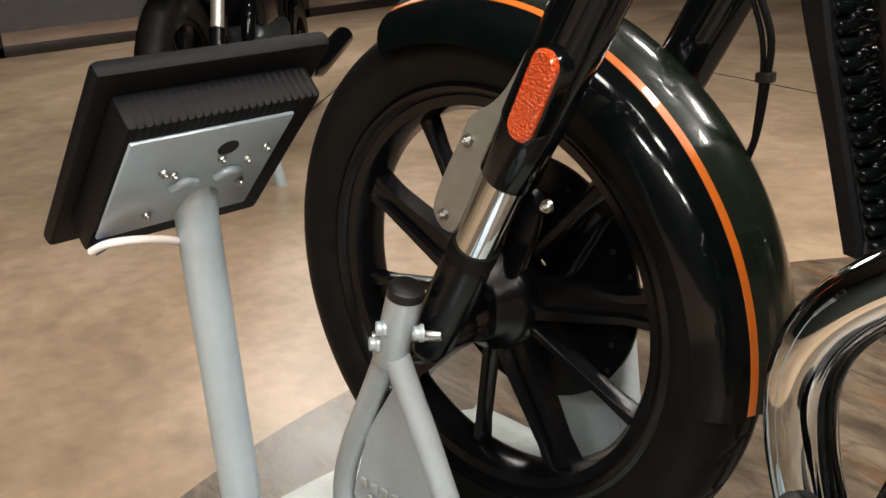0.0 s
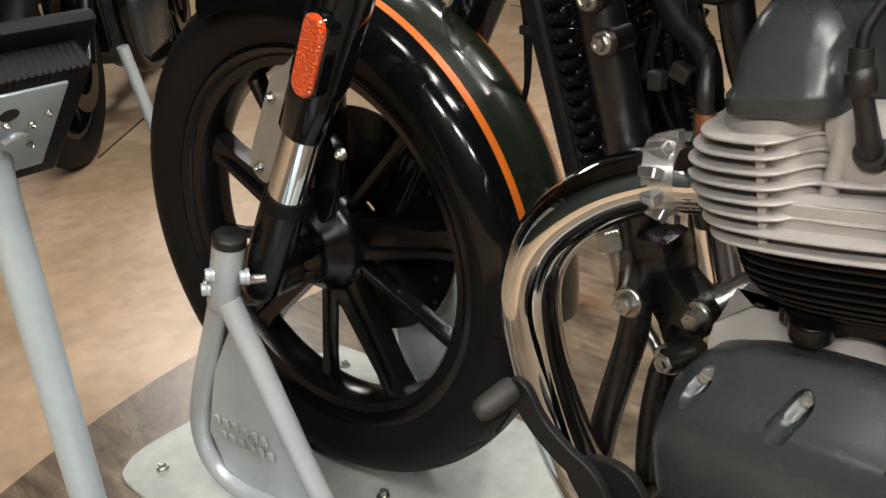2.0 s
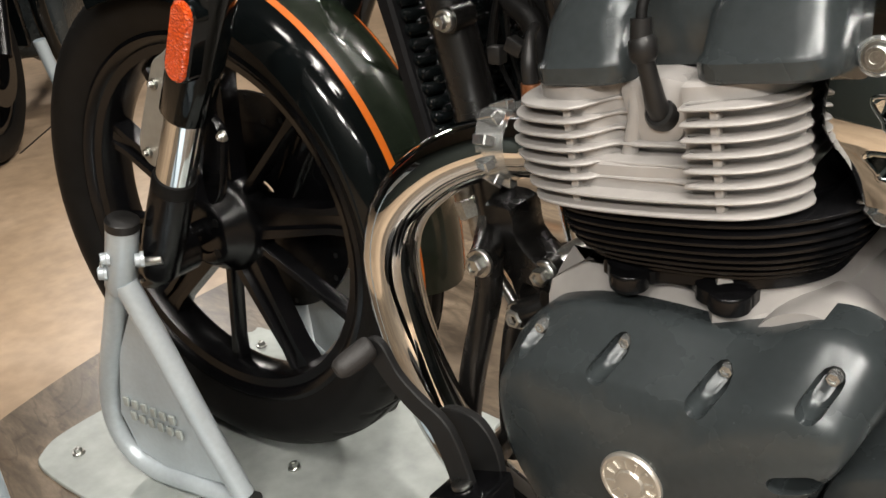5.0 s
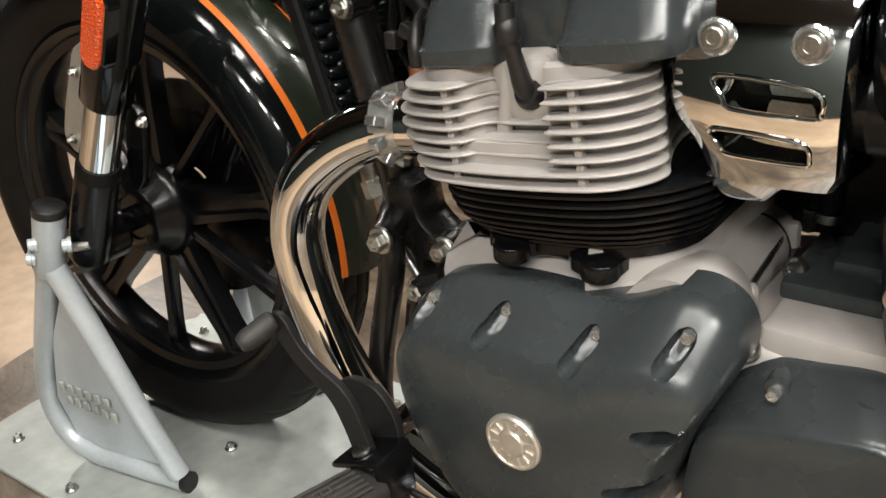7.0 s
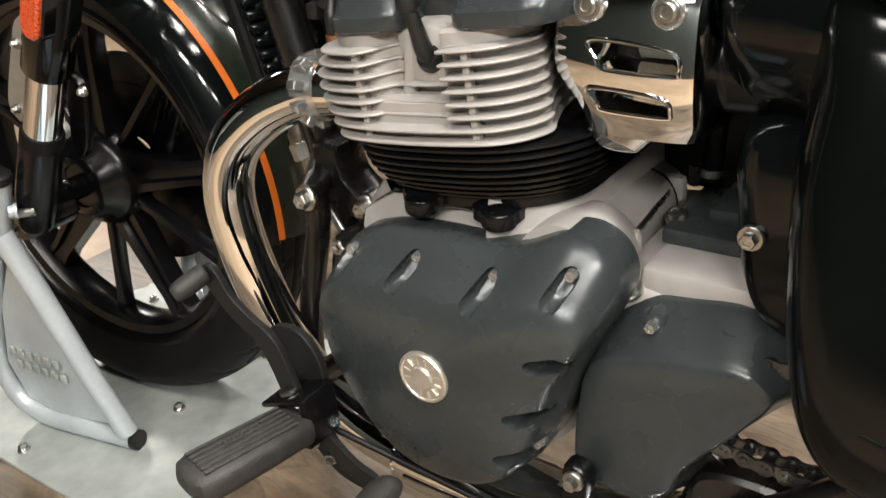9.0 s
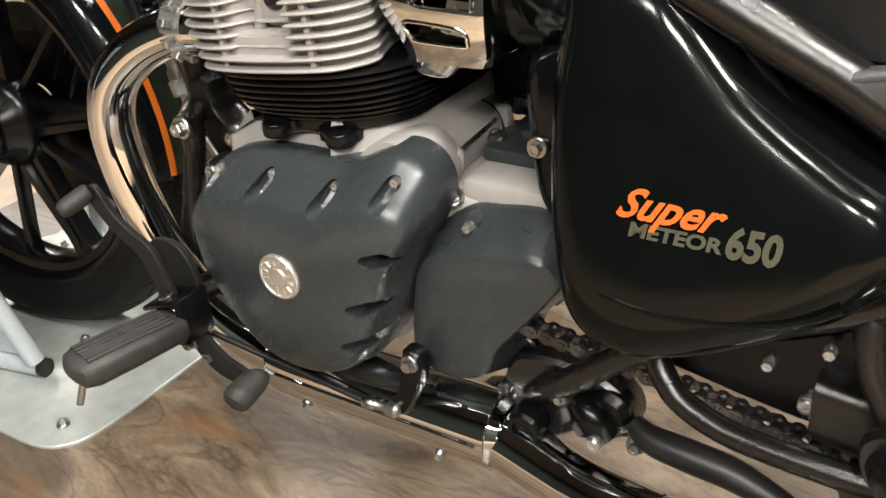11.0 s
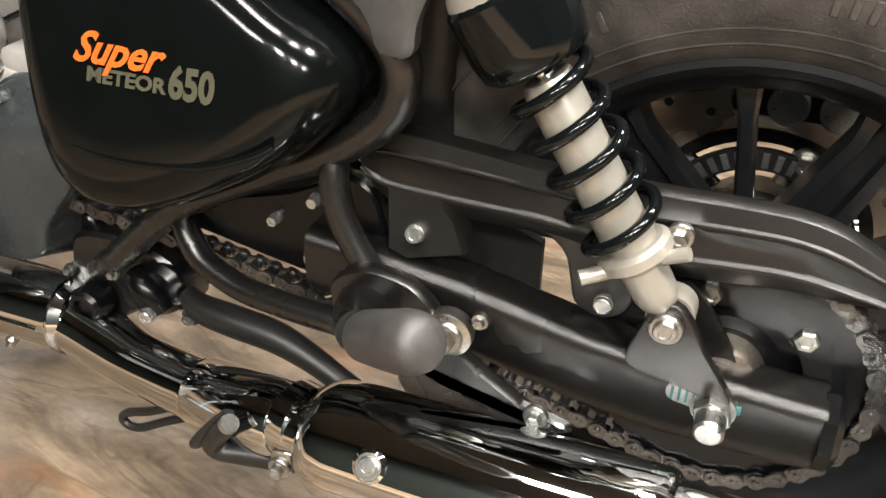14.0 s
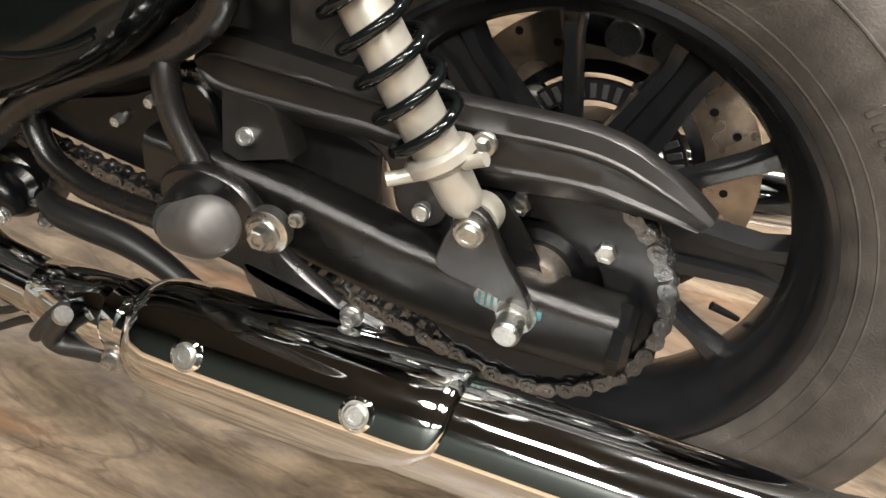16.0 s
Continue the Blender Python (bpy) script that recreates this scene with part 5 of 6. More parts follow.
part("heel_arm", inset_slab([(0.592, 0.318), (0.612, 0.300), (0.640, 0.278), (0.662, 0.270), (0.664, 0.256), (0.640, 0.258), (0.604, 0.285), (0.586, 0.305)], [(0, -0.212), (0, -0.218)], n=3), PLATE_BLACK, lever)
part("heel_pad", tube([(0.666, -0.205, 0.258), (0.668, -0.212, 0.256), (0.669, -0.240, 0.253), (0.669, -0.245, 0.252)], [0.014, 0.018, 0.019, 0.012], 20, flat=0.8), PEGRUB, lever, "worn rubber heel pad")
link = part("gear_linkage", tube([(0.60, -0.195, 0.285), (0.68, -0.178, 0.258), (0.772, -0.166, 0.235)], 0.0032, 10), PLATE_BLACK, bike)
part("rod_end", tube([(0.769, -0.166, 0.2345), (0.772, -0.166, 0.2345), (0.783, -0.166, 0.2350), (0.785, -0.166, 0.2352), (0.798, -0.166, 0.2358), (0.801, -0.166, 0.2360), (0.811, -0.166, 0.2365), (0.814, -0.166, 0.2365)], [0.0040, 0.0066, 0.0066, 0.0048, 0.0048, 0.0078, 0.0078, 0.005], 14, smooth=False), STEEL, link, "bright steel rod end")
part("gear_arm", inset_slab([(0.822, 0.310), (0.838, 0.312), (0.845, 0.300), (0.840, 0.276), (0.830, 0.252), (0.817, 0.230), (0.804, 0.231), (0.806, 0.248), (0.818, 0.275)], [(0, -0.148), (0, -0.160), (0.002, -0.163)], n=3), SATIN, link)
bolt(link, (0.832, -0.164, 0.300), BOLT_M)

# side panel
PANEL = [(0.985, 0.700), (0.978, 0.650), (0.975, 0.590), (0.979, 0.536), (0.986, 0.486), (0.997, 0.444), (1.013, 0.418), (1.036, 0.405), (1.066, 0.403), (1.100, 0.411), (1.140, 0.428), (1.182, 0.451), (1.216, 0.478), (1.238, 0.505), (1.243, 0.530), (1.228, 0.553), (1.194, 0.574), (1.156, 0.597), (1.122, 0.622), (1.098, 0.646), (1.070, 0.675), (1.040, 0.698)]


def panel_warp(x, z):
    """The panel leans inwards towards its top."""
    return (z - 0.53) * 0.24


panel = part("side_panel", slab(PANEL, [(1, -0.08), (1, -0.148), (0.985, -0.160), (0.955, -0.170), (0.91, -0.181), (0.85, -0.190), (0.77, -0.1955), (0.66, -0.1975), (0.4, -0.1985)], n=5, centre=(1.088, 0.532), warp=panel_warp), PANELP, bike, "gloss black side panel with printed model lettering", 60)
crease = [(1.042, 0.462), (1.072, 0.459), (1.110, 0.460), (1.150, 0.466), (1.182, 0.477), (1.200, 0.487)]
part("panel_crease", tube([(x, -0.1985 + panel_warp(x, z) + 0.0021 + 0.16 * max(0, abs(x - 1.11) - 0.055) ** 1.15, z) for x, z in crease], 0.0026, 12), PANELP, panel)


def lettering(body, x, y, z, size, mat, parent, turn=0.0, shear=0.0, bold=0.0, name="lettering", wide=1.0, lean=0.0):
    c = bpy.data.curves.new(name, "FONT")
    c.body, c.size, c.shear, c.offset, c.extrude, c.resolution_u = body, size, shear, bold, 0.0003, 3
    tmp = bpy.data.objects.new(name, c)
    scene.collection.objects.link(tmp)
    bpy.context.view_layer.update()
    me = bpy.data.meshes.new_from_object(tmp.evaluated_get(bpy.context.evaluated_depsgraph_get()))
    bpy.data.objects.remove(tmp)
    me.materials.clear()
    return place(name, me, mat, parent, "", None, Matrix.Translation((x, y, z)) @ pose(0, 0, 0, 0, -turn, 0) @ pose(0, 0, 0, 90 - lean, 0, 0) @ Matrix.Diagonal((wide, 1, 1, 1)))


lettering("Super", 1.0465, -0.2012, 0.5225, 0.0295, PRINT, panel, 0, 0.55, 0.0007, "orange_lettering", 1.0, 13.5)
lettering("METEOR", 1.0575, -0.2038, 0.5100, 0.0138, PALE, panel, 0, 0.10, 0.0005, "pale_lettering", 1.21, 13.5)
lettering("650", 1.1235, -0.2042, 0.5090, 0.0290, PALE, panel, 0, 0.12, 0.0011, "pale_lettering", 0.80, 13.5)

# rear frame
part("frame_loop", tube([(1.00, -0.135, 0.715), (1.06, -0.148, 0.678), (1.12, -0.152, 0.646), (1.18, -0.152, 0.614), (1.23, -0.152, 0.581), (1.259, -0.152, 0.553), (1.269, -0.152, 0.530), (1.262, -0.150, 0.503), (1.240, -0.148, 0.480), (1.205, -0.145, 0.456), (1.164, -0.142, 0.435), (1.118, -0.138, 0.411), (1.068, -0.134, 0.381), (1.024, -0.130, 0.345), (0.985, -0.126, 0.308), (0.955, -0.118, 0.282), (0.935, -0.105, 0.262)], [0.0172, 0.0172, 0.0170, 0.0165, 0.0155, 0.0145, 0.0140, 0.0135, 0.0132, 0.0130, 0.0130, 0.0130, 0.0130, 0.0130, 0.0130, 0.0130, 0.0130], 20), POWDER, bike, "black powder-coated rear frame loop")
part("frame_strut", tube([(1.058, -0.128, 0.362), (1.068, -0.136, 0.349), (1.086, -0.143, 0.333), (1.122, -0.150, 0.322), (1.162, -0.155, 0.320), (1.209, -0.160, 0.321), (1.250, -0.163, 0.322)], 0.0112, 18), POWDER, bike)
part("frame_strut", tube([(1.214, -0.142, 0.462), (1.214, -0.150, 0.445), (1.222, -0.156, 0.414), (1.242, -0.160, 0.380), (1.258, -0.165, 0.362)], 0.0112, 18), POWDER, bike)
gusset = part("frame_gusset", inset_slab([(1.172, 0.622), (1.204, 0.632), (1.26, 0.642), (1.314, 0.650), (1.328, 0.646), (1.328, 0.628), (1.314, 0.604), (1.294, 0.588), (1.284, 0.566), (1.280, 0.546), (1.258, 0.544), (1.246, 0.570), (1.214, 0.595)], [(0.004, -0.148), (0.001, -0.151), (0, -0.154), (0, -0.164), (0.004, -0.167)], n=3), GREYCAST, bike, "grey-black cast frame gusset", 45)
part("gusset_edge", tube([(1.180, -0.163, 0.623), (1.26, -0.164, 0.640), (1.318, -0.164, 0.648)], 0.0045, 10), GREYCAST, gusset)
part("gusset_bore", lathe([(-0.006, 0.0085), (-0.006, 0.0135), (-0.002, 0.0165), (0.004, 0.0165), (0.004, 0.0085)], 32, closed=True), GREYCAST, gusset, "", 40, pose(1.266, -0.166, 0.612))
part("bore_plug", lathe([(-0.0022, 0), (-0.0022, 0.0062), (-0.0035, 0.0066), (-0.0035, 0.0088), (0.004, 0.0088), (0.004, 0)], 24), PLATE_BLACK, gusset, "", 40, pose(1.266, -0.166, 0.612))
part("frame_loop", tube([(1.00, 0.135, 0.715), (1.18, 0.152, 0.614), (1.269, 0.152, 0.530), (1.164, 0.142, 0.435), (0.985, 0.126, 0.308)], 0.0135, 16), POWDER, bike)
pivot = part("pivot_plate", inset_slab([(0.850, 0.172), (0.885, 0.165), (0.94, 0.205), (0.985, 0.235), (1.030, 0.245), (1.035, 0.275), (1.01, 0.300), (0.96, 0.310), (0.915, 0.300), (0.900, 0.255), (0.865, 0.235)], [(0.003, -0.075), (0, -0.08), (0, -0.108), (0.004, -0.112)], n=4), POWDER, bike, "black cast swingarm pivot plate")
part("pivot_cap", lathe([(0.0, 0), (0.0, 0.018), (-0.022, 0.018), (-0.026, 0.015), (-0.026, 0.0105), (-0.022, 0.010), (-0.022, 0)], 32), SATIN, pivot, "", 30, pose(0.938, -0.116, 0.242))
part("linkage_lobe", tube([(0.985, -0.115, 0.275), (1.000, -0.122, 0.270), (1.012, -0.122, 0.250)], [0.014, 0.016, 0.015], 16), SATIN, pivot)
bolt(pivot, (1.010, -0.138, 0.254), BOLT_D)
bolt(pivot, (0.888, -0.113, 0.236), BOLT_D)
bolt(pivot, (0.860, -0.113, 0.186), BOLT_D)
bolt(pivot, (0.972, -0.129, 0.284), BOLT_S)
part("pivot_bracket", inset_slab([(0.878, 0.205), (0.912, 0.208), (0.932, 0.262), (0.934, 0.305), (0.918, 0.318), (0.902, 0.300), (0.898, 0.262), (0.872, 0.232)], [(0.002, -0.088), (0, -0.090), (0, -0.097), (0.002, -0.099)], n=3), SATIN, pivot)
bolt(pivot, (0.918, -0.100, 0.279), BOLT_D)
bolt(pivot, (0.889, -0.100, 0.230), BOLT_D)
part("linkage_clevis", inset_slab([(0.988, 0.278), (1.008, 0.295), (1.030, 0.286), (1.033, 0.261), (1.016, 0.241), (0.984, 0.233), (0.975, 0.254)], [(0.004, -0.092), (0, -0.096), (0, -0.114), (0.006, -0.121)], n=4), SATIN, pivot)
bolt(pivot, (1.042, -0.118, 0.248), BOLT_M)
for bx, bz in ((0.885, 0.195), (0.905, 0.262), (1.028, 0.262)):
    bolt(pivot, (bx, -0.114, bz), BOLT_S)

# swingarm
ARM = [(1.185, 0.388, 0.334), (1.225, 0.384, 0.326), (1.311, 0.372, 0.310), (1.402, 0.353, 0.290), (1.46, 0.345, 0.281), (1.55, 0.339, 0.281), (1.572, 0.338, 0.283)]
bm = bmesh.new()
rings = []
for x, zt, zb in ARM:
    h, c = (zt - zb) / 2, (zt + zb) / 2
    ring = []
    for i in range(32):
        q = math.tau * i / 32
        k = (abs(math.cos(q)) ** 5 + abs(math.sin(q)) ** 5) ** (-1 / 5)
        ring.append(Vector((x, -0.128 + 0.022 * k * math.cos(q), c + h * k * math.sin(q))))
    rings.append(ring)
swing = part("swingarm", skin(bm, rings), SWING, bike, "black powder-coated swingarm", 60)
part("swingarm_cap", tube([(1.570, -0.128, 0.3105), (1.579, -0.128, 0.3105), (1.584, -0.128, 0.3105)], [0.030, 0.030, 0.024], 8, smooth=False), FINBLACK, swing)
part("swingarm", tube([(1.05, 0.128, 0.365), (1.30, 0.128, 0.335), (1.57, 0.128, 0.31)], 0.026, 12), POWDER, bike)
part("axle", tube([(1.5, -0.15, 0.322), (1.5, 0.15, 0.322)], 0.009, 14), STEEL, swing)
nut = part("axle_nut", tube([(1.5, -0.150, 0.322), (1.5, -0.154, 0.322)], 0.0155, 24, smooth=False), STEEL, swing, "bright zinc axle nut")
part("nut_body", tube([(1.5, -0.154, 0.322), (1.5, -0.163, 0.322)], 0.0135, 6, smooth=False), STEEL, nut)
part("axle_head", tube([(1.5, -0.163, 0.322), (1.5, -0.178, 0.322), (1.5, -0.180, 0.322)], [0.0105, 0.0105, 0.0085], 20, smooth=False), STEEL, nut)
part("adjuster_plate", capsule((1.474, 0.328), (1.486, 0.326), 0.0075, [(0, -0.149), (0, -0.152)], 6), STEEL, swing)
for i in range(4):
    part("adjuster_mark", block(1.470 + i * 0.005, 1.472 + i * 0.005, -0.1528, -0.1515, 0.322, 0.333, 0), TEAL, swing)
part("paint_mark", block(1.513, 1.518, -0.1510, -0.149, 0.320, 0.328, 0.001), TEAL, swing, "teal paint mark")
lug = part("shock_lug", inset_slab([(1.438, 0.362), (1.452, 0.398), (1.470, 0.398), (1.488, 0.368), (1.508, 0.338), (1.504, 0.330), (1.470, 0.338), (1.440, 0.345)], [(0.001, -0.148), (0, -0.149), (0, -0.156), (0.001, -0.157)], n=3), POWDER, swing, "black welded shock absorber lug")

# chain drive
CY = -0.108
sprocket = part("rear_sprocket", lathe([(CY - 0.003, 0.055), (CY + 0.003, 0.055), (CY + 0.003, 0.101), (CY - 0.003, 0.101)], 84, closed=True), SATIN, bike, "black rear chain sprocket", 40, pose(1.5, 0, 0.325))
part("sprocket_carrier", lathe([(-0.106, 0), (-0.106, 0.034), (-0.100, 0.040), (-0.098, 0.074), (-0.085, 0.082), (-0.06, 0.082)], 48), SATIN, sprocket)
part("carrier_cup", lathe([(-0.126, 0), (-0.126, 0.016), (-0.124, 0.026), (-0.116, 0.029), (-0.10, 0.030)], 32), BRASS, sprocket)
tooth = None
for i in range(38):
    mm = pose(0, CY, 0, 0, -i * 360 / 38 - 2, 0) @ Matrix.Translation((0.100, 0, 0))
    if tooth is None:
        ob = part("tooth", block(-0.003, 0.006, -0.002, 0.002, -0.0035, 0.0035, 0.0012, seg=1), SATIN, sprocket, "", 40, mm)
        tooth = ob.data
    else:
        place("tooth", tooth, None, sprocket, "", None, mm)
for a in (40, 106, 168, 232, 296):
    bolt(sprocket, (0.065 * math.cos(radians(a)), -0.1045, 0.065 * math.sin(radians(a))), BOLT_L)
R_S, R_F = 0.1015, 0.042
loop = [(0.905, 0.343), (1.06, 0.322), (1.17, 0.303), (1.30, 0.272), (1.40, 0.248), (1.465, 0.2275)]
loop += [(1.5 + R_S * math.cos(radians(a)), 0.325 + R_S * math.sin(radians(a))) for a in range(-98, 95, 8)]
loop += [(1.30, 0.4265), (1.10, 0.4265), (0.93, 0.4255)]
loop += [(0.905 + R_F * math.cos(radians(a)), 0.385 + R_F * math.sin(radians(a))) for a in range(110, 270, 20)]
pts = [Vector(p) for p in loop]
length = sum((pts[(i + 1) % len(pts)] - pts[i]).length for i in range(len(pts)))
links = round(length / 0.01588 / 2) * 2
step = length / links


def at_length(s):
    s %= length
    for i in range(len(pts)):
        d = (pts[(i + 1) % len(pts)] - pts[i]).length
        if s <= d:
            return pts[i].lerp(pts[(i + 1) % len(pts)], s / d)
        s -= d
    return pts[0]


def chain_link(outer):
    bm = bmesh.new()
    y = 0.0088 if outer else 0.0062
    h = step / 2
    prof = []
    for c, a0 in ((h, -90), (-h, 90)):
        for i in range(7):
            a = radians(a0 + 180 * i / 6)
            prof.append((c + 0.0068 * math.cos(a), 0.0068 * math.sin(a)))
        prof.append((0.0, 0.0046 if c > 0 else -0.0046))
    for s in (-1, 1):
        inset_slab(prof, [(0, s * y - 0.0011), (0, s * y + 0.0011)], bm=bm)
    for c in (h, -h):
        r, w = (0.0028, 0.0115) if outer else (0.0048, 0.0052)
        tube([(c, -w, 0), (c, w, 0)], r, 10, bm=bm, smooth=False)
    return bm


chain = part("drive_chain", tube([(0.90, CY, 0.3425), (0.91, CY, 0.3425)], 0.003, 8), CHAIN, bike, "oiled steel roller drive chain")
lm = [None, None]
for i in range(links):
    a, b = at_length(i * step), at_length((i + 1) * step)
    c, d = (a + b) / 2, b - a
    mm = Matrix.Translation((c.x, CY, c.y)) @ pose(0, 0, 0, 0, -math.degrees(math.atan2(d.y, d.x)), 0)
    k = i % 2
    if lm[k] is None:
        ob = part("chain_link", chain_link(bool(k)), CHAIN, chain, "", 40, mm)
        lm[k] = ob.data
    else:
        place("chain_link", lm[k], None, chain, "", None, mm)
G_TOP = [(1.222, 0.452), (1.242, 0.472), (1.297, 0.470), (1.364, 0.464), (1.444, 0.463), (1.492, 0.464), (1.527, 0.463), (1.554, 0.457), (1.579, 0.445), (1.601, 0.432), (1.617, 0.419)]
G_LOW = [(1.224, 0.436), (1.242, 0.414), (1.297, 0.411), (1.364, 0.411), (1.444, 0.400), (1.492, 0.403), (1.516, 0.406), (1.537, 0.407), (1.562, 0.4065), (1.585, 0.4065), (1.604, 0.407)]
G_CUT = ((0, -0.108), (0.01, -0.1205), (0.03, -0.1225), (0.22, -0.1258), (0.245, -0.1274), (0.275, -0.1274), (0.31, -0.1258), (0.34, -0.1250), (0.64, -0.1236), (0.675, -0.1245), (0.705, -0.1262), (0.735, -0.1266), (0.765, -0.1260), (0.97, -0.1196), (1.0, -0.1180), (1.0, -0.1150), (0.72, -0.1230), (0.55, -0.1200), (0.25, -0.1240), (0.05, -0.116), (0.03, -0.108))
g_top, g_low = spline([Vector((x, 0, z)) for x, z in G_TOP], 5), spline([Vector((x, 0, z)) for x, z in G_LOW], 5)
guard = part("chain_guard", skin(bmesh.new(), [[a.lerp(b, f) + Vector((0, y, 0)) for f, y in G_CUT] for a, b in zip(g_top, g_low)]), GUARDP, bike, "black moulded plastic chain guard with pressed ridges", 30)
part("guard_leg", inset_slab([(1.345, 0.420), (1.366, 0.412), (1.380, 0.399), (1.386, 0.376), (1.391, 0.360), (1.409, 0.352), (1.427, 0.360), (1.432, 0.378), (1.424, 0.395), (1.428, 0.418)], [(0, -0.112), (0, -0.119), (0.002, -0.121)], n=3), GUARDP, guard)
bolt(guard, (1.412, -0.124, 0.369), BOLT_D)
part("guard_stay", tube([(1.44, -0.12, 0.41), (1.452, -0.126, 0.436), (1.456, -0.13, 0.442)], 0.006, 10), GUARDP, guard)
bolt(guard, (1.457, -0.135, 0.442), BOLT_M)
part("inner_plate", inset_slab([(1.05, 0.374), (1.10, 0.388), (1.16, 0.405), (1.21, 0.428), (1.235, 0.41), (1.24, 0.345), (1.19, 0.332), (1.15, 0.336), (1.10, 0.345), (1.05, 0.356)], [(0, -0.117), (0, -0.122), (0.002, -0.124)], n=3), SATIN, bike, "black swingarm side plate")
bolt(bike, (1.147, -0.126, 0.380), BOLT_B)
bolt(bike, (1.179, -0.126, 0.351), BOLT_D)
bolt(bike, (1.190, -0.136, 0.411), BOLT_B)
part("guard_lug", slab([(1.244, 0.430), (1.286, 0.427), (1.300, 0.414), (1.311, 0.391), (1.266, 0.379), (1.250, 0.384)], [(1, -0.110), (1, -0.130), (0.93, -0.134)], warp=lambda x, z: (z - 0.405) * 0.30), GUARDP, guard)
bolt(guard, (1.272, -0.137, 0.401), BOLT_D, (0, -0.95, 0.3))
part("swingarm_bridge", inset_slab([(1.0, 0.40), (1.25, 0.41), (1.35, 0.37), (1.35, 0.30), (1.25, 0.302), (1.10, 0.322), (1.0, 0.336)], [(0, -0.058), (0, -0.066)]), PLASTIC, bike)
part("inner_mudguard", block(1.17, 1.28, -0.085, 0.085, 0.43, 0.64, 0.02, seg=3), PLASTIC, bike)

# rear shock absorber
S0, S1 = Vector((1.460, -0.147, 0.384)), Vector((1.316, -0.160, 0.626))
SD = (S1 - S0).normalized()


def shock_at(s):
    return tuple(S0 + SD * s)


shock = part("shock_absorber", tube([shock_at(s) for s in (0.052, 0.056, 0.18, 0.186)], [0.016, 0.0175, 0.0175, 0.015], 28, smooth=False), PALECAST, bike, "silver rear shock absorber with a black coil spring")
part("shock_foot", tube([shock_at(s) for s in (0.010, 0.016, 0.022, 0.046, 0.049, 0.056)], [0.009, 0.0132, 0.0152, 0.0158, 0.0190, 0.0190], 24, smooth=False), PALECAST, shock, "bare aluminium shock foot")
part("spring_seat", tube([shock_at(s) for s in (0.050, 0.053, 0.060, 0.063)], [0.021, 0.0255, 0.0255, 0.022], 32, smooth=False), PALECAST, shock)
part("seat_pin", tube([tuple(Vector(shock_at(0.050)) + Vector((-0.012, -0.012, -0.004))), tuple(Vector(shock_at(0.050)) + Vector((-0.033, -0.022, -0.010)))], 0.0055, 10), PALECAST, shock)
part("seat_pin", tube([tuple(Vector(shock_at(0.055)) + Vector((0.018, -0.006, 0.004))), tuple(Vector(shock_at(0.055)) + Vector((0.034, -0.008, 0.012)))], 0.005, 10), PALECAST, shock)
part("shock_eye", tube([(1.460, -0.128, 0.386), (1.460, -0.147, 0.386)], 0.0165, 24, smooth=False), PALECAST, shock)
bolt(shock, (1.460, -0.159, 0.384), BOLT_R)
part("shock_lug", inset_slab([(1.445, 0.355), (1.456, 0.392), (1.474, 0.396), (1.505, 0.352), (1.506, 0.336), (1.47, 0.34)], [(0, -0.120), (0, -0.125)], n=3), POWDER, swing)
part("shock_rod", tube([shock_at(0.18), shock_at(0.25)], 0.006, 14, smooth=False), CHROME, shock)
su = SD.orthogonal().normalized()
sv = SD.cross(su)
coil = []
for i in range(181):
    t = i / 180
    a = math.tau * 6.1 * t + 0.6
    p = S0 + SD * (0.064 + 0.155 * t) + (su * math.cos(a) + sv * math.sin(a)) * 0.0265
    coil.append(tuple(p))
part("coil_spring", tube(coil, 0.0044, 10, smooth=False), GLOSS, shock, "gloss black coil spring")
part("shock_can", tube([shock_at(s) for s in (0.196, 0.200, 0.212, 0.243, 0.250)], [0.031, 0.035, 0.037, 0.037, 0.031], 32, smooth=False), GLOSS, shock, "gloss black upper shock cover")
part("shock_head", tube([shock_at(s) for s in (0.238, 0.242, 0.252, 0.262, 0.270, 0.284, 0.292)], [0.0350, 0.0352, 0.033, 0.026, 0.0175, 0.015, 0.010], 28, smooth=False), PALECAST, shock, "pale silver shock head")
part("shock_top_bolt", tube([(1.317, -0.14, 0.629), (1.317, -0.179, 0.629), (1.317, -0.183, 0.629)], [0.0125, 0.0125, 0.0095], 24, smooth=False), PALECAST, shock)

# pillion footrest
hanger = part("pillion_bracket", inset_slab([(1.224, 0.374), (1.249, 0.391), (1.278, 0.390), (1.296, 0.380), (1.312, 0.360), (1.330, 0.334), (1.388, 0.294), (1.378, 0.284), (1.330, 0.298), (1.29, 0.312), (1.25, 0.322), (1.228, 0.345)], [(0.001, -0.170), (0, -0.172), (0, -0.180), (0.002, -0.183)], n=4), POWDER, bike, "black cast pillion footrest bracket")
part("pillion_socket", tube([(1.248, -0.172, 0.356), (1.256, -0.200, 0.362), (1.268, -0.228, 0.374)], [0.022, 0.020, 0.015], 18), POWDER, hanger)
part("pillion_footrest", tube([(1.272, -0.228, 0.372), (1.275, -0.230, 0.374), (1.284, -0.237, 0.381), (1.306, -0.255, 0.398), (1.323, -0.268, 0.411), (1.334, -0.277, 0.420), (1.338, -0.280, 0.423)], [0.013, 0.0170, 0.0184, 0.0196, 0.0202, 0.0170, 0.009], 24), GREYRUB, hanger, "rounded dark grey rubber pillion footrest")
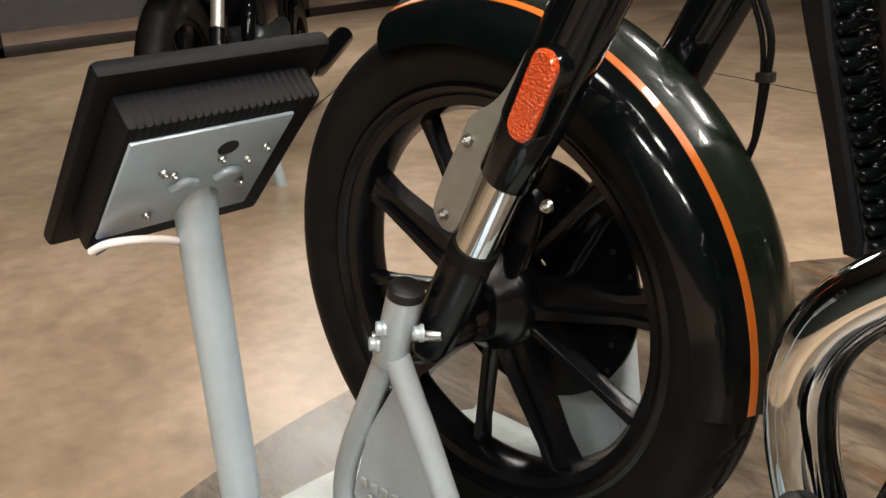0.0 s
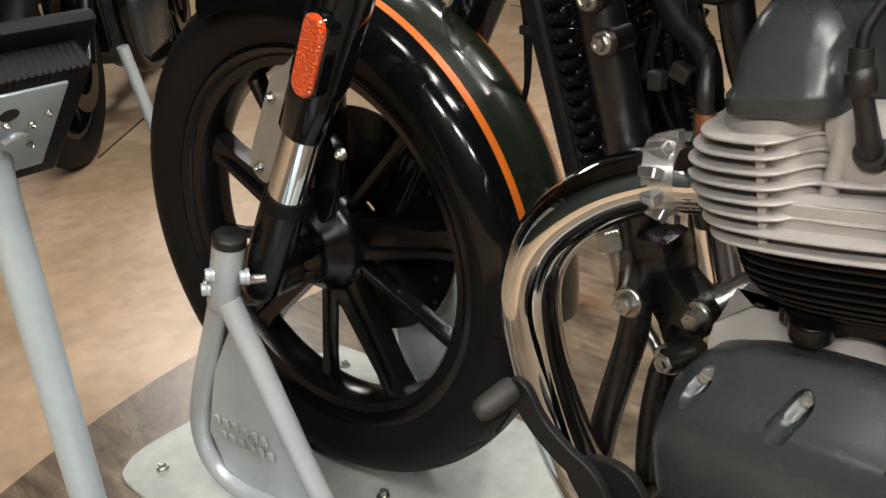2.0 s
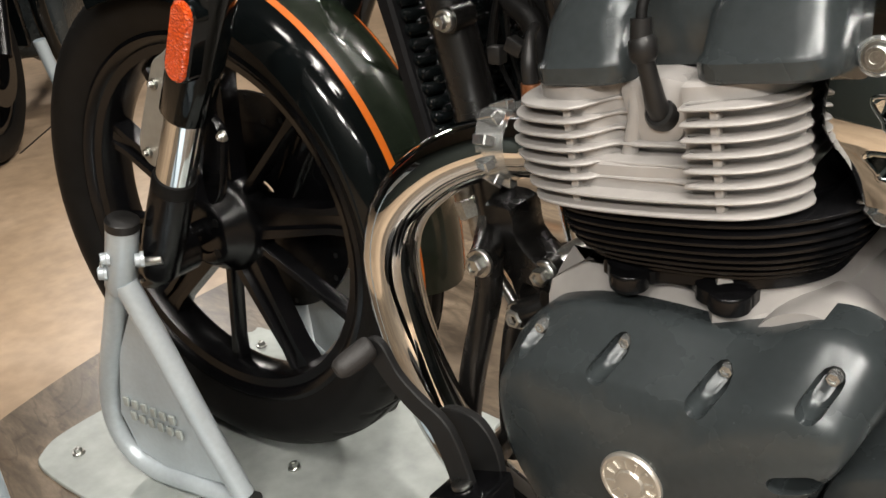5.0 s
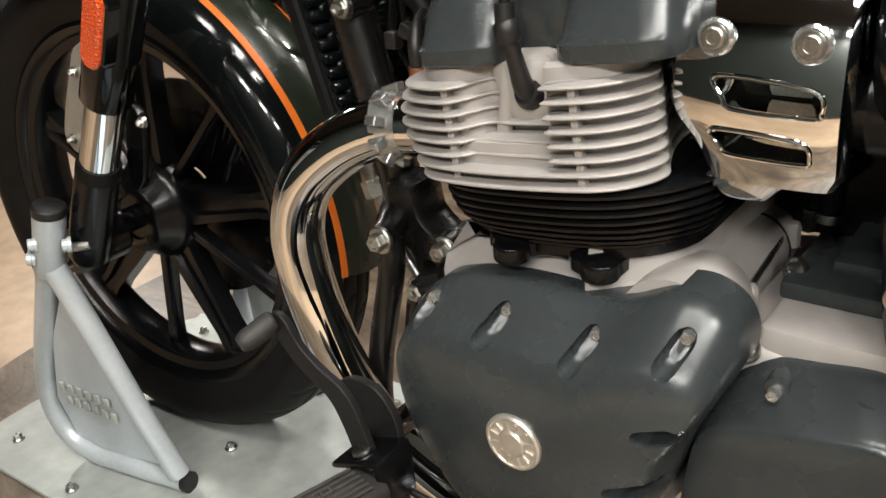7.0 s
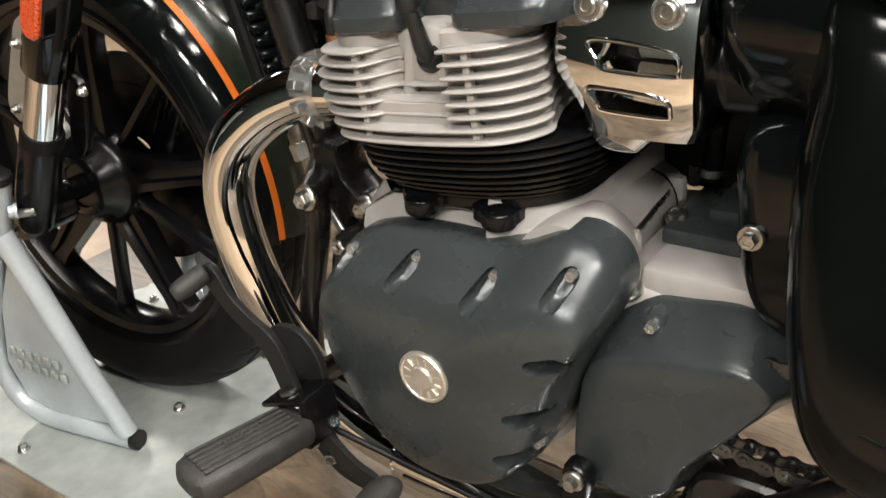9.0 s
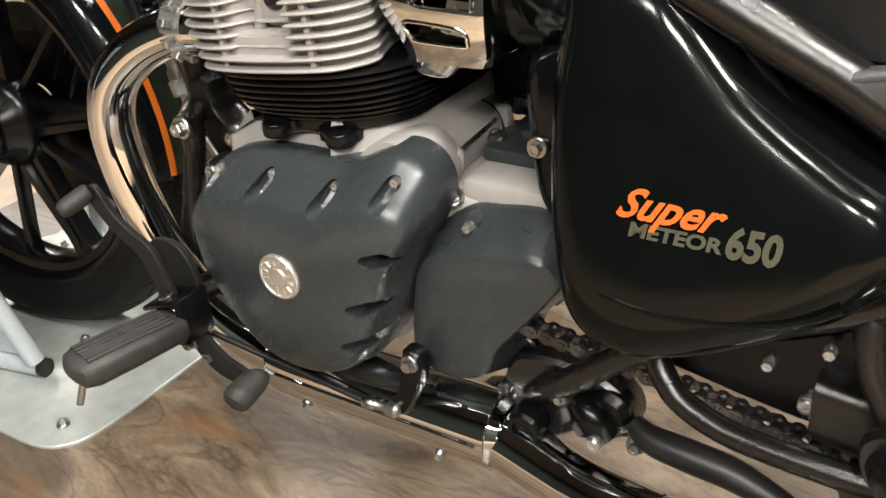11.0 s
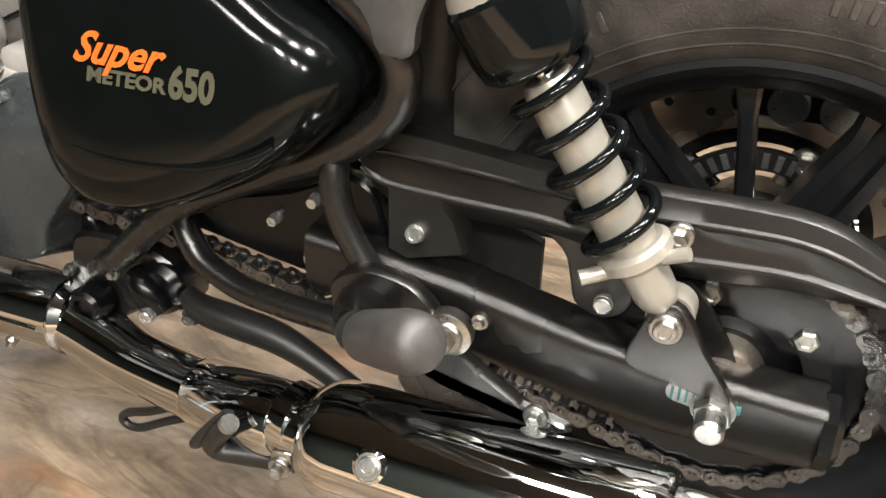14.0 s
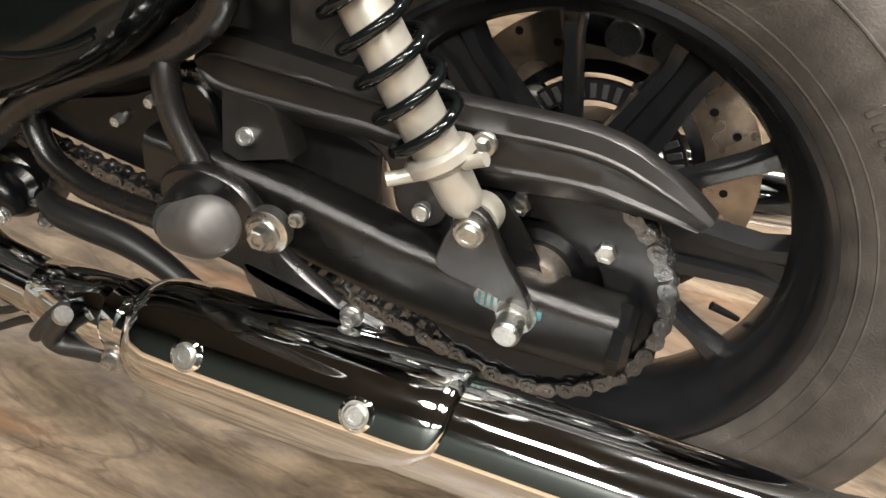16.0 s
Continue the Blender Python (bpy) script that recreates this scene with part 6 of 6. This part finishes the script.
part("hinge_washer", lathe([(0.006, 0), (0.006, 0.0175), (-0.004, 0.0175), (-0.006, 0.014), (-0.006, 0)], 32), STEEL, hanger, "", 30, pose(1.318, -0.187, 0.360))
bolt(hanger, (1.318, -0.194, 0.360), BOLT_L)
bolt(hanger, (1.384, -0.184, 0.302), BOLT_M)
bolt(hanger, (1.340, -0.184, 0.374), BOLT_S)
part("pillion_bracket", inset_slab([(1.245, 0.372), (1.338, 0.372), (1.345, 0.352), (1.402, 0.302), (1.345, 0.312), (1.246, 0.312)], [(0, 0.172), (0, 0.18)], n=3), POWDER, bike)

# side stand
stand = part("side_stand", tube([(1.158, -0.235, 0.2585), (1.153, -0.2345, 0.2515), (1.138, -0.230, 0.2320), (1.132, -0.226, 0.2185), (1.138, -0.223, 0.2115), (1.150, -0.219, 0.2100), (1.170, -0.213, 0.2085), (1.205, -0.200, 0.2040)], [0.0078, 0.0080, 0.0085, 0.0088, 0.0088, 0.0092, 0.0105, 0.0110], 16), PLASTIC, bike, "black folded side stand")
part("stand_foot", tube([(1.1565, -0.2348, 0.2565), (1.1592, -0.2353, 0.2602)], [0.0082, 0.0076], 16, smooth=False), STEEL, stand, "bare steel stub end")
part("stand_tab", tube([(1.153, -0.2265, 0.262), (1.140, -0.2275, 0.246), (1.121, -0.2285, 0.221), (1.115, -0.2285, 0.212)], [0.005, 0.0075, 0.0075, 0.004], 12, flat=0.45), PLASTIC, stand)
part("stand_loop", tube([(1.120, -0.168, 0.196), (1.086, -0.170, 0.188), (1.040, -0.172, 0.165), (1.010, -0.172, 0.1465), (0.994, -0.172, 0.1430), (0.987, -0.172, 0.1500), (0.996, -0.172, 0.1605), (1.023, -0.171, 0.1705), (1.065, -0.170, 0.194), (1.10, -0.168, 0.206)], 0.0042, 12), PLASTIC, stand)
part("rear_master_cylinder", tube([(1.036, -0.112, 0.268), (1.056, -0.118, 0.260), (1.09, -0.12, 0.257), (1.130, -0.12, 0.252), (1.165, -0.122, 0.241), (1.20, -0.126, 0.226), (1.24, -0.13, 0.210)], [0.009, 0.0135, 0.015, 0.0145, 0.0125, 0.011, 0.010], 14), PLASTIC, bike)

# seat, tank and rear mudguard
part("seat", flat([(1.06, -0.06), (1.10, -0.12), (1.20, -0.148), (1.28, -0.150), (1.33, -0.13), (1.35, -0.09), (1.355, 0.0), (1.35, 0.09), (1.33, 0.13), (1.28, 0.15), (1.20, 0.148), (1.10, 0.12), (1.06, 0.06)], [(0.012, 0.668), (0, 0.680), (0.004, 0.715), (0.02, 0.735), (0.05, 0.742)], n=4), LEATHER, bike, "black vinyl rider seat", 50)
part("fuel_tank", flat([(0.52, -0.05), (0.58, -0.12), (0.70, -0.16), (0.86, -0.155), (1.0, -0.11), (1.06, -0.05), (1.06, 0.05), (1.0, 0.11), (0.86, 0.155), (0.70, 0.16), (0.58, 0.12), (0.52, 0.05)], [(0.02, 0.79), (0, 0.82), (0.006, 0.88), (0.03, 0.93), (0.08, 0.955)], n=4), GREEN, bike, "deep green fuel tank", 50)


part("seat_base", flat([(1.05, -0.07), (1.12, -0.125), (1.36, -0.135), (1.42, -0.10), (1.42, 0.10), (1.36, 0.135), (1.12, 0.125), (1.05, 0.07)], [(0.01, 0.615), (0, 0.625), (0, 0.675), (0.006, 0.682)], n=3), PLASTIC, bike, "black plastic seat base")

# ---- front wheel stand ----
holder = thing("wheel_stand", "silver-grey tubular front wheel stand bolted to a galvanised base plate", "wheel stand")
base_outline = [(-0.318, -0.150), (-0.300, -0.205), (-0.255, -0.232), (-0.10, -0.231), (0.10, -0.230), (0.215, -0.228), (0.262, -0.205), (0.280, -0.150), (0.282, 0.0), (0.282, 0.15), (0.262, 0.212), (0.215, 0.235), (-0.255, 0.235), (-0.300, 0.212), (-0.318, 0.155), (-0.318, 0.0)]
part("base_plate", flat(base_outline, [(0, -0.0035), (0, 0.0005), (0.0015, 0.002)], n=4), GALV, holder, "galvanised steel base plate")
for bx, by in ((-0.241, -0.179), (-0.055, -0.202), (0.222, -0.180), (-0.241, 0.185), (0.222, 0.185), (0.075, -0.02)):
    bolt(holder, (bx, by, 0.003), BOLT_M, (0, 0, 1))
for s in (-1, 1):
    f = (lambda p: p) if s < 0 else (lambda p: (p[0] - 0.0, -p[1] + 0.05, p[2]))
    leg = part("front_leg", tube([f(p) for p in ((-0.004, -0.163, 0.345), (-0.03, -0.163, 0.30), (-0.095, -0.160, 0.195), (-0.128, -0.158, 0.125), (-0.136, -0.155, 0.075), (-0.118, -0.150, 0.036), (-0.075, -0.143, 0.018), (0.0, -0.130, 0.016), (0.095, -0.112, 0.016))], 0.0145, 18), STANDM, holder)
    part("rear_leg", tube([f(p) for p in ((0.012, -0.162, 0.350), (0.034, -0.150, 0.262), (0.062, -0.132, 0.13), (0.086, -0.116, 0.028))], 0.0150, 18, smooth=False), STANDM, holder)
    part("top_tube", tube([f(p) for p in ((-0.003, -0.162, 0.338), (0.001, -0.162, 0.346), (0.030, -0.156, 0.428))], [0.016, 0.0195, 0.0195], 22, smooth=False), STANDM, holder)
    part("tube_cap", tube([f(p) for p in ((0.029, -0.1562, 0.424), (0.0315, -0.1557, 0.434), (0.0325, -0.1555, 0.437))], [0.0200, 0.0200, 0.0165], 22, smooth=False), PLASTIC, holder, "black plastic tube cap")
    part("end_cap", tube([f(p) for p in ((0.092, -0.1125, 0.016), (0.101, -0.1105, 0.016))], 0.0150, 22, smooth=False), PLASTIC, holder, "black plastic tube cap")
    pin = part("axle_pin", tube([f(p) for p in ((-0.005, -0.178, 0.374), (0.05, -0.128, 0.376))], 0.0065, 12), STEEL, holder)
    for p in ((0.014, -0.176, 0.389), (0.002, -0.178, 0.368), (0.044, -0.150, 0.384)):
        q = f(p)
        place("bolt", BOLT_P, None, holder, "", None, axis_pose(q, (-0.5, -0.8 * (1 if s < 0 else -1), 0.1)))
    web = bmesh.new()
    c = [f(p) for p in ((0.002, -0.160, 0.31), (-0.062, -0.159, 0.225), (-0.115, -0.155, 0.11), (-0.105, -0.148, 0.045), (-0.05, -0.140, 0.030), (0.07, -0.118, 0.035))]
    k = len(c)
    skin(web, [[Vector(p) for p in c], [Vector(p) + Vector((0, 0.003, 0)) for p in c]])
    part("web_plate", web, STANDM, holder, "silver-grey web plate with cut-out lettering")
    for row, z0 in ((0, 0.142), (1, 0.118)):
        for i in range(6):
            x = -0.082 + i * 0.0175 + row * 0.004
            q = f((x, -0.1595 + (0.142 - z0) * 0.12 + i * 0.0024, z0 - i * 0.0012))
            part("cut_out_mark", block(-0.0046, 0.0046, -0.0007, 0.0030, -0.0066, 0.0066, 0.0003, m=Matrix.Translation(q) @ pose(0, 0, 0, 0, 0, 8)), GALV, holder)

# ---- monitor on its post ----
screen = thing("monitor_stand", "black flat monitor on a silver-grey steel post, seen from behind", "monitor")
part("post", tube([(0.141, -0.419, -0.02), (0.141, -0.419, 0.60), (0.150, -0.419, 0.643)], 0.0155, 28, smooth=False), STAND, screen, "silver-grey steel post")
part("foot_plate", lathe([(0, 0), (0, 0.15), (0.005, 0.15), (0.006, 0.147), (0.006, 0)], 48, pose(0, 0, 0, 90)), STAND, screen, "", 40, Matrix.Translation((0.141, -0.419, -0.003)))
U = Vector((-0.0306, 0.9994, -0.0139)).normalized()
N_ = Vector((0.6793, 0.0106, -0.7338))
N_ = (N_ - U * N_.dot(U)).normalized()
V = N_.cross(U).normalized()
V = V if V.z > 0 else -V
O = Vector((0.1708, -0.4222, 0.6359))
MON = Matrix(((U.x, N_.x, V.x, O.x), (U.y, N_.y, V.y, O.y), (U.z, N_.z, V.z, O.z), (0, 0, 0, 1)))
part("mount_plate", block(-0.0660, 0.0475, -0.003, 0, -0.0500, 0.0615, 0.0012), STAND, screen, "silver-grey mounting plate", 40, MON)
part("plate_hole", lathe([(-0.001, 0), (-0.001, 0.0075), (0.0006, 0.0075), (0.0006, 0)], 24), PLATE_BLACK, screen, "", 40, MON @ Matrix.Translation((0.006, 0, 0.036)))
for i, (hx, hz) in enumerate(((-0.036, 0.022), (-0.028, 0.017), (0.005, 0.024), (0.026, 0.017), (0.037, 0.028), (0.012, -0.03), (-0.035, -0.03), (0.03, -0.012))):
    place("bolt", BOLT_S, None, screen, "", None, MON @ Matrix.Translation((hx, 0.001, hz)) @ pose(0, 0, 0, 0, 0, 180) @ Matrix.Scale(0.5, 4))
for (hx, hz) in ((-0.018, 0.004), (0.014, 0.006)):
    part("weld", tube([tuple(MON @ Vector((hx - 0.008, 0.001, hz - 0.004))), tuple(MON @ Vector((hx, 0.002, hz + 0.003))), tuple(MON @ Vector((hx + 0.010, 0.001, hz - 0.002)))], 0.003, 8), STAND, screen)
housing = part("housing", block(-0.069, 0.0665, -0.030, -0.003, -0.072, 0.0735, 0.004), MATT, screen, "black moulded monitor housing", 40, MON)
part("bezel", block(-0.0804, 0.0805, -0.041, -0.0276, -0.1022, 0.0930, 0.005), MATT, screen, "black monitor bezel", 40, MON)
part("display", block(-0.073, 0.073, -0.0425, -0.040, -0.095, 0.085, 0.0), GLOSS, screen, "dark glossy screen", None, MON)
vm = None
for i in range(24):
    mm = Matrix.Translation((-0.0610 + i * 0.0053, 0, 0.0735))
    if vm is None:
        ob = part("vent_slat", block(-0.0017, 0.0017, -0.026, -0.0025, -0.013, 0.0002, 0.0004, seg=1), MATT, housing, "", 40, mm)
        vm = ob.data
    else:
        place("vent_slat", vm, None, housing, "", None, mm)
cable = [MON @ Vector(p) for p in ((-0.069, 0.003, -0.059), (-0.063, 0.006, -0.047), (-0.051, 0.010, -0.041), (-0.035, 0.013, -0.042), (-0.016, 0.014, -0.052), (0.002, 0.012, -0.070))]
part("cable", tube([tuple(p) for p in cable], 0.0030, 10), WHITE, screen, "white cable")
part("plug", tube([tuple(MON @ Vector((-0.066, 0.002, -0.061))), tuple(MON @ Vector((-0.058, 0.002, -0.054)))], 0.0038, 8), BLUE, screen, "blue cable plug")


# ---- motorcycles in the background ----
def far_bike(m, tank_mat, label):
    b = tagged(new("motorcycle"), label, "motorcycle", "display motorcycles")
    b.matrix_world = m
    for wx, R, name in ((0, 0.33, "front_wheel"), (1.45, 0.32, "rear_wheel")):
        w = part(name, lathe([(-0.03, R - 0.09), (0.03, R - 0.09), (0.03, R - 0.11), (-0.03, R - 0.11)], 40, closed=True), SATIN, b, "", 40, Matrix.Translation((wx, 0, R)))
        part("tyre", lathe([(-0.035, R - 0.09), (-0.052, R - 0.05), (-0.035, R - 0.012), (0, R), (0.035, R - 0.012), (0.052, R - 0.05), (0.035, R - 0.09)], 40, closed=True), RUBBER, w, "", 60)
        part("brake_disc", lathe([(-0.075, 0.10), (-0.07, 0.10), (-0.07, 0.155), (-0.075, 0.155)], 36, closed=True), SATIN, w)
        part("hub", lathe([(-0.07, 0), (-0.07, 0.04), (0.07, 0.04), (0.07, 0)], 20), SATIN, w)
        sm = None
        for i in range(10):
            mm = pose(0, 0, 0, 0, 36 * i, 0)
            if sm is None:
                sm = part("spoke", thin_spoke(0.03, R - 0.10, 0.012, 0.009), SATIN, w, "", 40, mm).data
            else:
                place("spoke", sm, None, w, "", None, mm)
    for s in (-1, 1):
        part("fork_leg", tube([(0.0, s * 0.10, 0.33), (0.10, s * 0.10, 0.52)], 0.026, 14), SATIN, b)
        part("fork_tube", tube([(0.10, s * 0.10, 0.52), (0.15, s * 0.10, 0.62)], 0.022, 14), ALLOY, b, "pale alloy fork tube")
        part("upper_fork", tube([(0.15, s * 0.10, 0.62), (0.33, s * 0.10, 0.96)], 0.03, 14), SATIN, b)
        part("indicator", lathe([(-0.02, 0), (-0.02, 0.025), (0.01, 0.03), (0.02, 0.012), (0.02, 0)], 18, pose(0, 0, 0, 0, 0, 90)), ORANGE, b, "orange indicator", 40, Matrix.Translation((0.24, s * 0.19, 0.83)))
        part("handlebar", tube([(0.36, s * 0.05, 1.0), (0.37, s * 0.22, 1.10), (0.46, s * 0.38, 1.08), (0.52, s * 0.42, 1.06)], 0.012, 12), CHROME, b)
        part("exhaust_header", tube([(0.52, s * 0.10, 0.58), (0.42, s * 0.12, 0.55), (0.38, s * 0.12, 0.42), (0.45, s * 0.12, 0.25), (0.65, s * 0.13, 0.20), (1.2, s * 0.17, 0.22)], 0.026, 16), GLOSS, b)
        part("muffler", tube([(1.15, s * 0.17, 0.22), (1.22, s * 0.18, 0.225), (1.85, s * 0.20, 0.27)], [0.03, 0.05, 0.052], 18, smooth=False), GLOSS, b)
    part("front_mudguard", lathe([(-0.06, 0.355), (0, 0.375), (0.06, 0.355), (0.06, 0.351), (0, 0.371), (-0.06, 0.351)], 30, pose(0, 0, 0, 0, 5, 0), arc=radians(120), closed=True), tank_mat, b, "", 40, Matrix.Translation((0, 0, 0.33)))
    part("headlamp", lathe([(-0.05, 0), (-0.05, 0.07), (-0.02, 0.09), (0.06, 0.085), (0.10, 0.05), (0.11, 0)], 30, pose(0, 0, 0, 0, 0, -90)), GLOSS, b, "round black headlamp", 40, Matrix.Translation((0.22, 0, 0.88)))
    part("engine", block(0.52, 0.95, -0.15, 0.15, 0.22, 0.48, 0.04, seg=3), CASE, b)
    part("cylinder", block(0.56, 0.80, -0.14, 0.14, 0.46, 0.70, 0.03, seg=3), FINBLACK, b)
    part("fuel_tank", flat([(0.42, -0.06), (0.50, -0.13), (0.70, -0.16), (0.92, -0.10), (0.96, 0), (0.92, 0.10), (0.70, 0.16), (0.50, 0.13), (0.42, 0.06)], [(0.01, 0.76), (0, 0.79), (0.01, 0.87), (0.05, 0.93)], n=3), tank_mat, b)
    part("seat", block(0.95, 1.55, -0.13, 0.13, 0.70, 0.80, 0.03, seg=3), LEATHER, b)
    part("frame", tube([(0.36, 0, 0.92), (0.48, 0, 0.60), (0.52, 0, 0.30), (0.70, 0, 0.20), (1.05, 0, 0.24), (1.12, 0, 0.60)], 0.02, 12), POWDER, b)
    for s in (-1, 1):
        part("support_leg", tube([(0.05, s * 0.20, 0.36), (0.10, s * 0.24, 0.02), (0.10, s * 0.24, 0.0)], 0.02, 12), STAND, b, "silver-grey wheel stand leg")
    return b


far_bike(pose(-1.98, 0.55, -0.02, 0, 0, 136), GLOSS, "black cruiser motorcycle standing on the concrete floor behind")
far_bike(pose(-3.4, -0.2, -0.02, 0, 0, 160), GREEN, "dark green motorcycle parked on the concrete floor beyond")
